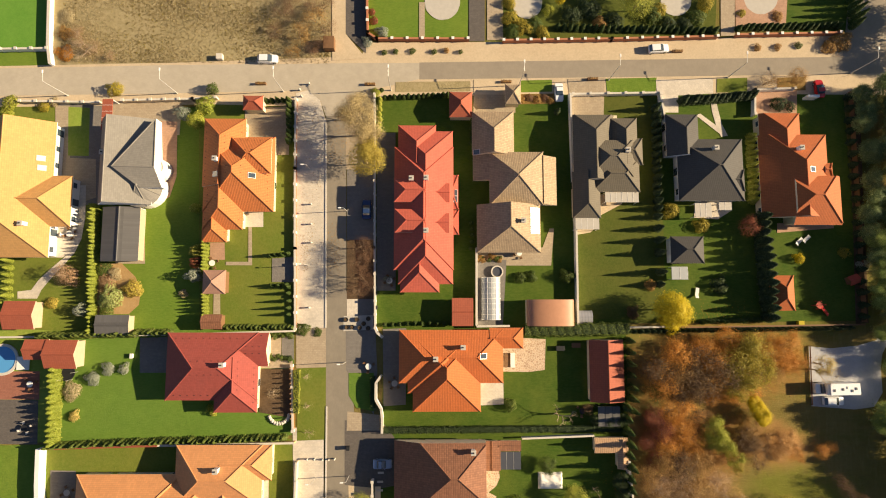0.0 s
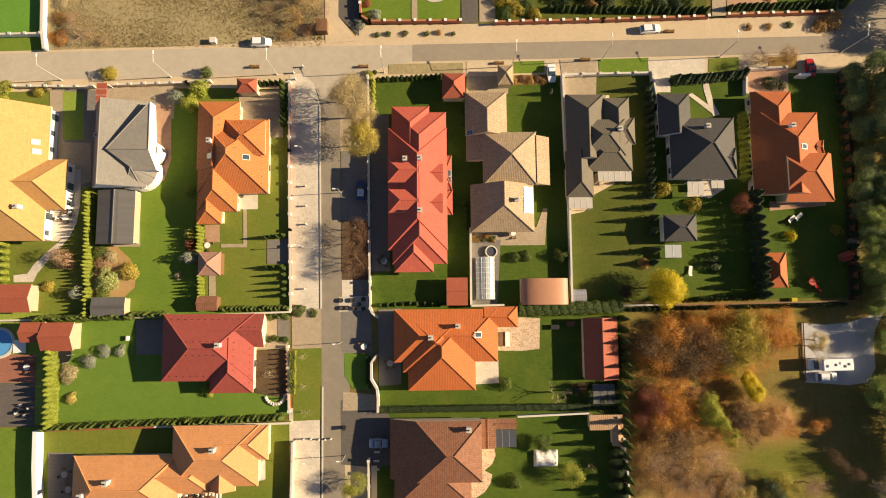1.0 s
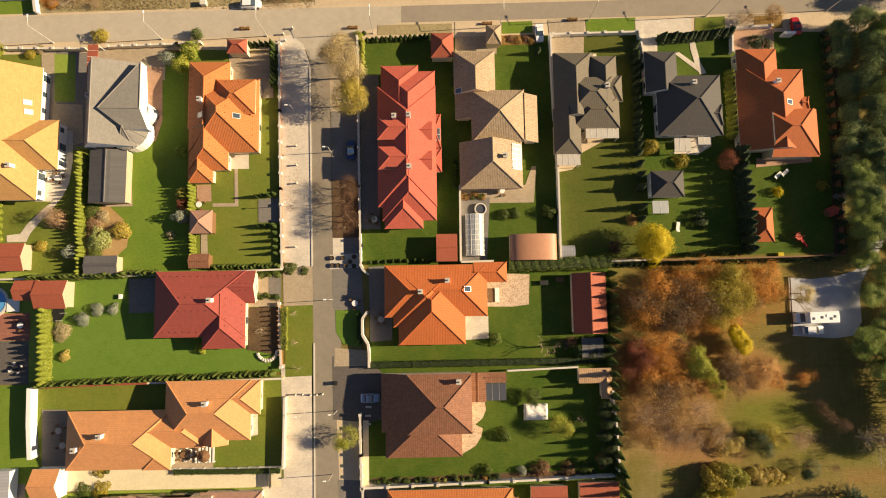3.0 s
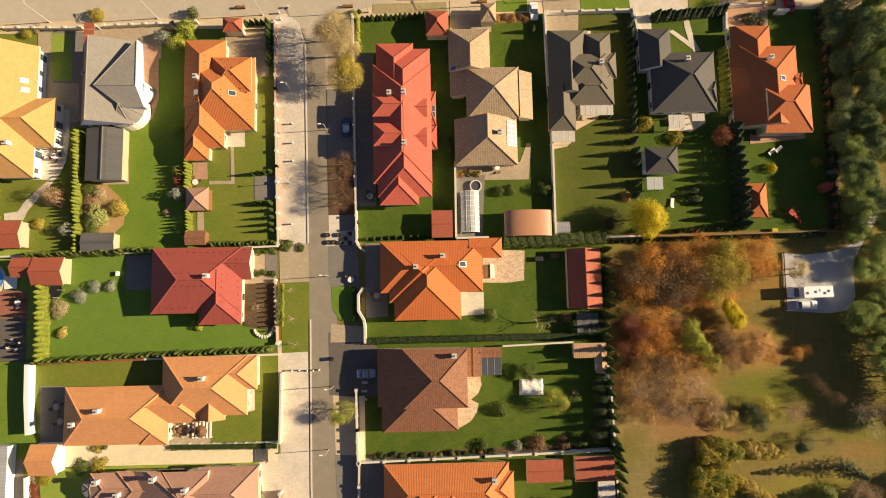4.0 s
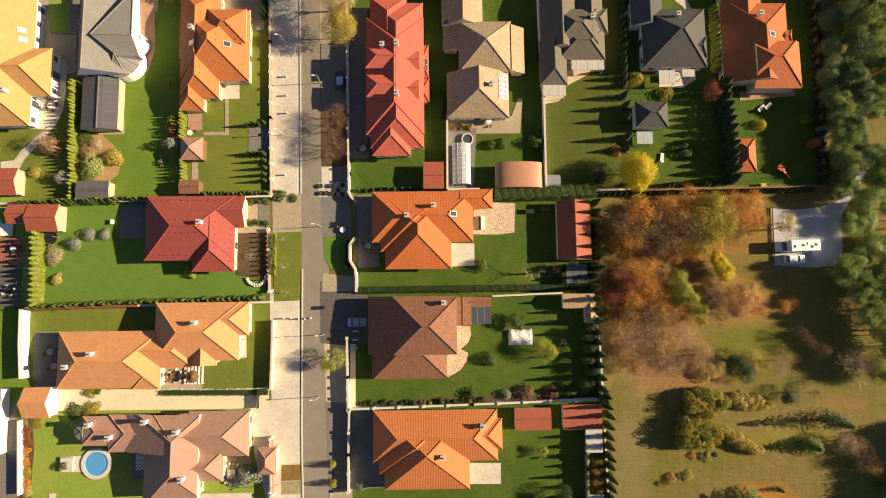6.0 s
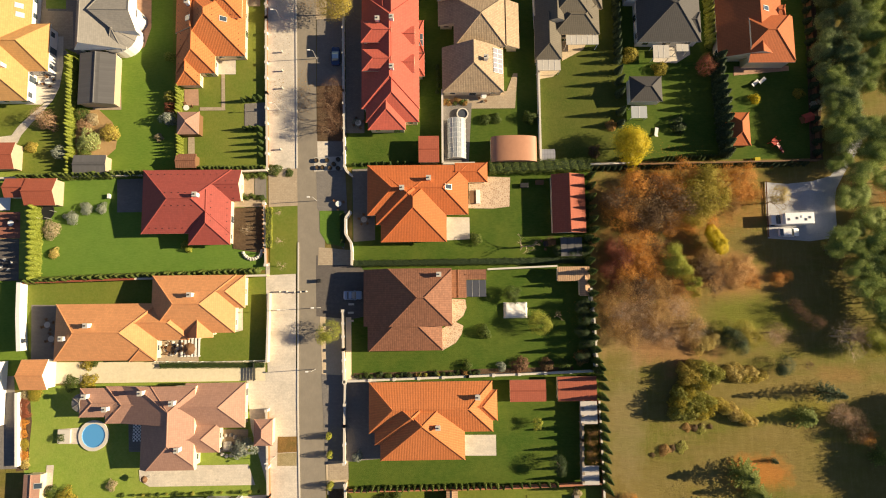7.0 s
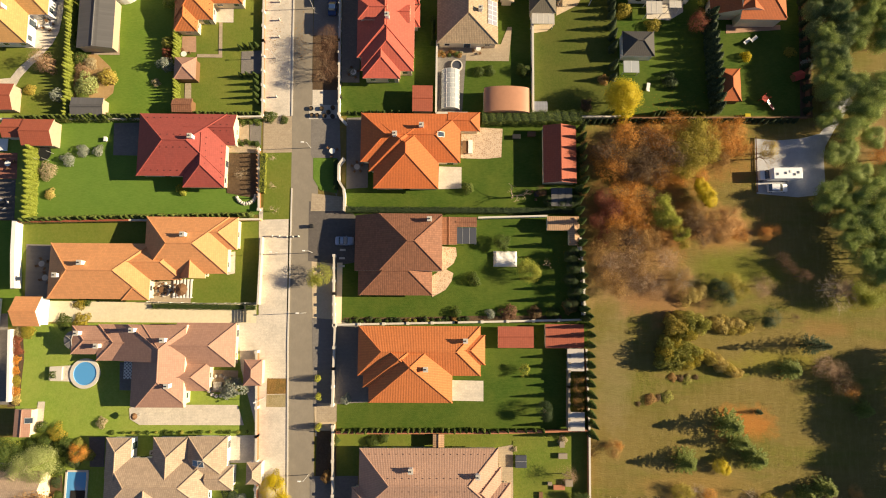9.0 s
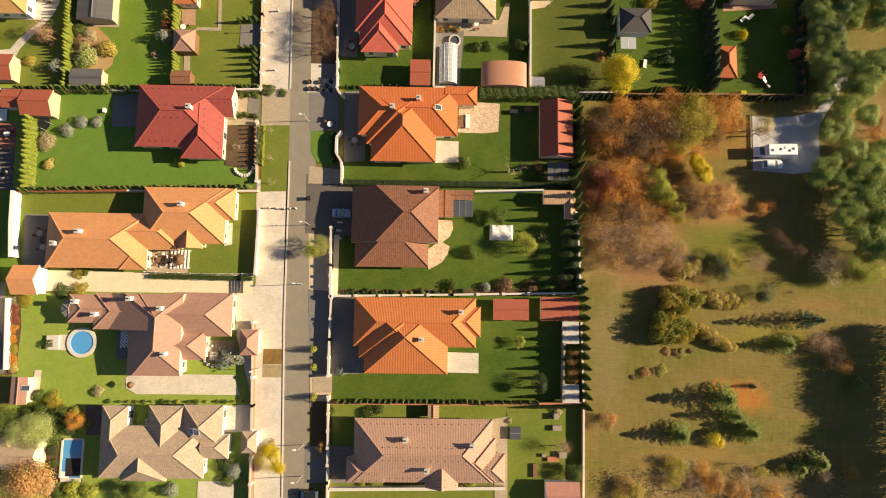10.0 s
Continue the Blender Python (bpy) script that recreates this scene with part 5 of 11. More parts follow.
patch('patio', 'concrete', 'round white terrace in the front garden', [(48.4, 69.6), (48.2, 64.3), (48.2, 63.7), (48.4, 63.1), (48.6, 62.5), (48.9, 62.1), (49.3, 61.6), (49.7, 61.3), (50.3, 61.1), (50.8, 60.9), (51.4, 60.9), (51.9, 60.9), (52.5, 61.1), (53.0, 61.3), (53.5, 61.7), (53.9, 62.1), (54.3, 62.6), (54.6, 63.1), (54.7, 63.7), (54.8, 64.3), (55.0, 69.7)], 0.07, 'ground')
patch('patio', 'paving_pink', 'pinkish yard of the corner house', [(64.5, 69.8), (76.2, 69.9), (74.9, 58.6), (64.1, 58.3)], 0.07, 'ground')
patch('patio', 'concrete', 'round white terrace of the corner house', [(66.5, 69.8), (66.2, 65.2), (66.2, 64.5), (66.4, 63.9), (66.6, 63.3), (66.9, 62.7), (67.4, 62.3), (67.9, 61.9), (68.4, 61.6), (69.0, 61.4), (69.7, 61.4), (70.3, 61.4), (70.9, 61.6), (71.5, 61.9), (72.1, 62.3), (72.6, 62.8), (73.0, 63.3), (73.3, 63.9), (73.5, 64.6), (73.6, 65.2), (73.8, 69.9)], 0.07, 'ground')
patch('driveway', 'paving', 'orange-lit driveway between the gardens', [(11.0, 69.3), (14.4, 69.3), (14.3, 55.2), (10.9, 55.2)], 0.07, 'ground')
patch('driveway', 'paving_dark', 'dark driveway beside the front lawn', [(7.1, 69.3), (10.5, 69.3), (10.4, 54.9), (7.1, 54.9)], 0.07, 'ground')
patch('driveway', 'paving', 'driveway to the corner house', [(61.4, 69.7), (64.5, 69.8), (63.8, 56.5), (60.8, 56.5)], 0.07, 'ground')
patch('path', 'sand', 'sandy track beside the field', [(-22.1, 69.0), (-19.2, 69.0), (-19.0, 56.4), (-14.6, 51.0), (-21.7, 50.5)], 0.07, 'ground')
# dark pavers stand in for the shade on this track
patch('path', 'paving_dark', 'track beside the field, its shade given by dark paving', [(-19.2, 69.0), (-14.9, 69.1), (-14.6, 52.1), (-19.0, 56.4)], 0.07, 'ground')
patch('lawn', 'lawn', 'street lawn by the northern street', [(35.9, 46.9), (46.7, 47.2), (46.3, 43.7), (36.1, 43.4)], 0.04, 'ground')
patch('lawn', 'lawn_b', 'street lawn with shrubs', [(59.5, 47.0), (66.0, 47.3), (65.8, 44.1), (59.3, 44.0)], 0.04, 'ground')
patch('lawn', 'field', 'dry grass verge beside the street', [(-8.4, 45.9), (7.3, 46.2), (7.3, 44.0), (-8.4, 43.7)], 0.04, 'ground')
patch('lawn', 'litter', 'brown dry verge with shrubs', [(72.4, 47.3), (78.5, 47.6), (78.3, 44.6), (72.2, 44.4)], 0.04, 'ground')
patch('path', 'soil', 'brown path along the wood', [(87.6, 44.1), (89.7, 44.1), (88.1, -4.2), (85.4, -4.5)], 0.03, 'ground')

# ---- kerbs ----
garden_wall('pale kerb stones along the lane', [(-22.7, 37.0), (-21.9, -5.1)], 0.12, 0.2, 'kerb', 0, name='kerb')
garden_wall('pale kerb stones along the southern lane', [(-21.4, -20.5), (-21.1, -52.5), (-20.0, -87.5)], 0.12, 0.2, 'kerb', 0, name='kerb')

# ---- garden walls and fences ----
garden_wall('white-pillared brick wall along the pavement', [(-28.9, 41.8), (-28.7, 27.2), (-28.3, 10.8), (-27.8, -5.3)], 0.9, mat='brick_red', pillar_mat='white', pillar=3.2)
garden_wall("low brick wall by the villas' driveway", [(-28.3, -12.5), (-27.8, -25.1)], 0.8, mat='brick_red', pillar_mat='white', pillar=4.5)
garden_wall("pale wall along the long orange house's garden", [(-26.8, -30.8), (-27.0, -44.4)], 1.6, mat='cream', pillar=0)
garden_wall('pale wall beside the lane', [(-26.9, -53.7), (-26.3, -69.9)], 1.5, mat='brick_red', pillar_mat='white', pillar=5)
garden_wall("wall along the beige villa's plot", [(-26.3, -69.9), (-25.8, -89.6)], 1.5, mat='brick_red', pillar_mat='white', pillar=5)
garden_wall("white fence wall along the coral-red house's plot", [(-12.6, 42.7), (-12.4, 27.3), (-12.2, 10.9), (-11.9, -5.1)], 1.5, pillar=2.6, thick=0.25)
garden_wall('white curved entrance wall of the deep orange house', [(-11.9, -5.1), (-11.5, -6.0), (-10.4, -7.0)], 1.6, pillar=0, thick=0.35)
garden_wall('white curved garden wall beside the lane', [(-10.6, -14.4), (-11.6, -15.8), (-11.6, -19.0), (-10.5, -20.8), (-10.3, -22.6)], 1.7, pillar=0, thick=0.35)
garden_wall('cream garden wall beside the lane', [(-10.3, -22.6), (-10.3, -25.4)], 1.7, mat='cream', pillar=0, thick=0.35)
garden_wall('white-pillared wall beside the lane', [(-12.1, -34.5), (-12.0, -42.1), (-11.8, -48.4)], 1.5, mat='cream', pillar_mat='white', pillar=2.2)
garden_wall('white-pillared grey wall along the eastern orange house', [(-11.6, -48.7), (-11.7, -56.9), (-11.7, -64.0)], 1.4, mat='concrete', pillar_mat='white', pillar=3.6)
garden_wall('mauve-brown wall along the last plot', [(-11.5, -68.0), (-11.1, -84.2), (-11.0, -92.7)], 1.5, mat='cream', pillar=3.5)
garden_wall('white boundary wall between two gardens', [(8.3, 10.9), (8.2, -4.7)], 1.9, pillar=0, thick=0.3)
garden_wall('white boundary wall behind the greenhouse', [(8.2, -4.8), (14.8, -4.7)], 1.9, pillar=0, thick=0.3)
garden_wall('white boundary wall between sand-brown and grey-olive plots', [(27.9, 43.1), (28.1, 27.4), (28.5, 15.6), (28.4, -4.5)], 1.8, pillar=0, thick=0.28)
garden_wall('white wall of the neighbouring driveway', [(-76.0, -28.0), (-75.8, -34.8), (-75.2, -41.5)], 2, pillar=0, thick=0.7, cap='white')
garden_wall('brick-topped boundary wall behind the hedge', [(-75.6, -28.1), (-53.6, -27.6)], 1.5, mat='ochre', cap='r_brick', pillar=0)
garden_wall('brown boundary wall of the garden lawn', [(-53.6, -27.6), (-27.3, -27.2)], 1.4, mat='ochre', pillar=0)
garden_wall('pale wall between the garden rows', [(-93.0, -7.0), (-53.0, -6.4), (-27.8, -5.7)], 1.3, mat='cream', pillar=0, thick=0.25)
garden_wall('white wall between the brown house and the eastern orange house', [(-11.6, -48.3), (12.6, -47.7), (38.2, -47.0)], 1.5, pillar=5, thick=0.3)
garden_wall("white fence wall at the garden's end", [(37.5, -30.8), (38.1, -37.8), (38.2, -47.1)], 2.2, pillar=3, thick=0.25)
garden_wall('white fence wall behind the brown house', [(17.0, -26.5), (31.1, -26.0)], 1.5, pillar=0, thick=0.25)
garden_wall('reddish wall behind the row of evergreens', [(-10.9, -69.3), (19.6, -69.2), (38.9, -68.7)], 1.2, mat='brick_red', cap='brick_red', pillar=0)
garden_wall("grey scalloped wall at the garden's end", [(35.1, -52.5), (34.9, -60.2), (34.7, -68.0)], 1.9, mat='grey_wood', cap='grey_wood', pillar=1.6, thick=0.25)
garden_wall('wall along the park side', [(38.6, -52.8), (38.9, -68.7), (38.6, -89.1)], 1.3, mat='brick_red', pillar=0)
garden_wall('brick wall with white-capped pillars along the northern street', [(-14.5, 64.0), (-14.2, 56.2), (-12.3, 54.9), (6.8, 55.0)], 1.2, mat='brick_red', pillar_mat='brick_red', cap='brick_red', pillar_cap='white', pillar=3)
garden_wall('brick wall with pillars along the street gardens', [(14.3, 54.7), (37.1, 55.2), (59.5, 55.9)], 1.2, mat='brick_red', pillar_mat='brick_red', cap='brick_red', pillar_cap='white', pillar=3)
garden_wall('brick wall with pillars of the corner garden', [(63.8, 56.3), (85.8, 56.9)], 1.2, mat='brick_red', pillar_mat='brick_red', cap='brick_red', pillar_cap='white', pillar=3)
garden_wall('low pillared wall before the western houses', [(-85.2, 41.1), (-69.2, 40.9)], 1, mat='cream', pillar=3.4)
garden_wall('low pillared wall before the grey house', [(-64.3, 41.3), (-50.0, 41.7), (-45.3, 42.0)], 1.1, mat='cream', pillar=2.8)
garden_wall('white front wall before the grey-olive house', [(28.6, 43.1), (46.9, 43.5)], 1.2, pillar=4)
garden_wall('white front wall before the slate-roofed house', [(46.9, 43.2), (47.6, 38.3), (48.0, 32.3)], 1.3, pillar=4)
garden_wall('white front wall before the rust-orange house', [(66.5, 39.0), (66.8, 44.2), (75.2, 44.6)], 1.3, pillar=4)
garden_wall('long white wall of the sports pitch', [(-80.9, 68.5), (-80.2, 52.9), (-79.5, 48.9)], 1.3, pillar=0, thick=0.5)
garden_wall('white sports pitch kerb wall', [(-102.5, 51.8), (-80.4, 52.3)], 1.2, pillar=3.2)
garden_wall("cream boundary wall at the frame's southern house", [(-10.7, -85.5), (23.3, -85.0)], 1.5, mat='cream', pillar=0, thick=0.5)
garden_wall('white park-side boundary strip', [(34.8, -5.1), (46.8, -4.9)], 1.4, pillar=0, thick=0.25)
garden_wall('brownish boundary wall behind the gardens', [(46.8, -5.1), (66.4, -4.8), (86.7, -4.5)], 1.0, mat='wood', pillar=0, thick=0.2, cap='wood')
fence('pale slatted garden fence', [(-49.2, -44.0), (-37.8, -44.2), (-27.7, -44.1)], 1.1, mat='white')
fence('dark iron driveway gate', [(-29.7, -44.5), (-29.6, -47.9)], 1.4, mat='metal_dark')
fence('white paling fence beside the planted bed', [(-28.5, -13.0), (-28.1, -22.6)], 1.7, mat='wood', step=0.95, slats=1, wide=0.12)
fence('brown wooden fence beside the planted bed', [(-35.0, -12.2), (-34.8, -20.6)], 1.2, mat='wood_red')
fence('brown wooden fence at the park edge', [(87.3, 44.1), (87.1, 21.6), (86.7, -4.0)], 1.5, mat='wood')
fence('wooden fence by the car park', [(75.6, -8.8), (75.3, -20.4)], 0.5, mat='wood', slats=2)


# ---- houses of the northern row, west of the lane ----
# white skylight panes hold the sun's glint on the glass as colour
house('large house under yellow-orange tiled roof with hipped wing', 'r_yellow', 'white', [
    (-89.7, -75.9, 8.7, 35.9, 'y', 'a', 3.0, 35),
    (-80.7, -72.0, 14.8, 25.0, 'x', 'b', 3.0, 33),
], chimneys=[(-79.2, 15.0)], skylights=[(-77.7, 28.2), (-77.5, 26.3)], pane='cloth')
grey_house = house('house under pale grey shingle roof with white gable', 'r_grey', 'white', [
    (-66.7, -56.1, 19.2, 36.5, 'y', '', 3.4, 21.3, 0.25),
], chimneys=[(-65.4, 29.3)])
house('long annex under anthracite sheet roof beside the grey house', 'r_anthracite', 'beige_wall', [
    (-66.0, -58.6, 8.0, 18.8, 'y', '', 2.6, 14),
], name='garage', windows=False, category='garage')
house('orange tiled house with stepped hipped wings', 'r_orange', 'cream', [
    (-46.6, -38.2, 22.9, 36.9, 'y', 'b', 2.8, 33),
    (-46.3, -32.2, 17.9, 33.1, 'y', 'ab', 2.8, 31),
    (-40.4, -32.5, 25.3, 32.5, 'x', 'ab', 4.3, 30),
    (-46.2, -38.2, 14.3, 24.0, 'y', 'a', 2.8, 33),
    (-46.3, -41.3, 11.8, 19.5, 'y', 'a', 2.6, 33),
], chimneys=[(-42.9, 27.8)], skylights=[(-43.1, 25.0), (-36.0, 24.7)], guards=True)

# ---- northern row, east of the lane ----
house('long coral-red tiled house with gabled dormers', 'r_coral', 'cream', [
    (-7.3, 3.5, 3.5, 34.3, 'y', 'ab', 3.3, 25),
    (-8.2, 3.6, 6.3, 31.0, 'y', 'ab', 3.3, 25),
    (-7.5, 0.1, 27.3, 35.5, 'y', 'b', 3.3, 25),
    (-6.9, 0.8, 1.9, 11.2, 'y', 'a', 3.3, 25),
    (-8.1, -1.9, 19.5, 24.1, 'x', 'a', 5.15, 25),
    (-7.9, -1.9, 13.5, 18.1, 'x', 'a', 5.15, 25),
    (0.1, 2.8, 19.7, 23.5, 'x', '', 4.0, 24),
    (0.0, 2.7, 13.6, 17.5, 'x', '', 4.0, 24),
    (1.9, 4.6, 18.5, 25.5, 'x', 'b', 2.6, 8),
    (1.8, 4.7, 13.4, 18.3, 'x', 'b', 2.6, 8),
], chimneys=[(-1.8, 24.0), (-1.8, 13.7), (-4.7, 24.0)], panels=[(3.7, 21.2, 0.75, 1.3, 2)])
house('weathered sand-brown tiled house with three hipped roofs', 'r_sand', 'cream', [
    (7.4, 15.9, 29.6, 38.6, 'y', 'b', 2.9, 32),
    (10.8, 21.6, 19.2, 30.0, 'x', 'ab', 3.7, 33),
    (21.6, 24.5, 19.4, 29.3, 'h', (None, 0, None, None), 2.3, 30),
    (7.6, 11.0, 24.4, 30.2, 'h', (0, None, None, None), 2.4, 22),
    (8.3, 21.0, 9.8, 19.4, 'y', 'a', 2.9, 30),
], chimneys=[(17.1, 15.8)], skylights=[(8.3, 30.0)], panels=[(19.8, 16.1, 1.0, 2.6, 5)])
house('grey-olive tiled house with several hipped gables', 'r_olive', 'cream', [
    (27.9, 37.1, 24.4, 38.0, 'h', (0.0, -1.0, None, 0.3), 2.9, 31),
    (35.4, 41.0, 27.4, 37.3, 'y', 'b', 3.0, 32),
    (37.7, 42.0, 27.6, 33.1, 'x', 'b', 3.0, 32),
    (30.8, 39.6, 25.0, 32.4, 'x', 'ab', 4.1, 28),
    (31.5, 41.2, 22.1, 28.8, 'x', 'ab', 3.0, 30),
    (27.6, 33.2, 16.8, 26.2, 'y', 'a', 2.8, 32),
], chimneys=[(38.0, 29.9)])
house('dark slate-grey tiled house with a pyramid roof', 'r_slate', 'white', [
    (46.9, 53.6, 29.4, 38.2, 'y', 'b', 2.9, 32),
    (49.0, 62.4, 20.3, 33.0, 'x', 'ab', 3.0, 33),
    (59.6, 62.3, 22.2, 26.6, 'x', 'b', 3.4, 30),
], chimneys=[(55.7, 30.5)])
house('rust-orange tiled house with stepped hipped wings', 'r_rust', 'cream', [
    (66.2, 74.4, 27.9, 38.5, 'h', (0.0, 1.0, None, 0.9), 2.76, 22),
    (65.8, 79.3, 16.9, 33.9, 'h', (0.0, 1.9, None, 1.8), 2.8, 22),
    (71.4, 81.1, 15.3, 25.1, 'h', (2.9, 0.4, 0.0, 1.4), 4.0, 28),
    (78.4, 80.2, 25.1, 28.0, 'x', 'b', 3.6, 30),
], chimneys=[(72.6, 30.5)], skylights=[(75.0, 26.3)])

# ---- southern rows, west of the lane ----
house('crimson tiled house with a hipped cross wing', 'r_crimson', 'cream', [
    (-51.9, -34.3, -18.8, -5.9, 'x', 'ab', 2.9, 28),
    (-42.1, -32.3, -12.4, -5.95, 'x', '', 2.86, 28),
    (-42.5, -34.2, -21.1, -10.4, 'y', 'a', 2.9, 28),
], chimneys=[(-39.8, -11.7)], guards=True)
house('long amber-orange tiled house with stepped wings', 'r_amber', 'cream', [
    (-67.8, -48.0, -43.5, -32.5, 'x', 'ab', 2.8, 31),
    (-53.2, -47.9, -43.7, -38.8, 'y', 'a', 2.8, 27),
    (-49.2, -32.8, -38.4, -27.1, 'x', 'ab', 3.0, 31),
    (-40.3, -31.0, -33.6, -27.15, 'x', 'b', 2.97, 31),
    (-42.0, -37.1, -39.3, -35.8, 'y', '', 2.9, 33),
    (-56.7, -41.7, -39.7, -32.8, 'x', 'b', 2.75, 31),
], chimneys=[(-59.7, -36.6), (-40.4, -31.0), (-64.5, -39.0)])
house('small orange tiled garage beside the driveway', 'r_amber', 'white', [
    (-74.0, -68.8, -48.9, -43.1, 'x', '', 2.7, 28),
], name='garage', windows=False, category='garage')
taupe_villa = house('taupe tiled villa with hipped wings and small dormers', 'r_taupe', 'cream', [
    (-50.3, -39.6, -64.1, -48.4, 'h', (0, 2.5, 1.5, 2.1), 2.9, 28),
    (-54.4, -43.7, -55.4, -48.4, 'h', ((0, 0.62), None, None, 2.1), 2.87, 28),
    (-42.1, -30.5, -56.5, -48.0, 'x', 'b', 2.9, 32),
    (-41.8, -35.3, -61.1, -55.4, 'x', 'b', 2.9, 33),
    (-57.3, -49.4, -55.4, -48.4, 'x', 'a', 2.9, 13),
    (-62.4, -53.8, -54.2, -48.7, 'x', 'a', 2.75, 13),
], chimneys=[(-56.7, -52.5), (-60.7, -50.1), (-49.4, -49.4), (-43.0, -51.2), (-41.8, -59.7)])
house('small taupe tiled gatehouse roof', 'r_taupe', 'cream', [
    (-28.9, -25.3, -60.1, -55.1, 'y', 'ab', 2.5, 32),
], name='gatehouse', windows=False, category='gatehouse')
house('beige tiled villa with many hipped roofs', 'r_beige', 'white', [
    (-54.3, -49.4, -77.4, -69.9, 'y', 'b', 2.9, 27),
    (-54.2, -34.4, -83.3, -73.6, 'x', 'ab', 2.9, 27),
    (-45.4, -38.7, -79.4, -69.8, 'y', 'b', 2.9, 27),
    (-38.8, -31.2, -77.4, -69.6, 'y', 'ab', 2.9, 27),
    (-50.0, -41.4, -83.8, -79.0, 'y', 'a', 2.9, 27),
    (-35.1, -29.9, -79.6, -75.1, 'x', 'b', 2.8, 27),
], chimneys=[(-46.3, -73.1)], skylights=[(-36.7, -74.3), (-35.5, -74.3)])
house('small beige tiled gatehouse roof', 'r_beige', 'white', [
    (-27.6, -24.7, -78.6, -74.5, 'y', 'ab', 2.5, 32),
], name='gatehouse', windows=False, category='gatehouse')

# ---- southern rows, east of the lane ----
house('deep orange tiled house with hipped roofs', 'r_orange_deep', 'cream', [
    (-7.0, 13.2, -15.6, -5.4, 'x', 'ab', 3.2, 25),
    (-5.3, 7.6, -17.5, -5.8, 'y', 'ab', 3.15, 25),
    (-4.3, 8.8, -21.0, -5.9, 'y', 'ab', 3.15, 25),
    (10.6, 17.2, -9.0, -5.0, 'x', 'b', 3.1, 25),
], chimneys=[(5.3, -8.6), (0.1, -10.7)], skylights=[(9.2, -10.3)])
house('brown tiled house with a large pyramid roof', 'r_brown', 'cream', [
    (-7.8, 9.6, -37.6, -26.4, 'h', (0, 5.4, 5.2, 5.0), 2.6, 27),
    (-7.0, 7.7, -42.4, -33.0, 'h', (0, 0.5, 0.3, 0.3), 2.6, 27),
    (9.4, 12.6, -32.2, -26.6, 'y', '', 2.6, 5),
    (12.4, 16.6, -28.6, -26.6, 'x', '', 2.55, 5),
], chimneys=[(7.1, -27.7)])
house('orange tiled house with stepped hipped wings and chimneys', 'r_orange', 'cream', [
    (-6.7, 17.3, -58.0, -48.4, 'x', 'ab', 2.8, 32),
    (-5.6, 8.8, -60.2, -49.0, 'y', 'ab', 2.8, 27),
    (-4.5, 11.8, -63.2, -48.8, 'y', 'ab', 2.8, 27),
    (11.6, 18.2, -55.9, -50.1, 'x', 'b', 2.9, 32),
], chimneys=[(14.2, -51.1), (6.6, -56.4)])
house('mauve-brown tiled house with a broad hipped roof', 'r_mauve', 'cream', [
    (-6.0, 20.7, -83.6, -71.7, 'x', 'ab', 2.9, 31),
    (-7.3, -0.0, -83.7, -78.9, 'x', 'a', 2.9, 30),
    (13.0, 21.3, -83.4, -75.2, 'x', 'b', 2.87, 31),
    (16.2, 23.1, -83.5, -78.1, 'x', 'b', 2.84, 31),
    (7.8, 14.1, -84.6, -80.6, 'y', '', 2.8, 33),
], chimneys=[(4.0, -75.1), (16.5, -76.0), (8.1, -80.7)], guards=True)

# ---- garages, sheds and pavilions ----
house('small brick-red tiled gatehouse', 'r_brick', 'cream', [
    (-39.1, -35.0, 38.8, 41.8, 'x', 'ab', 2.6, 35),
], name='gatehouse', windows=False, category='gatehouse')
house('brick-red pyramid-roofed garden house', 'r_brick', 'cream', [
    (2.8, 7.5, 37.5, 42.8, 'y', 'ab', 2.6, 33),
], name='garden_house', windows=False, category='garden_house')
house('sand-brown tiled gatehouse roof', 'r_sand', 'cream', [
    (14.3, 17.5, 40.4, 44.5, 'x', 'ab', 2.5, 34),
], name='gatehouse', windows=False, category='gatehouse')
house('dark slate pyramid-roofed pavilion', 'r_slate', 'white', [
    (47.1, 53.8, 7.7, 13.1, 'x', 'ab', 2.6, 30),
], name='pavilion', windows=False, category='pavilion')
house('orange hipped garden pavilion', 'r_rust', 'wood', [
    (66.7, 71.7, -1.7, 5.3, 'y', 'ab', 2.4, 34),
], name='pavilion', windows=False, category='pavilion')
house('brown tiled square gazebo', 'r_taupe', 'wood', [
    (-45.8, -41.3, 1.6, 6.3, 'y', 'ab', 2.4, 32),
], name='gazebo', windows=False, category='gazebo')
house('small brown tiled garden shed', 'r_brown', 'wood', [
    (-45.9, -41.8, -5.3, -2.4, 'x', '', 2.2, 18),
], name='shed', windows=False, category='shed')
house('long grey sheet-roofed shed by the hedge', 'r_anthracite', 'beige_wall', [
    (-66.4, -59.8, -6.3, -2.5, 'x', '', 2.3, 10),
], name='shed', windows=False, category='shed')
house('brick-red garage roof behind the house', 'r_brick', 'beige_wall', [
    (-84.1, -78.0, -5.3, 0.2, 'x', '', 2.5, 20),
], name='garage', windows=False, category='garage')
house('brick-red low-pitched garage by the hedge', 'r_brick', 'cream', [
    (3.3, 7.5, -4.7, 0.8, 'x', '', 2.6, 4),
], name='garage', windows=False, category='garage')
house('long brick-red tiled shed by the evergreens', 'r_brick', 'cream', [
    (30.2, 37.0, -19.4, -7.4, 'y', '', 2.5, 22),
], name='shed', windows=False, category='shed')
house('brick-red flat-roofed garden shed', 'r_brick', 'cream', [
    (20.8, 27.9, -52.6, -48.4, 'x', '', 2.3, 4),
], name='shed', windows=False, category='shed')
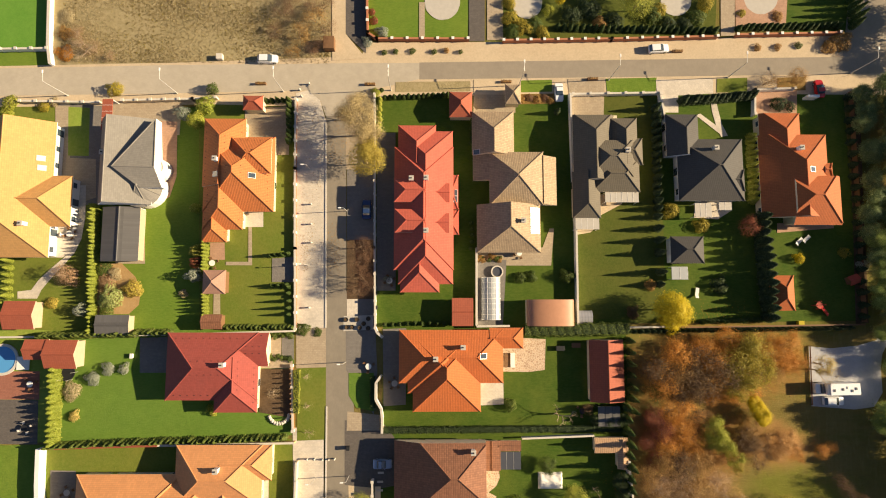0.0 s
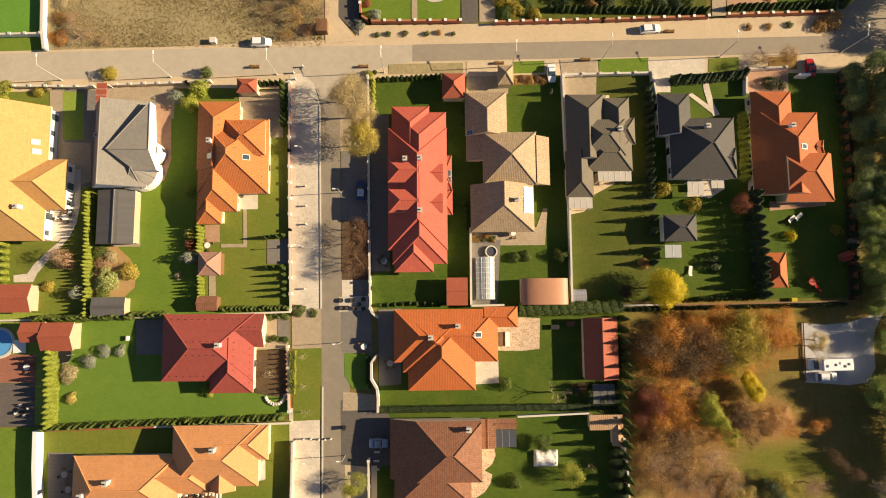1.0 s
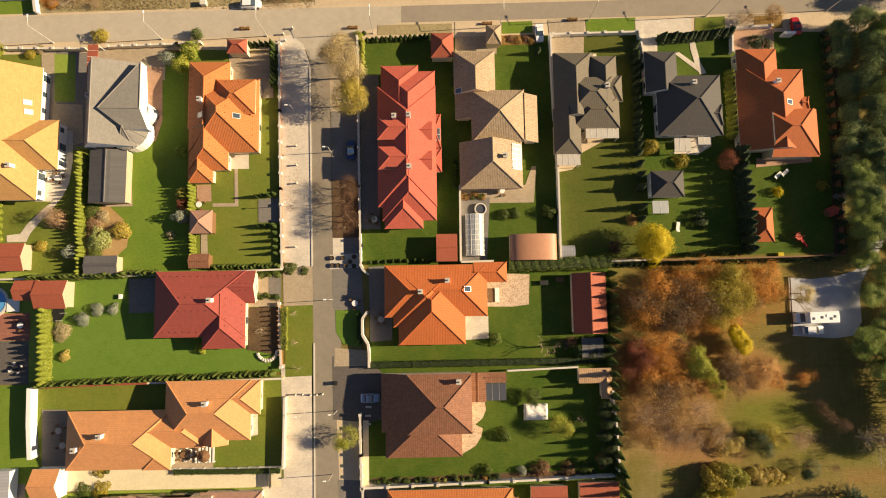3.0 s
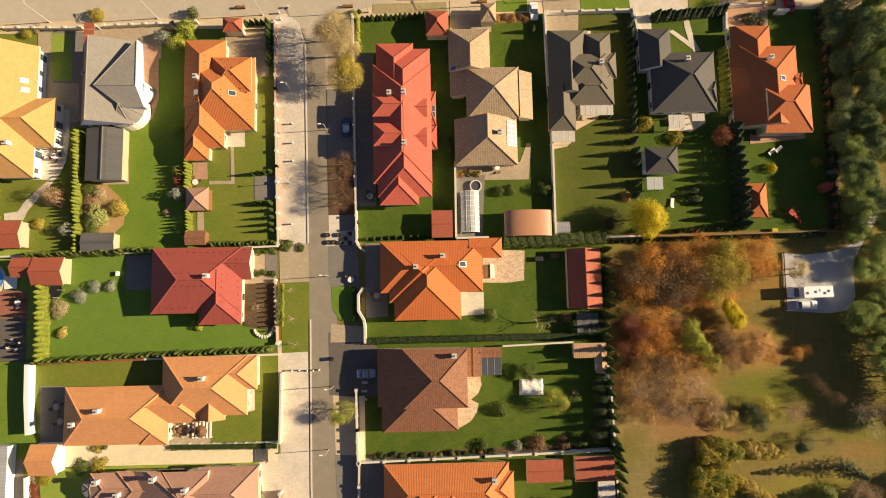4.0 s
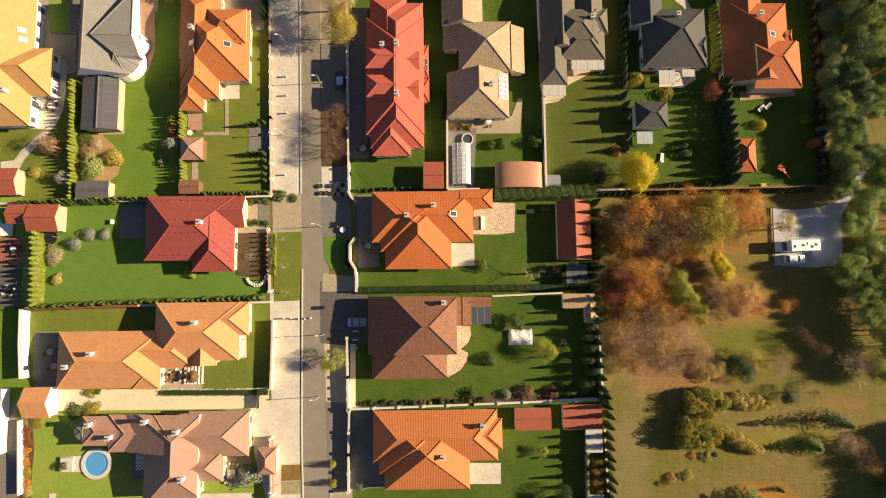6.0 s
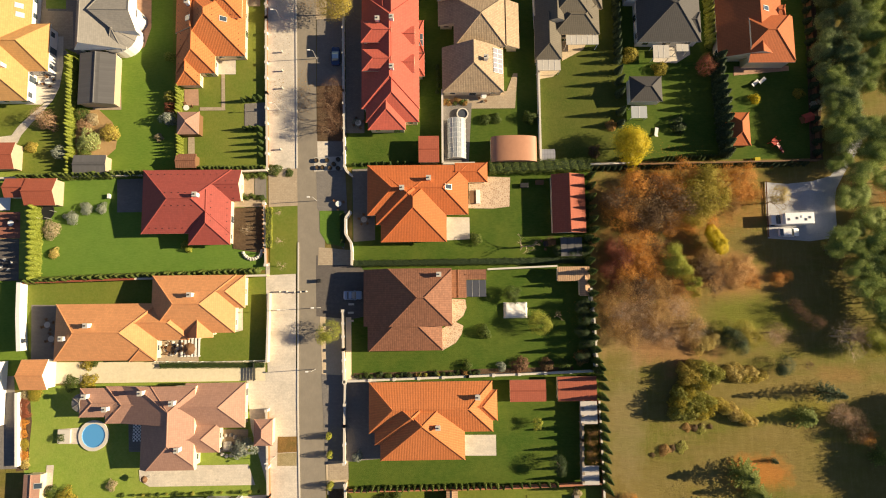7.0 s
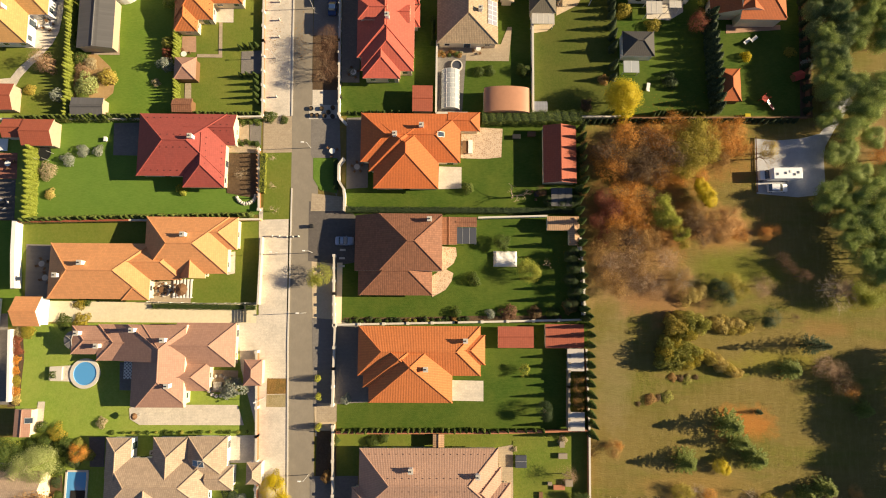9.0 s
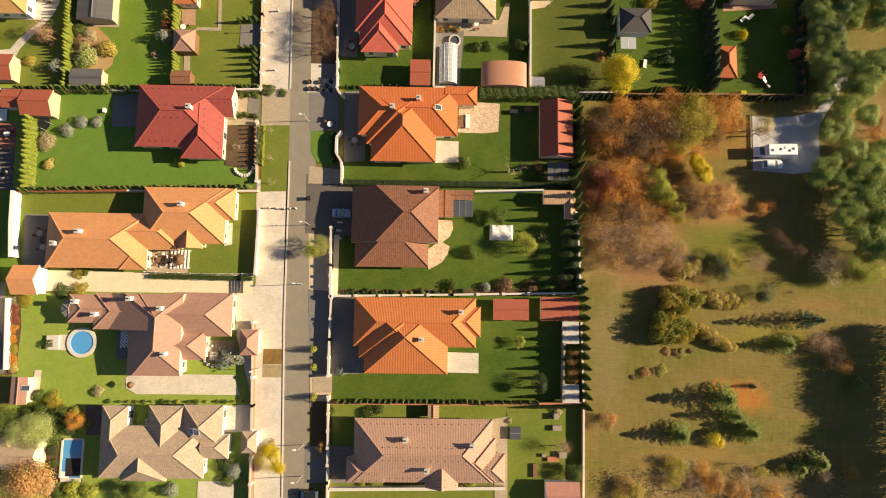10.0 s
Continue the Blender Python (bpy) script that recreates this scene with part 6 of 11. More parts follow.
house('brick-red flat garden shed beside the fence', 'r_brick', 'cream', [
    (30.2, 37.9, -52.6, -47.9, 'x', '', 2.3, 4),
], name='shed', windows=False, category='shed')
house('tan tiled little garden shed', 'r_tan', 'cream', [
    (30.9, 37.4, -29.1, -26.2, 'x', '', 2.2, 20),
    (35.3, 37.4, -32.1, -26.5, 'y', '', 2.2, 20),
], name='shed', windows=False, category='shed')
house('brick-red tiled outbuilding with gabled roof', 'r_brick', 'beige_wall', [
    (-75.4, -69.2, -12.8, -7.3, 'x', '', 2.7, 24),
], name='outbuilding', windows=False, category='outbuilding')
house('brick-red tiled side building', 'r_brick', 'cream', [
    (-79.6, -74.9, -11.1, -7.2, 'x', '', 2.5, 24),
], name='outbuilding', windows=False, category='outbuilding')
house('taupe roofed little garden shed with skylight', 'r_taupe', 'cream', [
    (-72.6, -69.4, -70.0, -64.8, 'y', '', 2.2, 12),
], skylights=[(-69.7, -66.9)], name='shed', windows=False, category='shed')
house('pinkish tiled outbuilding at the garden end', 'r_rose', 'white', [
    (31.0, 37.6, -88.8, -83.4, 'x', '', 2.5, 10),
], name='outbuilding', windows=False, category='outbuilding')
house('wooden box shed behind the wall', 'r_tan', 'wood', [
    (8.1, 10.3, -71.9, -69.3, 'y', '', 1.9, 6),
], name='shed', windows=False, category='shed')
house('beige tiled neighbouring house corner', 'r_beige', 'cream', [
    (-76.2, -66.0, -82.0, -76.6, 'x', '', 2.7, 25),
    (-76.5, -70.1, -78.7, -75.1, 'x', 'b', 2.7, 28),
], name='outbuilding', windows=False, category='outbuilding')
house('grey sheet roof of the neighbouring garage', 'r_metal', 'white', [
    (-82.1, -78.3, -56.1, -43.3, 'y', '', 2.6, 6),
], name='garage', windows=False, category='garage')


# ---- plant kinds ----
KINDS = {
    # kind: leaf, clumps, clump size, bark, limb depth, hollow, spread
    "birch": ("l_birch", 14000, 0.062, "bark_pale", 5, 0.2, 0.55),
    "yellow_dense": ("l_ygold", 15000, 0.08, "bark_pale", 5, 0.35, 0.75),
    "yellow_round": ("l_yellow", 14000, 0.11, "bark", 4, 0.45, 0.8),
    "yellow": ("l_yellow", 12000, 0.083, "bark", 4, 0.3, 0.7),
    "green": ("l_green", 7800, 0.112, "bark", 4, 0.35, 0.75),
    "lit": ("l_lit", 5720, 0.106, "bark", 4, 0.3, 0.7),
    "rust": ("l_rust", 4940, 0.099, "bark", 5, 0.1, 0.8),
    "brown": ("l_brown", 4160, 0.092, "bark", 5, 0.1, 0.8),
    "pine_dark": ("l_pine_dark", 6500, 0.15, "bark", 5, 0.25, 0.8),
    "pale_round": ("l_pale_green", 14000, 0.085, "bark", 5, 0.45, 0.85),
    "pine": ("l_pine", 9360, 0.132, "bark", 5, 0.25, 0.7),
    "gold": ("l_gold", 4680, 0.092, "bark_pale", 4, 0.2, 0.8),
    "red": ("l_red", 6760, 0.079, "bark", 5, 0.1, 0.8),
    "twiggy": ("l_twig", 6240, 0.043, "bark", 6, 0.1, 0.85),
    "bare": ("", 0, 0.0, "bark_pale", 5, 0.0, 0.6),
    "bare_pale": ("l_straw", 676, 0.066, "bark_pale", 6, 0.1, 0.85),
    "bare_brown": ("l_brown", 2600, 0.073, "bark", 6, 0.1, 0.85),
    "twig_pink": ("l_pink", 3900, 0.053, "bark_pale", 6, 0.1, 0.85),
    "rust_pale": ("l_peach", 7800, 0.106, "bark", 5, 0.2, 0.8),
    "brown_thin": ("l_brown", 2600, 0.079, "bark", 6, 0.1, 0.85),
    "fuzz_brown": ("l_brown", 3536, 0.095, "bark", 6, 0.1, 0.95),
    "fuzz_rust": ("l_rust", 3536, 0.095, "bark", 6, 0.1, 0.95),
    "fuzz_pink": ("l_pink", 2856, 0.081, "bark_pale", 6, 0.1, 0.95),
    "fuzz_dark": ("l_dusk", 3128, 0.095, "bark", 6, 0.1, 0.9),
    "fuzz_olive": ("l_moss", 4080, 0.101, "bark", 5, 0.15, 0.9),
    "fuzz_peach": ("l_peach", 3536, 0.095, "bark", 5, 0.15, 0.9),
    "lit_round": ("l_lit", 6240, 0.099, "bark", 4, 0.6, 0.9),
    "gold_round": ("l_gold", 5720, 0.092, "bark", 4, 0.6, 0.9),
    "dark_round": ("l_dark", 6240, 0.099, "bark", 4, 0.5, 0.9),
}
GROWN = {}


def tree(at, label, kind, h, r):
    """A tree of that kind, height and crown radius, out of three grown shapes of its kind."""
    key = (kind, rnd.randrange(3))
    leaf, n, size, bark, depth, hollow, spread = KINDS[kind]
    if key not in GROWN:
        GROWN[key] = tree_meshes(key[1] * 13 + len(kind), 6.0, 3.0, leaf, n, size, bark, depth, 0.8, hollow, spread)
    t = plant("tree", label, "tree", at, *GROWN[key], 1.0, rnd.uniform(0, 360))
    t.scale = (r / 3.0, r / 3.0, h / 6.0)
    return t


def conifer(at, label, leaf, h, r):
    """A broad conifer with whorled, drooping boughs."""
    key = ("conifer", leaf, rnd.randrange(3))
    if key not in GROWN:
        rng = random.Random(key[2] * 5 + len(leaf))
        bm = bmesh.new()
        pts = []
        for k in range(16):
            f = k / 16
            rr = 2.5 * (1 - f) ** 0.8
            m = max(4, int(11 * (1 - f)))
            for i in range(m):
                a = 2 * math.pi * (i + rng.random() * 0.6) / m
                reach = rr * rng.uniform(0.75, 1.1)
                for j in range(30):
                    d = reach * (0.15 + 0.85 * (j + rng.random()) / 30)
                    side = rng.uniform(-0.32, 0.32) * (1.1 - 0.6 * d / reach)
                    z = 0.7 + f * 7.0 + 0.35 - 0.16 * d + rng.uniform(-0.12, 0.12)
                    pts.append(((d * math.cos(a) - side * math.sin(a), d * math.sin(a) + side * math.cos(a), z), (math.cos(a) * 0.3, math.sin(a) * 0.3, 1)))
        leaf_cloud(bm, rng, pts, 0.15)
        bm2 = bmesh.new()
        tube(bm2, (0, 0, 0), (0, 0, 7.6), 0.17, 0.03, 7)
        GROWN[key] = (mesh_of(bm2, "trunk", "bark"), mesh_of(bm, "crown", leaf))
    t = plant("conifer", label, "conifer", at, *GROWN[key], 1.0, rnd.uniform(0, 360))
    t.scale = (r / 2.5, r / 2.5, h / 8.0)
    return t


def bush(at, label, leaf, r, h):
    key = ("bush", leaf, rnd.randrange(3))
    if key not in GROWN:
        GROWN[key] = (stem_mesh(0.4, 0.05), mesh_of(bush_mesh(key[2] * 3 + len(leaf), 1.0, 1.0, 1200, 0.085), "crown", leaf))
    t = plant("bush", label, "bush", at, *GROWN[key], 1.0, rnd.uniform(0, 360))
    t.scale = (r, r, h)
    return t



def scatter(at, label, leaf, rx, ry, n, size, name="fallen_leaves", lift=0.05):
    """Leaves or grass blades strewn over the ground, thinning out from the middle."""
    rng = random.Random(len(label) + n + int(at[0] * 7))
    lumps = [(rng.gauss(0, 0.4) * rx, rng.gauss(0, 0.4) * ry) for _ in range(14)]
    vs, fs = [], []
    for _ in range(n):
        lx, ly = rng.choice(lumps)
        p = Vector((at[0] + lx + rng.gauss(0, 0.26) * rx, at[1] + ly + rng.gauss(0, 0.26) * ry, rng.uniform(0.03, 0.03 + lift)))
        k = size * rng.uniform(0.5, 1.3)
        a = rng.uniform(0, 6.28)
        u = Vector((math.cos(a), math.sin(a), rng.uniform(-0.12, 0.12))) * k
        v = Vector((-math.sin(a), math.cos(a), rng.uniform(-0.12, 0.12))) * k * 0.55
        i = len(vs)
        vs += [p - u, p + v, p + u * 0.9, p - v]
        fs.append((i, i + 1, i + 2, i + 3))
    me = bpy.data.meshes.new(name)
    me.from_pydata([tuple(v) for v in vs], [], fs)
    me.materials.append(M[leaf])
    return tagged(new(name, me), label, "fallen leaves" if name == "fallen_leaves" else "grass", kind="stuff")


def tufts(label, rect, leaf, n, size, tall, seed=1):
    """Tussocks of rough grass, each a few upright blades, spread unevenly over a rectangle x0, x1, y0, y1."""
    rng = random.Random(seed)
    x0, x1, y0, y1 = rect
    vs, fs = [], []
    while len(fs) < n:
        x, y = rng.uniform(x0, x1), rng.uniform(y0, y1)
        if math.sin(x * 0.31 + seed) + math.sin(y * 0.43 + x * 0.12) + rng.uniform(-1.6, 1.6) < 0:
            continue
        for _ in range(3):
            a = rng.uniform(0, 6.28)
            k, h = size * rng.uniform(0.5, 1.3), tall * rng.uniform(0.4, 1.3)
            px, py = x + rng.gauss(0, size), y + rng.gauss(0, size)
            ux, uy = math.cos(a) * k, math.sin(a) * k
            lx, ly = rng.gauss(0, 0.5) * h, rng.gauss(0, 0.5) * h
            i = len(vs)
            vs += [(px - ux, py - uy, 0.01), (px + ux, py + uy, 0.01), (px + ux * 0.5 + lx, py + uy * 0.5 + ly, h), (px - ux * 0.5 + lx, py - uy * 0.5 + ly, h)]
            fs.append((i, i + 1, i + 2, i + 3))
    me = bpy.data.meshes.new("grass_tufts")
    me.from_pydata(vs, [], fs)
    me.materials.append(M[leaf])
    return tagged(new("grass_tufts", me), label, "grass", kind="stuff")


# ---- evergreen rows and hedges ----
thuja_row('l_lime', (-68.4, 19.2), (-67.9, 3.9), 22, 3.3, 0.72, 'lime-green columnar evergreen in a garden row', 'evergreens beside the annex')
thuja_row('l_lime', (-68.1, 3.2), (-67.8, -6.2), 13, 2.7, 0.68, 'lime-green columnar evergreen in a garden row', 'evergreens beside the shed')
thuja_row('l_lime', (-85.0, 8.2), (-84.6, -2.8), 9, 3, 0.7, 'lime-green columnar evergreen in a garden row', 'evergreens on the western lawn')
thuja_row('l_lime', (-46.2, 11.9), (-46.1, 6.6), 9, 3.0, 0.62, 'lime-green columnar evergreen in a garden row', 'evergreens by the gazebo')
thuja_row('l_lime', (-45.9, 1.6), (-45.7, -2.6), 7, 2.8, 0.6, 'lime-green columnar evergreen in a garden row', 'evergreens by the gazebo')
thuja_row('l_thuja', (-30.3, 41.4), (-30.1, 32.9), 9, 3.2, 0.6, 'dark green columnar evergreen in a row', 'evergreens by the orange house')
thuja_row('l_thuja', (-35.8, 41.3), (-30.5, 41.6), 6, 2.6, 0.6, 'dark green columnar evergreen in a row', 'evergreens by the orange house')
thuja_row('l_thuja', (-29.2, 3.1), (-29.0, -2.4), 5, 3.2, 0.5, 'columnar green evergreen casting a long shadow', 'evergreens by the pavement')
thuja_row('l_thuja', (-33.0, 9.4), (-29.6, 9.7), 4, 2.6, 0.5, 'columnar green evergreen casting a long shadow', 'evergreens across the lawn')
thuja_row('l_thuja', (-32.6, 3.4), (-29.9, 3.6), 3, 2.4, 0.5, 'columnar green evergreen casting a long shadow', 'evergreens across the lawn')
thuja_hedge('l_hedge', (-77.6, -6.6), (-52.6, -6.0), 30, 2.9, 0.85, 'small clipped evergreen in a boundary row')
thuja_hedge('l_hedge', (-41.8, -5.0), (-28.3, -5.0), 18, 1.7, 0.7, 'small clipped evergreen in a boundary row')
thuja_row('l_lime', (-74.0, -13.0), (-73.6, -27.3), 15, 3.6, 1.05, 'tall lime-green columnar evergreen', 'tall evergreens west of the lawn')
thuja_hedge('l_hedge', (-74.5, -27.7), (-47.4, -26.7), 27, 2.8, 0.8, 'small pointed evergreen in a boundary row')
thuja_hedge('l_hedge', (-46.5, -26.8), (-29.4, -26.3), 18, 2.8, 0.8, 'small pointed evergreen in a boundary row')
thuja_hedge('l_thuja', (-10.5, 42.4), (2.5, 43.0), 14, 2, 0.62, 'dense dark evergreen in a front hedge')
thuja_row('l_lit', (-11.4, 41.9), (-11.6, 34.4), 8, 2.6, 0.55, 'lime-green columnar evergreen in a garden row', 'evergreens beside the birch')
thuja_row('l_thuja', (-10.0, -4.4), (3.4, -4.2), 10, 1.7, 0.55, 'small dark evergreen in a row', 'evergreens behind the coral-red house')
thuja_row('l_thuja', (7.5, 36.9), (7.4, 32.7), 5, 2.2, 0.5, 'dark green columnar evergreen in a row', 'evergreens by the sand-brown house')
thuja_row('l_thuja', (7.4, 16.1), (7.3, 10.9), 5, 2.4, 0.5, 'dark green columnar evergreen in a row', 'evergreens by the sand-brown house')
thuja_row('l_thuja', (-11.2, 44.1), (-15.5, 44.1), 1, 1.5, 0.5, 'dark green columnar evergreen in a row', 'evergreens by the lane')
thuja_row('l_dark', (45.8, 40.2), (45.4, 17.4), 15, 3.7, 0.9, 'tall dark conifer in a boundary row', 'tall conifers between the gardens')
for y, h in ((15.0, 4.4), (12.6, 5.0), (10.0, 4.6), (6.0, 5.2), (3.6, 4.0)):
    thuja('l_dark', 45.4, y, h, 0.95, 'dark conifer standing alone beside the lawn', 'conifers beside the olive lawn')
thuja_row('l_lit', (65.5, 34.3), (65.3, 20.9), 12, 3.2, 1.0, 'yellow-green evergreen beside the rust-orange house', 'evergreens by the rust-orange house')
thuja_row('l_dark', (66.2, 17.4), (67.0, -2.9), 13, 5.2, 1.5, 'tall dark conifer in a boundary row', 'tall conifers between the gardens')
thuja_hedge('l_dark', (51.7, 41.8), (66.1, 43.1), 14, 3.6, 1.1, 'dark green columnar evergreen in a row')
thuja_row('l_thuja', (53.8, -4.0), (65.3, -3.5), 13, 2.2, 0.6, 'dark evergreen in a boundary row', 'evergreens behind the slate-roofed house')
thuja_hedge('l_dark', (38.7, -5.8), (83.7, -5.2), 38, 2.4, 0.6, 'dark evergreen along the park')
thuja_row('l_thuja', (38.3, -7.6), (38.4, -21.0), 7, 5.6, 0.85, 'dark spindle-shaped evergreen by the red shed', 'evergreens by the park')
thuja_row('l_thuja', (37.4, -20.6), (38.0, -46.9), 13, 6, 0.95, 'dark spindle-shaped evergreen by the park wall', 'evergreens by the park')
thuja_row('l_thuja', (39.0, -46.2), (39.1, -69.2), 13, 6, 0.9, 'dark spindle-shaped evergreen by the park wall', 'evergreens by the park')
thuja_row('l_hedge', (-9.5, -69.0), (18.0, -68.8), 25, 3.0, 0.5, 'slender green evergreen in a boundary row', 'slender evergreens')
thuja_row('l_thuja', (19.1, -69.0), (29.8, -68.8), 7, 2.6, 0.45, 'slender green evergreen in a boundary row', 'slender evergreens')
thuja_row('l_dark', (25.4, 39.4), (25.3, 34.6), 1, 3, 0.7, 'dark green columnar evergreen in a row', 'conifers by the sand-brown house')
thuja_hedge('l_dark', (86.7, 42.8), (86.7, -2.9), 20, 2.6, 0.9, "dark conifer along the garden's edge")
thuja_hedge('l_thuja', (25.7, 57.8), (59.2, 57.3), 26, 2.4, 0.8, 'dense dark evergreen along the street wall')
thuja_hedge('l_thuja', (64.5, 58.0), (85.9, 58.7), 18, 2.4, 0.8, 'dense dark evergreen along the street wall')
thuja_row('l_thuja', (89.1, 68.7), (88.8, 58.5), 8, 5, 1, 'tall evergreen at the street corner', 'corner hedge')
hedge('clipped dark green hedge between two gardens', (-10.2, -25.0), (37.7, -24.8), 1.2, 1.2, 'l_dark')
hedge('tall leafy green hedge behind the gardens', (17.7, -5.6), (38.5, -5.3), 2.4, 2.6, 'l_hedge')
hedge('low green hedge along the driveway', (-48.4, -44.8), (-27.7, -45.0), 1, 0.8, 'l_green')
hedge('low green hedge by the lane', (-27.3, -13.3), (-27.2, -21.7), 1.1, 1.3, 'l_lit')
hedge('clipped hedge by the small lawn', (-12.4, -14.6), (-12.3, -20.8), 0.9, 1.2, 'l_thuja')

# ---- trees ----
tree((-14.4, 34.4), 'tall birch with thin pale golden leaves', 'birch', 10, 4.2)
tree((-15.4, 37.8), 'tall birch with thin pale golden leaves', 'birch', 9.5, 4.2)
tree((-14.0, 28.4), 'birch with yellow autumn leaves', 'yellow_dense', 8.5, 4.0)
tree((46.3, -1.4), 'round tree with bright yellow autumn leaves', 'yellow_round', 7.0, 4.0)
tree((-14.5, -38.3), 'round yellow-green tree beside the lane', 'lit_round', 4.6, 2.6)
tree((-66.9, -74.9), 'large light green garden tree', 'pale_round', 5.6, 4.0)
tree((-73.6, -73.0), 'dark green garden tree', 'green', 6.0, 3.6)
tree((-67.2, -84.7), 'big tree with pale orange autumn leaves', 'rust_pale', 6.5, 5.8)
tree((-60.1, -73.0), 'small tree with rusty leaves', 'rust', 3.5, 2.0)
tree((-22.7, -79.6), 'round bush-like tree with yellow leaves', 'yellow', 3.6, 3.0)
tree((24.1, -22.0), 'young bare tree on the lawn', 'bare', 4.0, 3.6)
tree((30.9, -36.1), 'bare garden tree beside the lawn', 'bare', 4.0, 1.8)
tree((62.9, 15.0), 'small round tree with dull red leaves', 'red', 5.0, 2.2)
tree((-73.0, 5.2), 'round bare pinkish shrub tree', 'twig_pink', 4.2, 2.9)
bush((-73.2, 5.2), 'round bare pinkish shrub', 'l_pink', 2.0, 2.2)
tree((-72.2, 51.7), 'pale bare shrub by the field', 'bare_pale', 3.5, 3.0)
tree((69.3, 45.8), 'bare brown tree by the street', 'bare_brown', 4.0, 2.4)
tree((75.4, 46.5), 'brown leafed tree by the street', 'brown', 4.0, 2.6)
tree((41.9, 61.9), 'green tree before the northern house', 'lit', 6.0, 3.8)
tree((26.2, 63.6), 'yellow bush before the northern house', 'yellow', 2.5, 1.2)
tree((27.0, -37.5), 'green garden tree with light leaves', 'lit', 4.0, 2.7)
tree((21.5, -31.4), 'green shrub tree on the lawn', 'green', 2.8, 1.9)
tree((26.2, -56.9), 'small green tree by the sheds', 'lit', 2.2, 1.2)
tree((-47.4, -85.8), "green tree at the villa's end", 'green', 3.5, 2.6)
tree((33.7, -77.1), 'bare pinkish tree in the yard', 'twig_pink', 3.6, 2.5)
tree((36.5, -82.2), 'dark bush tree beside the lawn', 'green', 3.0, 2.0)
tree((-25.1, -14.2), 'young bare tree tied to a stake on the verge', 'bare_pale', 2.4, 1.2)
tree((-24.7, -20.3), 'young bare tree tied to a stake on the verge', 'bare_pale', 2.4, 1.2)
tree((-24.4, -25.4), 'young bare tree tied to a stake on the verge', 'bare_pale', 2.4, 1.2)
scatter((-26.1, 35.6), 'fallen leaves strewn over the pavement', 'l_brown', 2.6, 6, 700, 0.09)
scatter((-25.1, 12.0), 'fallen leaves strewn over the pavement', 'l_brown', 2.6, 8, 900, 0.09)
scatter((-20.7, 10.8), 'fallen leaves strewn over the pavement', 'l_brown', 2.4, 6, 500, 0.09)
scatter((-25.4, 23.7), 'fallen leaves strewn over the pavement', 'l_brown', 2.6, 5, 350, 0.09)
scatter((-20.0, 33.2), 'fallen leaves strewn over the pavement', 'l_brown', 2.2, 5, 350, 0.09)

# thickets at the field's edge and the northern gardens
tree((-25.2, 58.9), 'brown twiggy thicket at the field edge', 'brown_thin', 3.4, 3.2)
tree((-28.5, 55.4), 'brown twiggy thicket at the field edge', 'brown_thin', 3.0, 3.0)
tree((-31.8, 60.1), 'brown twiggy thicket at the field edge', 'twiggy', 3.0, 3.0)
tree((-27.1, 62.4), 'brown twiggy thicket at the field edge', 'twiggy', 3.4, 3.2)
tree((-23.3, 53.9), 'brown twiggy thicket at the field edge', 'twiggy', 2.6, 2.2)
tree((-26.0, 52.0), 'brown twiggy thicket at the field edge', 'twiggy', 2.4, 2.2)
tree((-29.8, 51.6), 'brown twiggy thicket at the field edge', 'brown_thin', 2.0, 2.2)
tree((-23.5, 61.4), 'brown twiggy thicket at the field edge', 'twiggy', 3.2, 2.8)
tree((-30.1, 63.9), 'brown twiggy thicket at the field edge', 'twiggy', 3, 3)
tree((-25.4, 67.1), 'brown twiggy thicket at the field edge', 'twiggy', 3.4, 3.2)
tree((-22.2, 57.0), 'brown twiggy thicket at the field edge', 'twiggy', 2.8, 2.2)
tree((-33.5, 56.3), 'brown twiggy thicket at the field edge', 'twiggy', 2.0, 2.4)
tree((-73.5, 53.6), 'pale bare thicket at the field edge', 'twig_pink', 2.6, 2.6)
tree((-70.8, 51.9), 'pale bare thicket at the field edge', 'twig_pink', 2.2, 2.6)
tree((-68.0, 50.7), 'pale bare thicket at the field edge', 'twig_pink', 1.6, 1.8)
tree((-74.8, 56.0), 'pale bare thicket at the field edge', 'twig_pink', 2.2, 2.2)
tree((-75.9, 51.7), 'pale bare thicket at the field edge', 'twig_pink', 1.6, 1.6)
bush((15.8, 59.8), 'garden shrub beside the northern street', 'l_moss', 1.8, 1.8)
bush((16.1, 56.9), 'garden shrub beside the northern street', 'l_green', 1.8, 1.6)
bush((18.5, 58.0), 'garden shrub beside the northern street', 'l_moss', 2.0, 1.5)
bush((20.9, 58.6), 'garden shrub beside the northern street', 'l_green', 1.8, 1.6)
bush((22.5, 57.0), 'garden shrub beside the northern street', 'l_moss', 1.5, 1.4)
bush((15.6, 63.2), 'garden shrub beside the northern street', 'l_moss', 1.4, 1.6)
bush((23.8, 61.8), 'garden shrub beside the northern street', 'l_lit', 1.2, 1.6)
bush((28.8, 60.6), 'garden shrub beside the northern street', 'l_dark', 2.2, 2.0)
bush((32.5, 61.8), 'garden shrub beside the northern street', 'l_dark', 2.4, 2.2)
bush((34.8, 58.7), 'garden shrub beside the northern street', 'l_brown', 1.6, 1.6)
bush((37.8, 59.4), 'garden shrub beside the northern street', 'l_dark', 2.0, 1.8)
bush((45.8, 60.7), 'garden shrub beside the northern street', 'l_green', 2.0, 2.0)
bush((47.6, 62.0), 'garden shrub beside the northern street', 'l_moss', 1.6, 1.6)
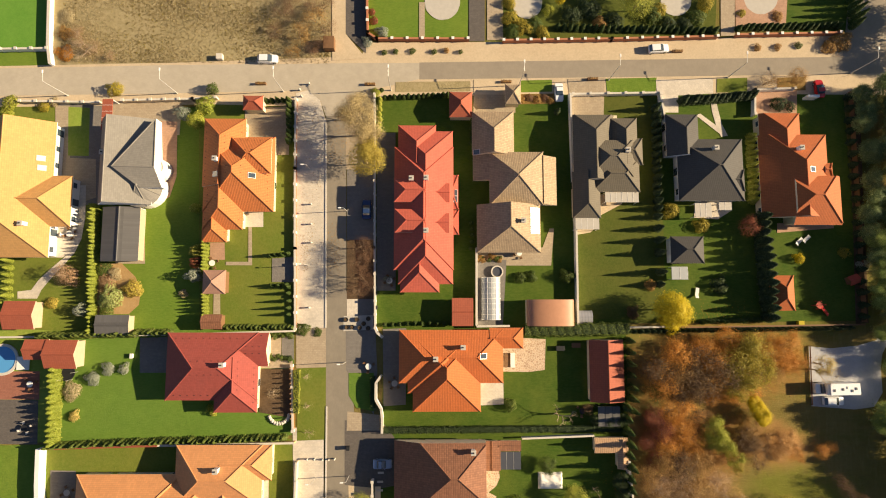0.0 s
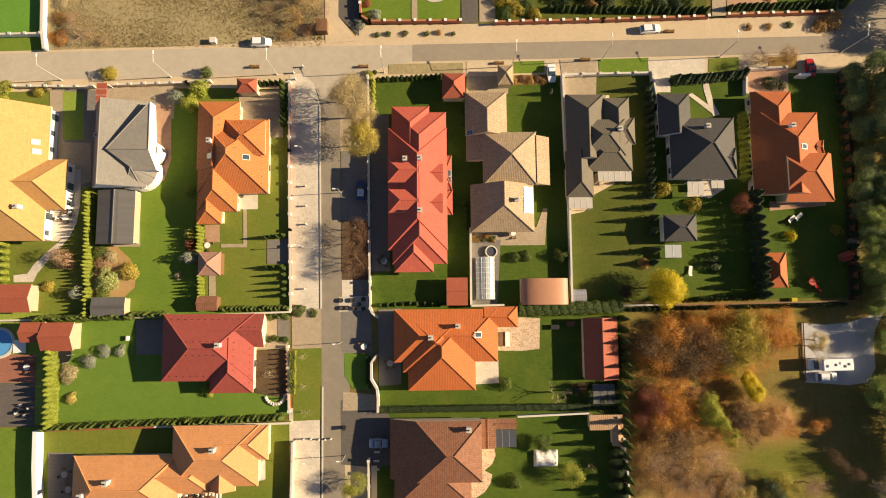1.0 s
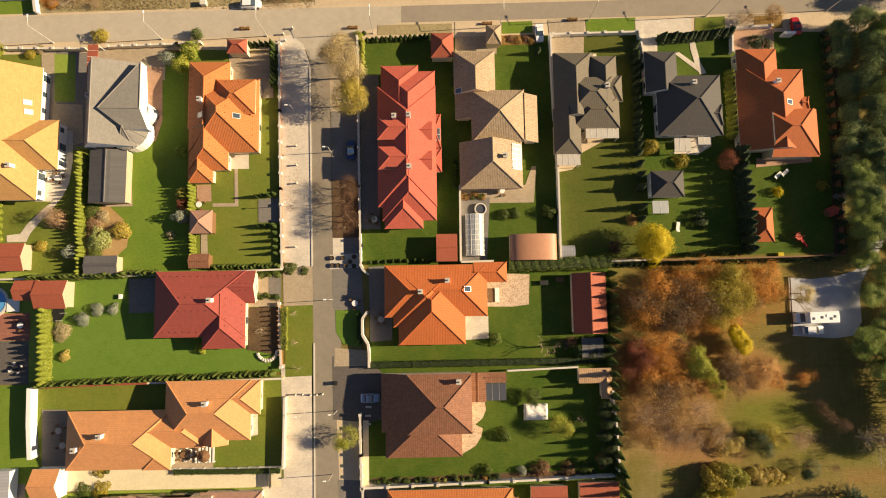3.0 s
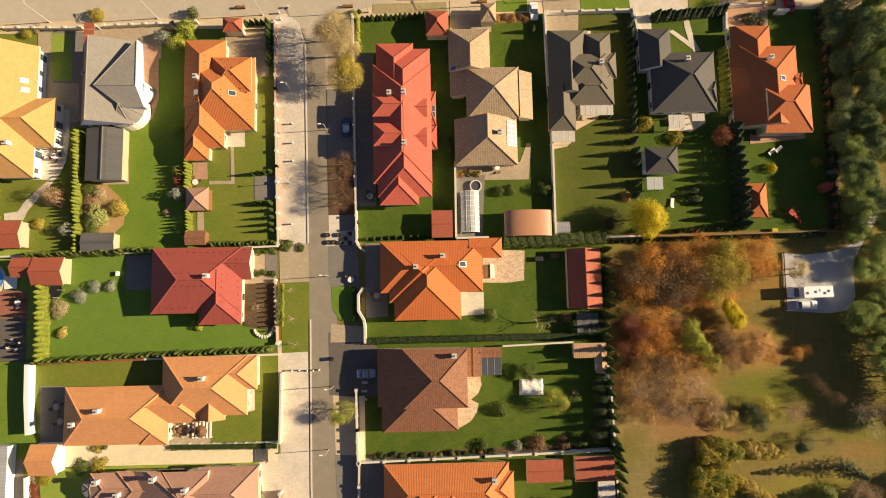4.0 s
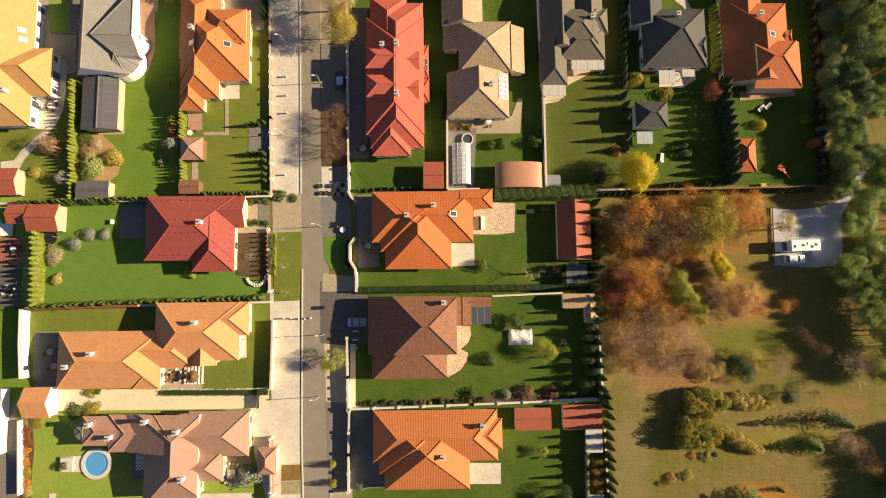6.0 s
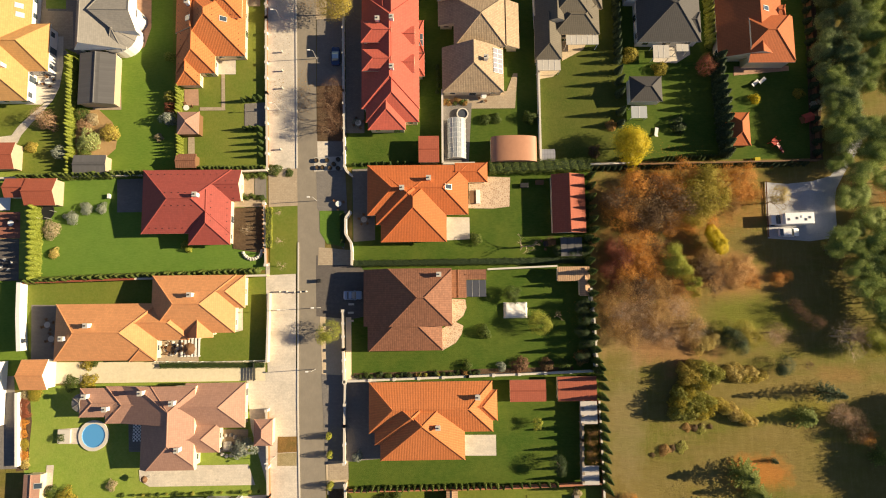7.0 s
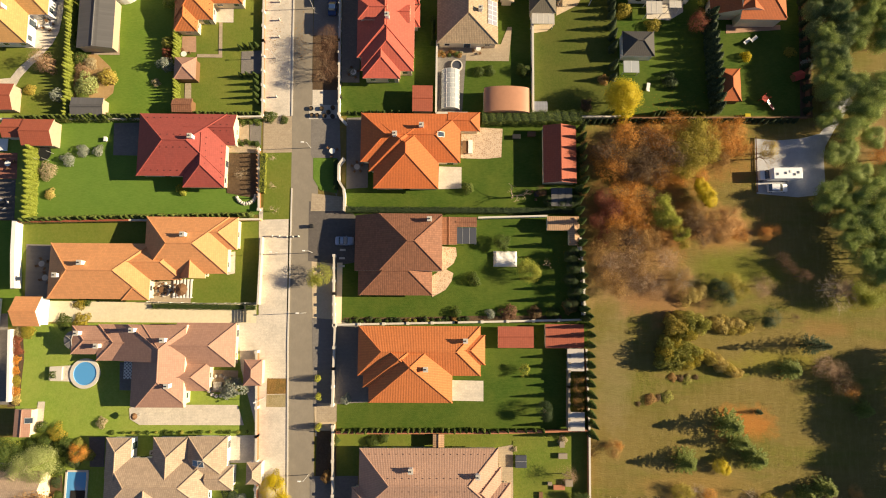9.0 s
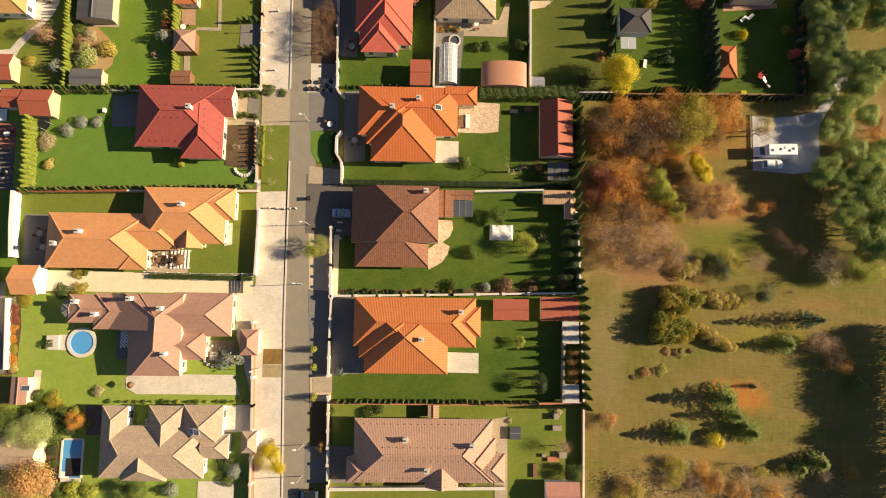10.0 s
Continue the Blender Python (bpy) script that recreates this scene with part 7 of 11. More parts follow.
bush((55.5, 60.1), 'garden shrub beside the northern street', 'l_green', 2.0, 1.8)
bush((57.4, 63.3), 'garden shrub beside the northern street', 'l_moss', 1.8, 2.0)
bush((49.4, 59.2), 'garden shrub beside the northern street', 'l_dark', 1.6, 1.4)
bush((53.0, 58.8), 'garden shrub beside the northern street', 'l_dark', 1.6, 1.4)
bush((-13.0, 59.2), 'garden shrub beside the northern street', 'l_red', 0.9, 0.9)
bush((-13.5, 61.2), 'garden shrub beside the northern street', 'l_red', 0.8, 0.8)
bush((-11.3, 56.7), 'garden shrub beside the northern street', 'l_silver', 1.3, 1.4)
bush((65.5, 61.5), 'garden shrub beside the northern street', 'l_moss', 0.9, 0.7)
bush((73.2, 60.9), 'garden shrub beside the northern street', 'l_brown', 1.2, 0.8)
tree((36.7, -58.3), "bare brown shrub at the garden's end", 'bare_brown', 3.0, 1.5)
tree((36.7, -60.3), "bare brown shrub at the garden's end", 'bare_brown', 3.0, 1.5)
tree((36.7, -62.3), "bare brown shrub at the garden's end", 'bare_brown', 3.0, 1.5)
tree((36.7, -63.9), "bare brown shrub at the garden's end", 'bare_brown', 3.0, 1.5)
# shrubs thickened along the wall so that the shade there is solid
tree((35.8, -34.3), 'dense dark evergreen shrub by the garden wall, added for shade', 'dark_round', 3.4, 1.7)
tree((36.1, -36.7), 'dense dark evergreen shrub by the garden wall, added for shade', 'dark_round', 3.6, 1.7)
tree((35.7, -39.3), 'dense dark evergreen shrub by the garden wall, added for shade', 'dark_round', 3.4, 1.6)
tree((36.2, -41.8), 'dense dark evergreen shrub by the garden wall, added for shade', 'dark_round', 3.6, 1.7)
tree((35.7, -44.1), 'dense dark evergreen shrub by the garden wall, added for shade', 'dark_round', 3.0, 1.6)
# added shrubs that stand in for the dark shade near the shed
tree((31.4, -22.8), 'dense dark evergreen shrub by the garden wall, added for shade', 'dark_round', 2.4, 1.4)
tree((34.1, -23.4), 'dense dark evergreen shrub by the garden wall, added for shade', 'dark_round', 2.6, 1.5)
tree((36.6, -22.7), 'dense dark evergreen shrub by the garden wall, added for shade', 'dark_round', 2.6, 1.5)
bush((17.9, 42.3), 'low withered shrub in the front bed', 'l_brown', 0.9, 0.7)
bush((19.6, 42.6), 'low withered shrub in the front bed', 'l_twig', 0.9, 0.7)
bush((21.3, 42.2), 'low withered shrub in the front bed', 'l_brown', 0.9, 0.7)
bush((22.9, 42.6), 'low withered shrub in the front bed', 'l_twig', 0.9, 0.7)
bush((24.2, 42.1), 'low withered shrub in the front bed', 'l_brown', 0.9, 0.7)
tree((29.8, -64.4), 'dark grey-green tree on the back lawn', 'dark_round', 4.2, 2.0)
bush((-54.9, -69.6), 'low shrub along the boundary wall', 'l_green', 0.48, 0.55)
bush((-52.7, -69.6), 'low shrub along the boundary wall', 'l_thuja', 0.28, 0.6)
bush((-50.8, -69.6), 'low shrub along the boundary wall', 'l_olive', 0.31, 0.76)
bush((-49.5, -69.6), 'low shrub along the boundary wall', 'l_green', 0.36, 0.7)
bush((-48.0, -69.6), 'low shrub along the boundary wall', 'l_thuja', 0.45, 0.54)
bush((-46.3, -69.5), 'low shrub along the boundary wall', 'l_olive', 0.27, 0.61)
bush((-44.4, -69.5), 'low shrub along the boundary wall', 'l_green', 0.47, 0.65)
bush((-43.0, -69.5), 'low shrub along the boundary wall', 'l_thuja', 0.32, 0.9)
bush((-41.3, -69.5), 'low shrub along the boundary wall', 'l_olive', 0.4, 0.65)
bush((-39.0, -69.5), 'low shrub along the boundary wall', 'l_green', 0.34, 0.78)
bush((-37.5, -69.4), 'low shrub along the boundary wall', 'l_thuja', 0.41, 0.86)
bush((-35.7, -69.4), 'low shrub along the boundary wall', 'l_olive', 0.29, 0.53)
bush((-33.6, -69.4), 'low shrub along the boundary wall', 'l_green', 0.37, 0.58)
bush((-31.9, -69.4), 'low shrub along the boundary wall', 'l_thuja', 0.39, 0.79)
bush((-30.2, -69.4), 'low shrub along the boundary wall', 'l_olive', 0.33, 0.64)
bush((-28.5, -69.3), 'low shrub along the boundary wall', 'l_green', 0.29, 0.81)

# bare shrubs along the lane
tree((-15.0, 10.9), 'bare reddish-brown shrub beside the lane', 'twiggy', 5.2, 2.6)
tree((-15.2, 8.0), 'bare reddish-brown shrub beside the lane', 'twiggy', 5.2, 2.7)
tree((-14.8, 5.1), 'bare reddish-brown shrub beside the lane', 'twiggy', 5.2, 2.6)
tree((-15.1, 2.6), 'bare reddish-brown shrub beside the lane', 'twiggy', 5.2, 2.5)
tree((-14.0, 9.5), 'bare reddish-brown shrub beside the lane', 'twiggy', 5.2, 2.2)
tree((-13.7, 4.0), 'bare reddish-brown shrub beside the lane', 'twiggy', 5.2, 2.2)

# bare and autumn trees of the park
tree((43.0, -12.0), 'bare shade-darkened tree with tangled twigs in the park', 'fuzz_dark', 6.5, 4.0)
tree((43.5, -16.1), 'twiggy tree with rust-orange leaves in the park', 'fuzz_rust', 6, 3.8)
tree((47.1, -10.8), 'twiggy tree with rust-orange leaves in the park', 'fuzz_rust', 7, 4.2)
tree((47.5, -15.2), 'bare shade-darkened tree with tangled twigs in the park', 'fuzz_dark', 7, 4.4)
tree((51.2, -12.0), 'bare shade-darkened tree with tangled twigs in the park', 'fuzz_dark', 7.5, 4.6)
tree((51.9, -16.3), 'bare shade-darkened tree with tangled twigs in the park', 'fuzz_dark', 7, 4.4)
tree((55.3, -14.0), 'bare shade-darkened tree with tangled twigs in the park', 'fuzz_dark', 7.5, 4.2)
tree((41.8, -13.8), 'twiggy tree with rust-orange leaves in the park', 'fuzz_rust', 5, 3.0)
tree((45.6, -13.6), 'tree with sparse brown leaves in the park', 'fuzz_brown', 6, 3.4)
tree((49.8, -13.8), 'tree with sparse brown leaves in the park', 'fuzz_brown', 6, 3.6)
tree((54.3, -11.4), 'twiggy tree with rust-orange leaves in the park', 'fuzz_rust', 6.5, 3.6)
tree((55.9, -16.7), 'twiggy tree with rust-orange leaves in the park', 'fuzz_rust', 5.5, 3.2)
tree((66.6, -14.2), 'tree with sparse brown leaves in the park', 'fuzz_brown', 4.5, 2.4)
tree((50.5, -17.1), 'tree with sparse brown leaves in the park', 'fuzz_brown', 4.5, 2.6)
tree((58.1, -11.9), 'tree with sparse olive-yellow leaves in the park', 'fuzz_olive', 7.5, 4.0)
tree((60.6, -13.6), 'tree with sparse olive-yellow leaves in the park', 'fuzz_olive', 7.5, 4.0)
tree((62.5, -9.5), 'tree with sparse olive-yellow leaves in the park', 'fuzz_olive', 7, 3.8)
tree((60.3, -8.7), 'tree with sparse olive-yellow leaves in the park', 'fuzz_olive', 6.5, 3.2)
tree((58.9, -16.1), 'tree with sparse olive-yellow leaves in the park', 'fuzz_olive', 6.5, 3.4)
tree((63.5, -12.3), 'tree with sparse olive-yellow leaves in the park', 'fuzz_olive', 6, 2.8)
tree((57.2, -14.4), 'tree with sparse olive-yellow leaves in the park', 'fuzz_olive', 6, 3.0)
tree((66.5, -10.3), 'twiggy tree with rust-orange leaves in the park', 'fuzz_rust', 6, 3.6)
tree((69.3, -8.5), 'twiggy tree with rust-orange leaves in the park', 'fuzz_rust', 5.5, 3.2)
tree((68.8, -11.6), 'twiggy tree with rust-orange leaves in the park', 'fuzz_rust', 5, 3.0)
tree((57.3, -7.6), 'twiggy tree with rust-orange leaves in the park', 'fuzz_rust', 5.5, 3.0)
tree((52.9, -8.3), 'twiggy tree with rust-orange leaves in the park', 'fuzz_rust', 5, 2.8)
tree((71.6, -11.9), 'twiggy tree with rust-orange leaves in the park', 'fuzz_rust', 4.5, 2.6)
tree((58.9, -18.0), 'twiggy tree with rust-orange leaves in the park', 'fuzz_rust', 3.5, 2.4)
tree((62.2, -17.4), 'twiggy tree with rust-orange leaves in the park', 'fuzz_rust', 3.5, 2.4)
tree((54.3, -18.7), 'twiggy tree with rust-orange leaves in the park', 'fuzz_rust', 3, 2.2)
tree((65.4, -7.7), 'twiggy tree with rust-orange leaves in the park', 'fuzz_rust', 5, 2.6)
tree((75.2, -13.4), 'pale golden feathery tree beside the car park', 'bare_pale', 6.5, 3.6)
tree((76.4, -12.2), 'pale golden feathery tree beside the car park', 'gold', 5.5, 2.4)
tree((62.8, -19.8), 'ragged tree with bright yellow leaves in the park', 'yellow_round', 3.4, 1.7)
tree((63.5, -21.3), 'ragged tree with bright yellow leaves in the park', 'yellow_round', 3.8, 2.0)
tree((64.5, -22.7), 'ragged tree with bright yellow leaves in the park', 'yellow_round', 3.2, 1.7)
tree((42.6, -22.3), 'tree with dull red leaves in the park', 'red', 4, 2.6)
tree((44.0, -24.7), 'tree with dull red leaves in the park', 'red', 4.5, 2.8)
tree((41.8, -27.0), 'tree with dull red leaves in the park', 'red', 4, 2.4)
tree((42.3, -30.8), 'tree with dull red leaves in the park', 'red', 3.5, 2.2)
tree((45.9, -21.2), 'twiggy tree with rust-orange leaves in the park', 'fuzz_rust', 5, 3.0)
tree((49.0, -21.6), 'twiggy tree with rust-orange leaves in the park', 'fuzz_rust', 4.5, 3.0)
tree((47.0, -24.7), 'twiggy tree with rust-orange leaves in the park', 'fuzz_rust', 5, 3.2)
tree((50.2, -26.4), 'twiggy tree with rust-orange leaves in the park', 'fuzz_rust', 5, 3.0)
tree((45.1, -27.6), 'twiggy tree with rust-orange leaves in the park', 'fuzz_rust', 4.5, 3.0)
tree((48.3, -28.0), 'twiggy tree with rust-orange leaves in the park', 'fuzz_rust', 4, 2.8)
tree((70.5, -29.5), 'twiggy tree with rust-orange leaves in the park', 'fuzz_rust', 2.6, 1.8)
tree((75.9, -29.4), 'twiggy tree with rust-orange leaves in the park', 'fuzz_rust', 2.2, 1.8)
tree((77.8, -28.5), 'twiggy tree with rust-orange leaves in the park', 'fuzz_rust', 2, 1.6)
tree((51.4, -22.8), 'bare brown tree in the park', 'fuzz_dark', 5, 2.6)
tree((44.6, -30.5), 'bare brown tree in the park', 'fuzz_brown', 5, 3.6)
tree((47.7, -31.7), 'bare brown tree in the park', 'fuzz_dark', 5.5, 3.8)
tree((51.3, -30.7), 'bare brown tree in the park', 'fuzz_brown', 4.5, 3.2)
tree((40.9, -33.5), 'bare brown tree in the park', 'fuzz_brown', 5, 3.2)
tree((60.1, -26.7), 'bare brown tree in the park', 'fuzz_dark', 4.5, 3.2)
tree((62.4, -29.0), 'bare brown tree in the park', 'fuzz_dark', 4.5, 3.2)
tree((61.5, -24.9), 'bare brown tree in the park', 'fuzz_brown', 4, 2.8)
tree((53.3, -24.3), 'tree with yellow-green leaves in the park', 'lit', 6, 2.6)
tree((54.4, -26.2), 'tree with yellow-green leaves in the park', 'lit', 6, 2.6)
tree((52.5, -26.6), 'tree with yellow-green leaves in the park', 'lit', 5, 2.0)
tree((56.3, -27.6), 'tree with sparse olive-yellow leaves in the park', 'fuzz_olive', 4.5, 2.0)
tree((57.7, -29.9), 'tree with yellow-green leaves in the park', 'lit', 4.5, 1.6)
tree((58.4, -31.4), 'tree with sparse olive-yellow leaves in the park', 'fuzz_olive', 4, 1.6)
tree((65.6, -26.6), 'spreading tree with pale orange leaves in the park', 'fuzz_peach', 4.5, 2.6)
tree((67.8, -26.3), 'spreading tree with pale orange leaves in the park', 'fuzz_peach', 5, 2.8)
tree((66.7, -28.6), 'spreading tree with pale orange leaves in the park', 'fuzz_peach', 4.5, 2.6)
tree((68.9, -28.0), 'spreading tree with pale orange leaves in the park', 'fuzz_peach', 4, 2.2)
tree((43.8, -36.2), 'low bare pinkish-brown tree in the park', 'fuzz_pink', 4, 3.6)
tree((47.2, -35.1), 'low bare pinkish-brown tree in the park', 'fuzz_pink', 4.5, 3.8)
tree((50.6, -36.5), 'low bare pinkish-brown tree in the park', 'fuzz_brown', 4.5, 3.8)
tree((54.2, -34.9), 'low bare pinkish-brown tree in the park', 'fuzz_pink', 4, 3.6)
tree((57.0, -37.8), 'low bare pinkish-brown tree in the park', 'fuzz_brown', 4, 3.4)
tree((49.1, -39.0), 'low bare pinkish-brown tree in the park', 'fuzz_pink', 3.5, 3.4)
tree((45.0, -39.6), 'low bare pinkish-brown tree in the park', 'fuzz_brown', 3.5, 3.2)
tree((53.1, -40.1), 'low bare pinkish-brown tree in the park', 'fuzz_pink', 3.2, 3.2)
tree((57.2, -40.9), 'low bare pinkish-brown tree in the park', 'fuzz_brown', 3, 2.6)
tree((42.2, -38.5), 'low bare pinkish-brown tree in the park', 'fuzz_brown', 3.2, 2.8)
tree((57.9, -38.7), 'pale bare tree in the park', 'bare_pale', 5, 3.0)
tree((60.3, -41.5), 'golden-leaved shrub in the park', 'gold_round', 2.4, 1.7)
tree((62.2, -41.5), 'golden-leaved shrub in the park', 'gold_round', 2.4, 1.6)
tree((65.4, -41.0), 'dark olive shrub in the park', 'dark_round', 3.4, 2.6)
tree((68.0, -39.3), 'dark olive shrub in the park', 'fuzz_olive', 3.6, 2.6)
tree((67.3, -42.7), 'dark olive shrub in the park', 'dark_round', 3, 2.2)
tree((69.9, -41.0), 'dark olive shrub in the park', 'fuzz_olive', 3, 2.2)
tree((73.8, -40.0), 'bare pinkish tree in the park', 'fuzz_pink', 4.5, 2.8)
tree((78.5, -34.5), 'thin reddish tree in the park', 'twiggy', 4, 1.6)
tree((79.6, -36.0), 'thin reddish tree in the park', 'twiggy', 4, 1.9)
tree((82.0, -38.0), 'thin reddish tree in the park', 'twiggy', 4.5, 2.0)
tree((86.7, -40.8), 'large pale bare tree at the wood edge', 'bare_pale', 6, 3.6)
tree((88.9, -41.9), 'large pale bare tree at the wood edge', 'bare_pale', 6, 3.8)
tree((89.6, -39.4), 'large pale bare tree at the wood edge', 'fuzz_pink', 5.5, 3.0)
tree((93.2, -40.7), 'tree with yellow-green leaves in the park', 'lit', 6, 3.4)
tree((95.2, -41.6), 'tree with yellow-green leaves in the park', 'lit', 6, 3.2)
tree((92.7, -43.0), 'tree with sparse olive-yellow leaves in the park', 'fuzz_olive', 5, 2.6)
tree((80.6, -46.5), 'twiggy reddish bush in the park', 'twiggy', 2.6, 1.3)
bush((59.8, -42.2), 'pale golden bush in the park', 'l_gold', 2.0, 1.8)
bush((61.4, -41.8), 'pale golden bush in the park', 'l_gold', 1.4, 1.5)
tree((57.6, -38.8), 'pale bare tree in the park', 'bare_pale', 5.0, 2.6)
tree((90.3, -41.3), 'bare pale tree before the pines', 'bare', 6.0, 3.6)
tree((91.6, -40.6), 'bare pale tree before the pines', 'bare', 5.5, 3.2)
tree((76.0, -46.4), 'dark evergreen shrub in the park', 'dark_round', 3, 2.4)
tree((85.5, -56.0), 'bare pinkish tree in the park', 'fuzz_pink', 4, 3.0)
tree((88.4, -56.8), 'bare pinkish tree in the park', 'fuzz_pink', 3.6, 2.6)
tree((89.0, -59.3), 'bare shade-darkened tree with tangled twigs in the park', 'fuzz_dark', 4, 2.8)
tree((91.1, -60.4), 'twiggy tree with rust-orange leaves in the park', 'fuzz_rust', 3.4, 2.2)
tree((43.4, -72.0), 'tree with sparse brown leaves in the park', 'fuzz_brown', 3, 2.2)
tree((44.4, -71.6), 'rusty twiggy shrub in the park', 'fuzz_rust', 2.2, 1.3)
tree((67.9, -84.5), 'withered thicket at the park edge', 'fuzz_brown', 2.3, 1.6)
tree((90.9, -80.1), 'withered thicket at the park edge', 'fuzz_brown', 2.4, 1.7)
tree((71.6, -85.5), 'withered thicket at the park edge', 'bare_pale', 2.3, 2.5)
tree((61.1, -84.8), 'withered thicket at the park edge', 'bare_pale', 2.6, 1.6)
tree((59.9, -80.5), 'withered thicket at the park edge', 'bare_pale', 1.7, 2.6)
tree((63.4, -83.9), 'withered thicket at the park edge', 'fuzz_rust', 1.9, 2.4)
tree((70.7, -83.2), 'withered thicket at the park edge', 'bare_pale', 2.1, 2.5)
tree((76.1, -85.4), 'withered thicket at the park edge', 'fuzz_rust', 2.6, 2.2)
tree((49.0, -85.3), 'withered thicket at the park edge', 'fuzz_olive', 2.5, 2.1)
tree((78.2, -81.4), 'withered thicket at the park edge', 'fuzz_olive', 1.7, 1.5)
tree((66.0, -84.0), 'withered thicket at the park edge', 'bare_pale', 1.5, 2.4)
tree((62.2, -81.1), 'withered thicket at the park edge', 'fuzz_rust', 1.9, 1.9)
tree((46.9, -83.9), 'withered thicket at the park edge', 'fuzz_brown', 1.9, 2.1)
tree((69.4, -85.6), 'withered thicket at the park edge', 'fuzz_rust', 2.0, 2.6)
tree((56.9, -80.7), 'withered thicket at the park edge', 'fuzz_olive', 2.0, 2.5)
tree((91.9, -81.7), 'withered thicket at the park edge', 'fuzz_rust', 1.6, 1.5)
tree((86.0, -81.7), 'withered thicket at the park edge', 'fuzz_pink', 2.5, 1.9)
tree((64.6, -83.2), 'withered thicket at the park edge', 'fuzz_brown', 2.4, 2.2)
tree((46.0, -86.2), 'withered thicket at the park edge', 'fuzz_olive', 1.7, 2.2)
tree((77.8, -85.5), 'withered thicket at the park edge', 'bare_pale', 2.6, 2.0)
tree((69.3, -80.2), 'withered thicket at the park edge', 'bare_pale', 2.6, 1.8)
tree((60.4, -83.7), 'withered thicket at the park edge', 'fuzz_pink', 1.5, 2.2)
tree((64.9, -84.1), 'withered thicket at the park edge', 'fuzz_rust', 2.1, 1.7)
tree((66.4, -83.7), 'withered thicket at the park edge', 'fuzz_brown', 1.4, 1.8)
tree((73.6, -81.9), 'withered thicket at the park edge', 'fuzz_olive', 1.8, 1.8)
tree((57.1, -82.5), 'withered thicket at the park edge', 'fuzz_olive', 1.7, 2.3)

# clumps of shrubs in the park
bush((56.0, -47.1), 'dense rounded shrub with yellow-olive leaves', 'l_ygold', 1.5, 3.5)
bush((56.0, -48.9), 'dense rounded shrub with yellow-olive leaves', 'l_ygold', 1.4, 3.7)
bush((57.6, -46.5), 'dense rounded shrub with yellow-olive leaves', 'l_ygold', 1.6, 3.2)
bush((57.6, -48.3), 'dense rounded shrub with yellow-olive leaves', 'l_ygold', 1.8, 3.4)
bush((57.7, -49.9), 'dense rounded shrub with yellow-olive leaves', 'l_olive', 1.2, 3.1)
bush((59.0, -46.6), 'dense rounded shrub with yellow-olive leaves', 'l_olive', 1.6, 3.9)
bush((59.3, -48.3), 'dense rounded shrub with yellow-olive leaves', 'l_olive', 1.8, 3.3)
bush((59.2, -49.9), 'dense rounded shrub with yellow-olive leaves', 'l_moss', 1.3, 4.1)
bush((60.9, -47.0), 'dense rounded shrub with yellow-olive leaves', 'l_olive', 1.6, 3.6)
bush((61.0, -48.7), 'dense rounded shrub with yellow-olive leaves', 'l_olive', 1.6, 3.3)
bush((62.1, -47.9), 'dense rounded shrub with yellow-olive leaves', 'l_olive', 1.4, 4.1)
bush((65.5, -47.5), 'dense rounded shrub with straw-yellow leaves', 'l_gold', 1.4, 2.0)
bush((66.4, -48.4), 'dense rounded shrub with straw-yellow leaves', 'l_gold', 1.5, 1.9)
bush((67.6, -47.5), 'dense rounded shrub with straw-yellow leaves', 'l_gold', 1.4, 2.0)
bush((68.4, -48.6), 'dense rounded shrub with straw-yellow leaves', 'l_ygold', 1.4, 2.0)
bush((69.6, -47.8), 'dense rounded shrub with straw-yellow leaves', 'l_gold', 1.4, 2.1)
bush((70.8, -48.6), 'dense rounded shrub with straw-yellow leaves', 'l_ygold', 1.3, 1.9)
bush((71.8, -48.2), 'dense rounded shrub with straw-yellow leaves', 'l_ygold', 1.0, 2.1)
bush((54.6, -51.7), 'dense rounded shrub with yellow-olive leaves', 'l_olive', 1.6, 3.6)
bush((54.2, -53.6), 'dense rounded shrub with yellow-olive leaves', 'l_moss', 1.8, 4.0)
bush((54.2, -55.4), 'dense rounded shrub with yellow-olive leaves', 'l_olive', 1.8, 3.7)
bush((56.2, -51.4), 'dense rounded shrub with yellow-olive leaves', 'l_moss', 1.6, 3.6)
bush((56.2, -53.3), 'dense rounded shrub with yellow-olive leaves', 'l_olive', 1.8, 3.8)
bush((56.1, -55.3), 'dense rounded shrub with yellow-olive leaves', 'l_olive', 1.8, 4.1)
bush((58.2, -52.3), 'dense rounded shrub with yellow-olive leaves', 'l_olive', 1.6, 3.4)
bush((58.0, -54.0), 'dense rounded shrub with yellow-olive leaves', 'l_olive', 1.7, 4.1)
bush((58.1, -55.7), 'dense rounded shrub with yellow-olive leaves', 'l_moss', 1.5, 4.2)
bush((60.0, -53.0), 'dense rounded shrub with yellow-olive leaves', 'l_olive', 1.5, 3.8)
bush((60.2, -54.7), 'dense rounded shrub with yellow-olive leaves', 'l_moss', 1.5, 3.4)
bush((62.7, -53.8), 'dense rounded shrub with straw-yellow leaves', 'l_ygold', 1.3, 2.1)
bush((63.8, -54.7), 'dense rounded shrub with straw-yellow leaves', 'l_ygold', 1.4, 2.3)
bush((65.0, -54.9), 'dense rounded shrub with straw-yellow leaves', 'l_gold', 1.3, 2.2)
bush((65.8, -55.9), 'dense rounded shrub with straw-yellow leaves', 'l_gold', 1.4, 2.3)
bush((67.1, -56.4), 'dense rounded shrub with straw-yellow leaves', 'l_ygold', 1.3, 2.4)
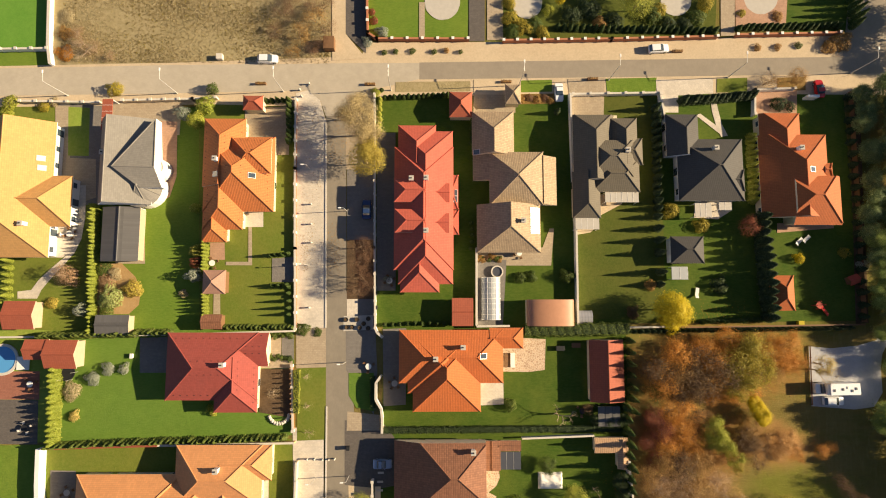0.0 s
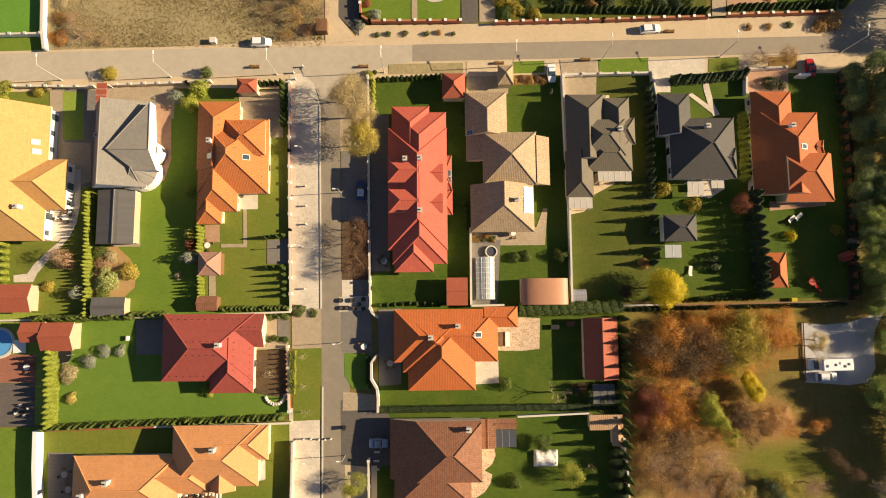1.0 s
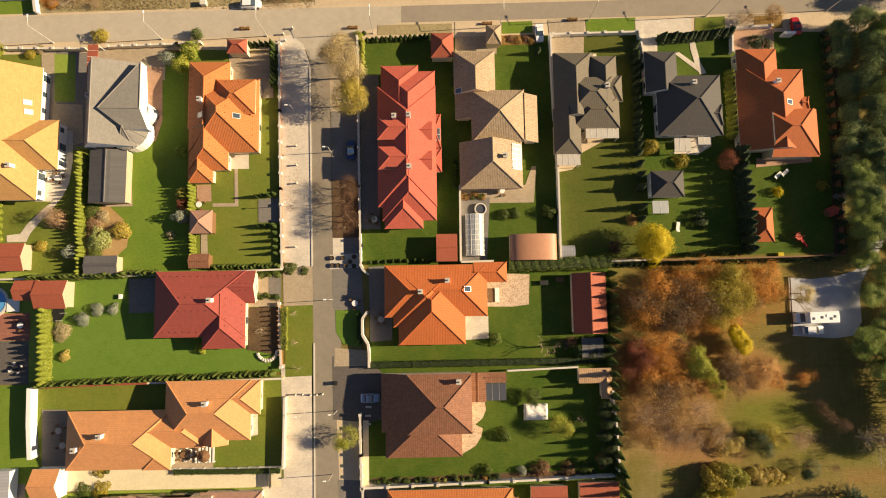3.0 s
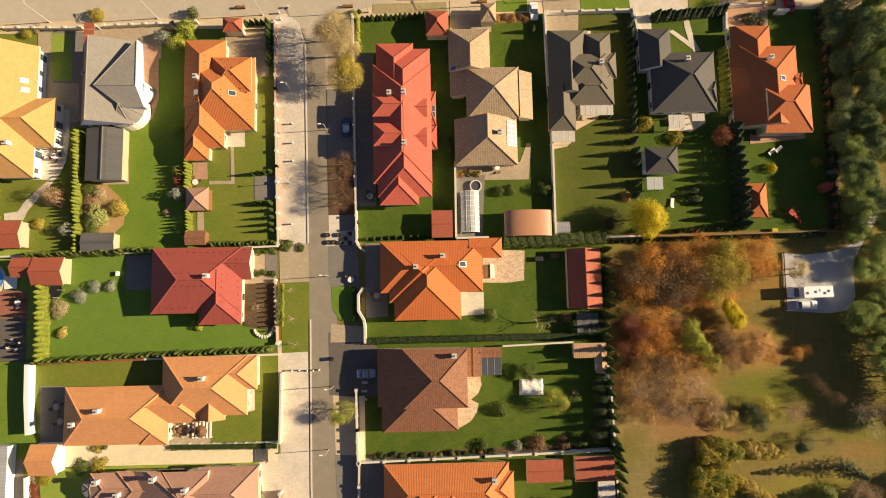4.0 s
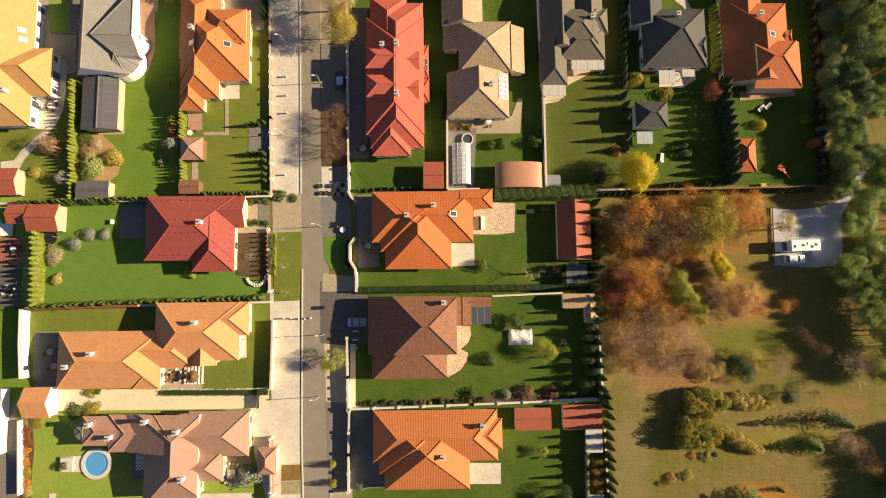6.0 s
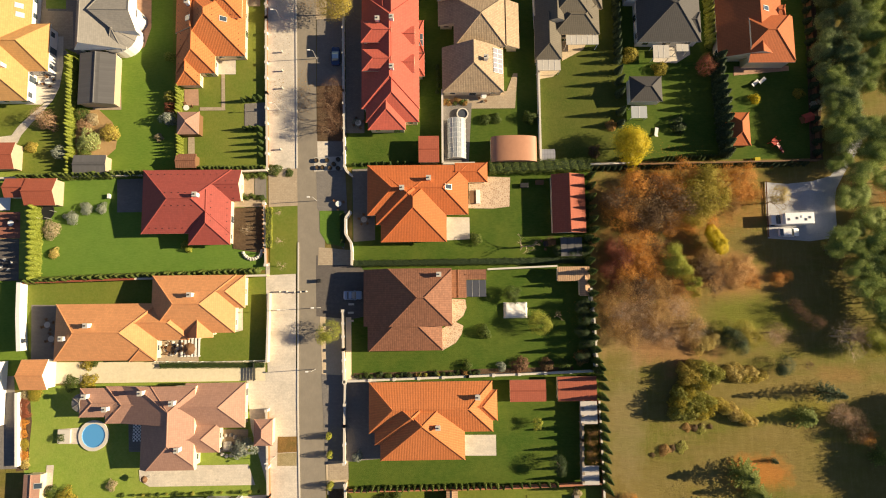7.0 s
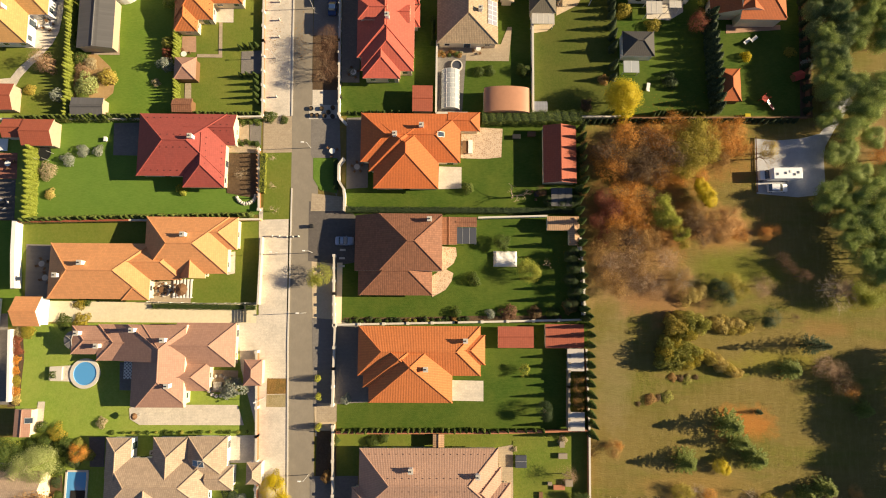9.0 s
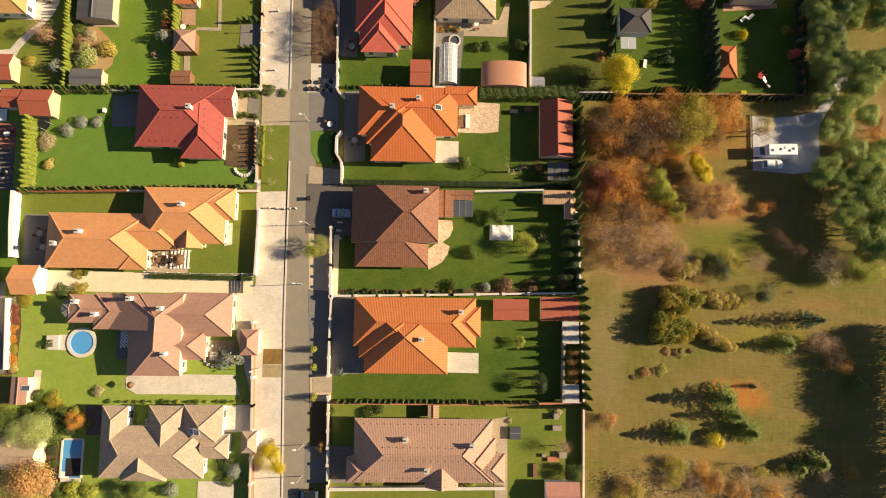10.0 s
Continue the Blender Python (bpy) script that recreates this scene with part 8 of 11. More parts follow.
bush((68.0, -57.2), 'dense rounded shrub with straw-yellow leaves', 'l_gold', 1.2, 2.3)
bush((69.3, -57.5), 'dense rounded shrub with straw-yellow leaves', 'l_gold', 1.0, 1.9)
bush((57.7, -58.6), 'low withered shrub in the park', 'l_dusk', 0.78, 0.4)
bush((59.3, -58.5), 'low withered shrub in the park', 'l_dusk', 0.79, 0.3)
bush((60.9, -58.4), 'low withered shrub in the park', 'l_dusk', 0.58, 0.35)
bush((51.4, -62.5), 'low withered shrub in the park', 'l_dusk', 0.68, 0.27)
bush((53.1, -62.5), 'low withered shrub in the park', 'l_dusk', 0.68, 0.31)
bush((54.6, -62.1), 'low withered shrub in the park', 'l_dusk', 0.58, 0.36)
bush((49.1, -63.7), 'low withered shrub in the park', 'l_dusk', 0.52, 0.3)

# conifers of the park and the eastern wood
conifer((66.3, -67.2), 'broad green conifer in the park', 'l_fir', 6.4, 3.6)
conifer((68.4, -70.5), 'broad green conifer in the park', 'l_fir', 5.2, 2.6)
conifer((57.7, -74.4), 'broad green conifer in the park', 'l_fir', 5, 3.0)
conifer((71.8, -73.8), 'broad green conifer in the park', 'l_fir', 4.6, 2.8)
conifer((70.4, -72.5), 'broad green conifer in the park', 'l_fir', 3.6, 2.0)
conifer((83.5, -51.7), 'tall dark spruce in the park', 'l_dark', 8, 2.4)
conifer((79.7, -56.7), 'broad green conifer in the park', 'l_fir', 4.4, 2.6)
conifer((94.0, -64.5), 'broad green conifer in the park', 'l_fir', 3.8, 2.2)
conifer((73.0, -65.1), 'small dark juniper in the park', 'l_dark', 2.2, 0.8)
conifer((81.2, -80.8), 'broad green conifer in the park', 'l_fir', 3.6, 2.4)
conifer((85.1, -79.6), 'broad green conifer in the park', 'l_fir', 4.2, 3.0)
tree((64.4, -75.4), 'little yellow-leaved bush in the park', 'yellow', 2.2, 1.6)
tree((65.7, -76.3), 'little yellow-leaved bush in the park', 'yellow', 1.8, 1.2)
tree((87.8, -21.3), 'green pine at the edge of the eastern wood', 'pine', 7, 2.7)
tree((86.7, -23.3), 'green pine at the edge of the eastern wood', 'pine', 6, 2.0)
tree((89.8, -22.9), 'green pine at the edge of the eastern wood', 'pine', 6.5, 2.0)
tree((92.5, -7.9), 'green pine at the edge of the eastern wood', 'pine', 7, 2.6)
tree((90.8, -12.9), 'green pine at the edge of the eastern wood', 'pine', 4.0, 2.6)
tree((93.2, -12.3), 'green pine at the edge of the eastern wood', 'pine', 4.3, 2.6)
tree((94.4, -17.1), 'green pine at the edge of the eastern wood', 'pine', 4.7, 3.0)
tree((91.8, -19.4), 'green pine at the edge of the eastern wood', 'pine', 4.3, 2.4)
tree((95.4, -21.9), 'green pine at the edge of the eastern wood', 'pine', 8, 3.0)
tree((93.1, -23.5), 'green pine at the edge of the eastern wood', 'pine', 7, 2.6)
tree((96.0, -25.9), 'green pine at the edge of the eastern wood', 'pine', 8, 3.0)
tree((92.3, -26.4), 'green pine at the edge of the eastern wood', 'pine', 7, 2.6)
tree((89.9, -27.2), 'green pine at the edge of the eastern wood', 'pine', 6.5, 2.2)
tree((93.0, -30.0), 'green pine at the edge of the eastern wood', 'pine', 7.5, 2.8)
tree((96.9, -29.9), 'green pine at the edge of the eastern wood', 'pine', 8, 3.0)
tree((90.9, -31.1), 'green pine at the edge of the eastern wood', 'pine', 7, 2.2)
tree((93.4, -34.2), 'green pine at the edge of the eastern wood', 'pine', 7.5, 2.8)
tree((95.9, -35.1), 'green pine at the edge of the eastern wood', 'pine', 8, 3.0)
tree((97.8, -32.8), 'green pine at the edge of the eastern wood', 'pine', 8, 2.8)
tree((95.6, -37.9), 'green pine at the edge of the eastern wood', 'pine', 7, 2.6)
tree((98.1, -37.3), 'green pine at the edge of the eastern wood', 'pine', 8, 2.8)
tree((98.4, -24.7), 'green pine at the edge of the eastern wood', 'pine', 8, 2.8)
tree((99.5, -17.1), 'green pine at the edge of the eastern wood', 'pine', 5.0, 2.6)
tree((98.5, -9.3), 'green pine at the edge of the eastern wood', 'pine', 4.7, 2.6)
tree((97.3, -3.2), 'green pine at the edge of the eastern wood', 'pine', 7, 2.8)
tree((94.6, -3.2), 'green pine at the edge of the eastern wood', 'pine', 6.5, 2.4)
tree((90.1, -5.5), 'green pine at the edge of the eastern wood', 'pine', 5.5, 1.8)
tree((96.1, 0.3), 'green pine at the edge of the eastern wood', 'pine', 7.5, 2.8)
tree((92.9, 1.6), 'green pine at the edge of the eastern wood', 'pine', 7, 2.6)
tree((99.0, 1.4), 'green pine at the edge of the eastern wood', 'pine', 8, 3)
tree((89.7, 0.4), 'green pine at the edge of the eastern wood', 'pine', 6.5, 2.4)
tree((89.5, 9.2), 'dark pine in the eastern wood', 'pine_dark', 4.7, 2.7)
tree((92.6, 10.6), 'dark pine in the eastern wood', 'pine_dark', 6.2, 2.2)
tree((95.6, 10.8), 'green pine in the eastern wood', 'pine', 6.3, 2.2)
tree((100.5, 10.8), 'green pine in the eastern wood', 'pine', 6.3, 2.6)
tree((92.5, 12.5), 'dark pine in the eastern wood', 'pine_dark', 7.0, 2.5)
tree((95.9, 12.6), 'green pine in the eastern wood', 'pine', 7.3, 2.0)
tree((100.6, 13.0), 'green pine in the eastern wood', 'pine', 8.1, 2.5)
tree((87.4, 13.9), 'dark pine in the eastern wood', 'pine_dark', 5.2, 2.0)
tree((93.0, 14.8), 'dark pine in the eastern wood', 'pine_dark', 7.2, 2.1)
tree((95.5, 14.6), 'green pine in the eastern wood', 'pine', 7.0, 2.2)
tree((100.4, 15.8), 'green pine in the eastern wood', 'pine', 7.1, 2.1)
tree((87.3, 17.6), 'dark pine in the eastern wood', 'pine_dark', 5.7, 2.4)
tree((91.4, 17.1), 'dark pine in the eastern wood', 'pine_dark', 7.6, 2.4)
tree((96.8, 16.3), 'green pine in the eastern wood', 'pine', 8.2, 2.0)
tree((101.3, 17.7), 'green pine in the eastern wood', 'pine', 6.8, 2.7)
tree((92.3, 18.6), 'dark pine in the eastern wood', 'pine_dark', 6.5, 2.2)
tree((96.7, 20.2), 'green pine in the eastern wood', 'pine', 6.6, 2.1)
tree((99.9, 19.3), 'green pine in the eastern wood', 'pine', 8.4, 2.4)
tree((89.4, 21.2), 'dark pine in the eastern wood', 'pine_dark', 5.5, 2.7)
tree((93.1, 22.7), 'dark pine in the eastern wood', 'pine_dark', 7.3, 2.3)
tree((95.6, 21.6), 'green pine in the eastern wood', 'pine', 7.3, 2.6)
tree((101.5, 21.9), 'green pine in the eastern wood', 'pine', 6.6, 2.3)
tree((88.6, 24.5), 'dark pine in the eastern wood', 'pine_dark', 5.5, 2.3)
tree((93.3, 24.1), 'dark pine in the eastern wood', 'pine_dark', 8.1, 2.0)
tree((95.6, 24.4), 'green pine in the eastern wood', 'pine', 7.7, 2.2)
tree((100.5, 23.6), 'green pine in the eastern wood', 'pine', 8.5, 2.4)
tree((92.6, 26.3), 'dark pine in the eastern wood', 'pine_dark', 7.4, 2.1)
tree((96.6, 26.9), 'green pine in the eastern wood', 'pine', 8.2, 2.1)
tree((100.0, 27.8), 'green pine in the eastern wood', 'pine', 7.6, 2.3)
tree((89.0, 30.1), 'dark pine in the eastern wood', 'pine_dark', 4.9, 2.4)
tree((93.6, 29.3), 'green pine in the eastern wood', 'pine', 8.4, 2.3)
tree((95.9, 30.1), 'green pine in the eastern wood', 'pine', 8.1, 2.7)
tree((100.8, 29.3), 'green pine in the eastern wood', 'pine', 7.4, 2.6)
tree((88.9, 30.9), 'dark pine in the eastern wood', 'pine_dark', 5.1, 2.6)
tree((91.7, 31.6), 'dark pine in the eastern wood', 'pine_dark', 7.2, 2.5)
tree((97.6, 31.8), 'green pine in the eastern wood', 'pine', 8.1, 2.1)
tree((101.6, 30.9), 'green pine in the eastern wood', 'pine', 7.3, 2.7)
tree((93.3, 34.1), 'dark pine in the eastern wood', 'pine_dark', 7.9, 2.5)
tree((97.4, 34.2), 'green pine in the eastern wood', 'pine', 7.5, 2.7)
tree((101.9, 33.6), 'green pine in the eastern wood', 'pine', 6.7, 2.6)
tree((87.8, 36.5), 'dark pine in the eastern wood', 'pine_dark', 4.9, 2.3)
tree((93.4, 36.2), 'dark pine in the eastern wood', 'pine_dark', 7.7, 2.5)
tree((95.8, 36.6), 'green pine in the eastern wood', 'pine', 8.3, 2.5)
tree((99.9, 37.4), 'green pine in the eastern wood', 'pine', 6.2, 2.7)
tree((89.2, 39.6), 'dark pine in the eastern wood', 'pine_dark', 4.6, 2.6)
tree((93.4, 39.1), 'dark pine in the eastern wood', 'pine_dark', 7.9, 2.0)
tree((95.8, 38.3), 'green pine in the eastern wood', 'pine', 8.2, 2.5)
tree((100.1, 39.0), 'green pine in the eastern wood', 'pine', 7.7, 2.0)
tree((93.5, 40.5), 'dark pine in the eastern wood', 'pine_dark', 6.1, 2.1)
tree((95.5, 41.8), 'green pine in the eastern wood', 'pine', 6.3, 2.2)
tree((102.0, 40.3), 'green pine in the eastern wood', 'pine', 7.1, 2.5)
tree((88.1, 42.7), 'dark pine in the eastern wood', 'pine_dark', 5.0, 2.3)
tree((91.5, 43.9), 'dark pine in the eastern wood', 'pine_dark', 7.9, 2.3)
tree((95.6, 43.2), 'green pine in the eastern wood', 'pine', 8.2, 2.1)
tree((100.8, 43.5), 'green pine in the eastern wood', 'pine', 7.3, 2.2)
tree((99.7, -13.4), 'autumn tree among the pines', 'fuzz_rust', 4, 2.6)
tree((101.4, -11.6), 'autumn tree among the pines', 'fuzz_brown', 4, 2.6)

# pines between the garden fence and the car park
tree((88.2, 12.7), 'dark pine behind the garden fence', 'pine', 6, 2.2)
tree((89.8, 11.0), 'dark pine behind the garden fence', 'pine', 6.5, 2.4)
tree((88.6, 9.1), 'dark pine behind the garden fence', 'pine_dark', 6, 2.2)
tree((90.5, 7.6), 'dark pine behind the garden fence', 'pine_dark', 7, 2.4)
tree((88.6, 6.2), 'dark pine behind the garden fence', 'pine', 6, 2.2)
tree((90.2, 4.0), 'dark pine behind the garden fence', 'pine', 7, 2.4)
tree((88.3, 3.1), 'dark pine behind the garden fence', 'pine', 5.5, 2.0)
tree((89.7, 0.9), 'dark pine behind the garden fence', 'pine', 6.5, 2.2)
tree((91.6, 6.0), 'dark pine behind the garden fence', 'pine_dark', 7, 2.2)
tree((92.0, 2.4), 'dark pine behind the garden fence', 'pine_dark', 7, 2.2)
tree((92.0, -0.3), 'dark pine behind the garden fence', 'pine_dark', 6.5, 2.2)
tree((88.8, 0.1), 'dark pine behind the garden fence', 'pine', 4.5, 1.8)

# pines beside the car park's way
for x, y, h, r, k in ((88.2, -6.0, 5.5, 1.7, 'pine'), (96.6, -5.2, 7, 2.2, 'pine'), (90.2, -2.6, 5, 1.6, 'pine_dark'), (98.4, -1.0, 7, 2.4, 'pine')):
    tree((x, y), 'green pine beside the car park', k, h, r)

# tall pines beyond the park that shade its eastern side
tree((112.0, -54.6), 'tall pine beyond the park', 'pine_dark', 11.1, 3.1)
tree((106.7, -56.9), 'tall pine beyond the park', 'pine_dark', 10.9, 3.2)
tree((112.7, -58.9), 'tall pine beyond the park', 'pine_dark', 11.3, 3.2)
tree((107.3, -61.2), 'tall pine beyond the park', 'pine_dark', 10.1, 2.7)
tree((112.2, -63.2), 'tall pine beyond the park', 'pine_dark', 12.8, 3.4)
tree((106.4, -65.5), 'tall pine beyond the park', 'pine_dark', 10.1, 2.9)
tree((111.1, -67.5), 'tall pine beyond the park', 'pine_dark', 12.0, 3.6)
tree((106.6, -69.8), 'tall pine beyond the park', 'pine_dark', 9.3, 2.8)
tree((112.2, -71.8), 'tall pine beyond the park', 'pine_dark', 12.2, 3.2)
tree((104.8, -74.1), 'tall pine beyond the park', 'pine_dark', 9.7, 2.7)
tree((110.9, -76.1), 'tall pine beyond the park', 'pine_dark', 12.0, 3.1)
tree((106.6, -78.4), 'tall pine beyond the park', 'pine_dark', 10.3, 3.5)
tree((113.3, -80.4), 'tall pine beyond the park', 'pine_dark', 11.9, 3.6)
tree((104.7, -82.7), 'tall pine beyond the park', 'pine_dark', 10.2, 3.6)
tree((111.0, -84.7), 'tall pine beyond the park', 'pine_dark', 12.2, 3.5)
tree((106.2, -87.0), 'tall pine beyond the park', 'pine_dark', 11.3, 2.7)
tree((112.6, -89.0), 'tall pine beyond the park', 'pine_dark', 12.1, 3.5)

# fallen leaves and rough grass
scatter((58, -13), 'autumn leaves strewn over the park grass', 'l_rust', 13, 7, 6000, 0.07)
scatter((52, -27), 'autumn leaves strewn over the park grass', 'l_rust', 11, 8, 5000, 0.07)
scatter((50, -39), 'autumn leaves strewn over the park grass', 'l_brown', 11, 6, 4000, 0.06)
scatter((68, -28), 'autumn leaves strewn over the park grass', 'l_peach', 6, 4, 2500, 0.07)
scatter((68, -85), 'withered growth at the park edge', 'l_dry', 24, 4, 5000, 0.07)
tufts('tussocks of dry park grass', (40.7, 101.1, -86.9, -44), 'l_dry', 9000, 0.07, 0.05, 3)
tufts('standing reeds and withered stalks at the park edge', (40.4, 91.6, -89.4, -81.5), 'l_straw', 2200, 0.05, 0.4, 11)
tufts('standing reeds and withered stalks at the park edge', (40.4, 91.6, -89.4, -82.4), 'l_pink', 1600, 0.05, 0.4, 13)
tufts('tussocks of dry grass in the field', (-78.3, -22.3, 49.8, 71.3), 'l_dry', 20000, 0.09, 0.12, 1)
tufts('tussocks of straw in the field', (-78.3, -22.3, 49.8, 71.3), 'l_straw', 24000, 0.09, 0.12, 5)
tufts('tussocks of olive grass in the field', (-78.3, -22.3, 49.8, 71.3), 'l_moss', 2500, 0.09, 0.1, 2)

# trees that shade the corner street
tree((101.3, 67.5), 'tall pine beside the corner street', 'pine', 9, 3.6)
tree((105.7, 61.1), 'tall pine beside the corner street', 'pine', 9, 3.6)
tree((101.6, 56.0), 'tall pine beside the corner street', 'pine', 9, 3.6)
tree((106.1, 51.0), 'tall pine beside the corner street', 'pine', 9, 3.6)

# ---- bushes ----
bush((-64.5, -13.1), 'silvery round shrub on the lawn', 'l_silver', 1.3, 1.3)
bush((-61.4, -13.1), 'silvery round shrub on the lawn', 'l_silver', 1.1, 1.2)
bush((-67.4, -15.0), 'silvery round shrub on the lawn', 'l_silver', 1.4, 1.3)
bush((-71.4, -17.4), 'straw-coloured ornamental grass clump', 'l_straw', 1.9, 1.3)
bush((-70.6, -22.2), 'golden shrub on the lawn', 'l_gold', 1.1, 0.9)
bush((-44.3, -20.7), 'light green bush by the house', 'l_lit', 0.8, 1.2)
bush((-43.5, -21.7), 'light green bush by the house', 'l_lit', 0.7, 1.1)
bush((14.9, -20.2), 'ball-shaped clipped green shrub', 'l_hedge', 1.3, 1.9)
bush((-48.3, 5.3), 'whitish garden shrub beside the lawn', 'l_silver', 1.5, 3.0)
bush((-48.2, 7.9), 'dull red shrub beside the evergreens', 'l_red', 1.2, 2.0)
bush((-48.4, 10.2), 'silvery shrub beside the evergreens', 'l_olive', 1.2, 1.9)
bush((-48.8, 19.0), 'lime-green round bush beside the lawn', 'l_lime', 1.1, 1.3)
bush((-50.5, 1.7), 'pale shrub on the lawn', 'l_straw', 0.9, 0.8)
bush((-65.7, 3.9), 'pinkish brown shrub in the bed', 'l_pink', 1.8, 1.5)
bush((-60.4, 2.7), 'pale yellow shrub in the bed', 'l_ygold', 1.9, 1.8)
bush((-64.3, 1.2), 'pale green shrub in the bed', 'l_pale_green', 2.3, 2.4)
bush((-66.6, 6.8), 'green shrub in the bed', 'l_green', 1.6, 1.6)
bush((-64.3, 5.6), 'straw-coloured shrub in the bed', 'l_straw', 1.4, 1.2)
bush((-65.7, 0.0), 'pale green shrub in the bed', 'l_pale_green', 1.5, 1.6)
bush((-65.6, -2.0), 'light green shrub in the bed', 'l_hedge', 1.4, 1.3)
bush((-70.3, -1.6), 'spiky pale grey shrub beside the lawn', 'l_silver', 1.3, 2.4)
bush((-76.4, -0.2), 'yellowish shrub at the path', 'l_ygold', 1.2, 1.0)
bush((-49.2, 37.3), 'light green conifer bush', 'l_lit', 1.8, 2.6)
bush((-47.5, 40.5), 'light green conifer bush', 'l_lime', 1.9, 2.8)
bush((-52.2, 38.7), 'blue spruce in the front yard', 'l_silver', 1.6, 2.2)
bush((-46.2, 43.9), 'green conifer by the street', 'l_green', 1.2, 2.2)
bush((-66.4, 43.8), 'brown-green shrub by the wall', 'l_moss', 1.6, 1.8)
bush((-80.7, 40.1), 'front garden shrub beside the lawn', 'l_moss', 1.2, 1.0)
bush((-78.7, 41.1), 'front garden shrub beside the lawn', 'l_straw', 1.0, 0.8)
bush((-87.7, 40.7), 'front garden bush beside the lawn', 'l_lit', 1.8, 1.2)
bush((-88.4, 38.3), 'front garden bush beside the lawn', 'l_lit', 1.5, 1.2)
bush((-9.5, 4.5), 'pale shrub in the yard', 'l_silver', 0.9, 1.0)
bush((17.2, 4.9), 'dark garden shrub beside the lawn', 'l_green', 1.2, 1.2)
bush((19.5, 5.1), 'dark garden shrub beside the lawn', 'l_green', 1.2, 1.2)
bush((26.6, 5.2), 'leafy shrub by the wall', 'l_green', 1.5, 2.0)
bush((48.3, 18.6), 'olive shrub by the house', 'l_moss', 1.8, 2.0)
bush((54.6, 15.6), 'olive shrub on the lawn', 'l_moss', 1.6, 1.6)
bush((74.3, 8.9), 'bright yellow garden shrub on the lawn', 'l_yellow', 1.1, 1.6)
bush((83.9, 10.1), 'olive garden shrub beside the lawn', 'l_moss', 1.2, 1.2)
bush((87.6, 7.5), 'grey-blue garden shrub beside the lawn', 'l_silver', 1.4, 1.6)
bush((43.7, 3.4), 'brown garden shrub beside the lawn', 'l_brown', 1.2, 1.2)
bush((39.9, -2.1), 'brown garden shrub beside the lawn', 'l_dusk', 1.3, 0.9)
bush((47.6, -4.6), 'bright yellow bush below the yellow tree', 'l_yellow', 2.0, 2.6)
bush((57.6, 3.4), 'dark garden shrub beside the lawn', 'l_dark', 1.8, 1.8)
bush((72.0, 41.5), 'dark shrub in the front yard', 'l_dark', 1.6, 1.8)
bush((74.4, 40.9), 'dark shrub in the front yard', 'l_dark', 1.2, 1.4)
bush((-12.5, 43.5), 'light bush by the street', 'l_lit', 1.0, 1.3)
bush((-14.4, 54.6), 'pale shrub by the wall', 'l_silver', 1.2, 1.0)
bush((-77.4, 56.0), 'brown withered growth by the wall', 'l_brown', 1.6, 1.0)
bush((-77.4, 51.7), 'brown withered growth by the wall', 'l_rust', 1.8, 0.8)
bush((-77.4, 59.7), 'pale withered growth by the wall', 'l_straw', 1.5, 0.8)
bush((86.3, 55.3), 'brown shrub at the street corner', 'l_brown', 2.4, 1.8)
bush((83.7, 54.0), 'brown shrub at the street corner', 'l_brown', 1.6, 1.4)
bush((68.5, 53.9), 'small street shrub beside the lawn', 'l_brown', 0.8, 0.8)
bush((72.8, 54.0), 'small street shrub beside the lawn', 'l_brown', 0.8, 0.8)
bush((77.3, 54.4), 'small street shrub beside the lawn', 'l_green', 0.8, 0.8)
bush((-8.4, 52.5), 'small street shrub beside the lawn', 'l_green', 0.6, 0.8)
bush((-4.9, 52.6), 'small street shrub beside the lawn', 'l_green', 0.7, 0.7)
bush((-10.8, 52.3), 'small street shrub beside the lawn', 'l_green', 0.6, 0.7)
bush((-0.3, 52.5), 'small street shrub beside the lawn', 'l_green', 0.6, 0.8)
bush((2.3, 52.8), 'small street shrub beside the lawn', 'l_brown', 0.6, 0.9)
bush((5.3, 52.5), 'small street shrub beside the lawn', 'l_green', 0.5, 0.8)
bush((-31.2, -60.7), 'blue-green spruce bush by the path', 'l_silver', 2.1, 2.4)
bush((-32.9, -61.6), 'blue-green shrub by the path', 'l_silver', 1.4, 1.6)
bush((-22.6, -78.4), 'olive shrub by the villa', 'l_moss', 1.6, 1.4)
bush((-14.8, -58.9), 'slim light green evergreen by the lane', 'l_lit', 0.65, 2.6)
bush((-14.6, -62.4), 'slim light green evergreen by the lane', 'l_lit', 0.65, 2.6)
bush((-14.4, -68.2), 'slim light green evergreen by the lane', 'l_lit', 0.7, 2.6)
bush((-9.2, -63.0), 'pale shrub by the wall', 'l_silver', 1.1, 1.1)
bush((-11.2, -71.0), 'bush by the wall', 'l_green', 1.0, 1.0)
bush((-3.9, -71.2), 'bush behind the wall', 'l_green', 1.4, 1.0)
bush((-1.7, -70.3), 'bush behind the wall', 'l_green', 1.2, 1.0)
bush((16.2, -39.1), 'garden bush beside the lawn', 'l_green', 1.4, 1.8)
bush((12.6, -45.7), 'bush by the wall', 'l_green', 1.1, 1.4)
bush((19.5, -46.0), 'pale bush by the wall', 'l_silver', 1.0, 1.2)
bush((23.2, -45.7), 'brown shrub by the wall', 'l_twig', 1.7, 1.6)
bush((28.6, -46.0), 'brown shrub by the wall', 'l_dusk', 1.6, 1.2)
bush((32.2, -45.8), 'shrub by the wall', 'l_green', 1.4, 1.2)
bush((35.7, -44.3), 'brown shrub by the wall', 'l_brown', 1.6, 1.3)
bush((-62.7, -44.2), 'low shrub by the driveway', 'l_moss', 1.4, 0.8)
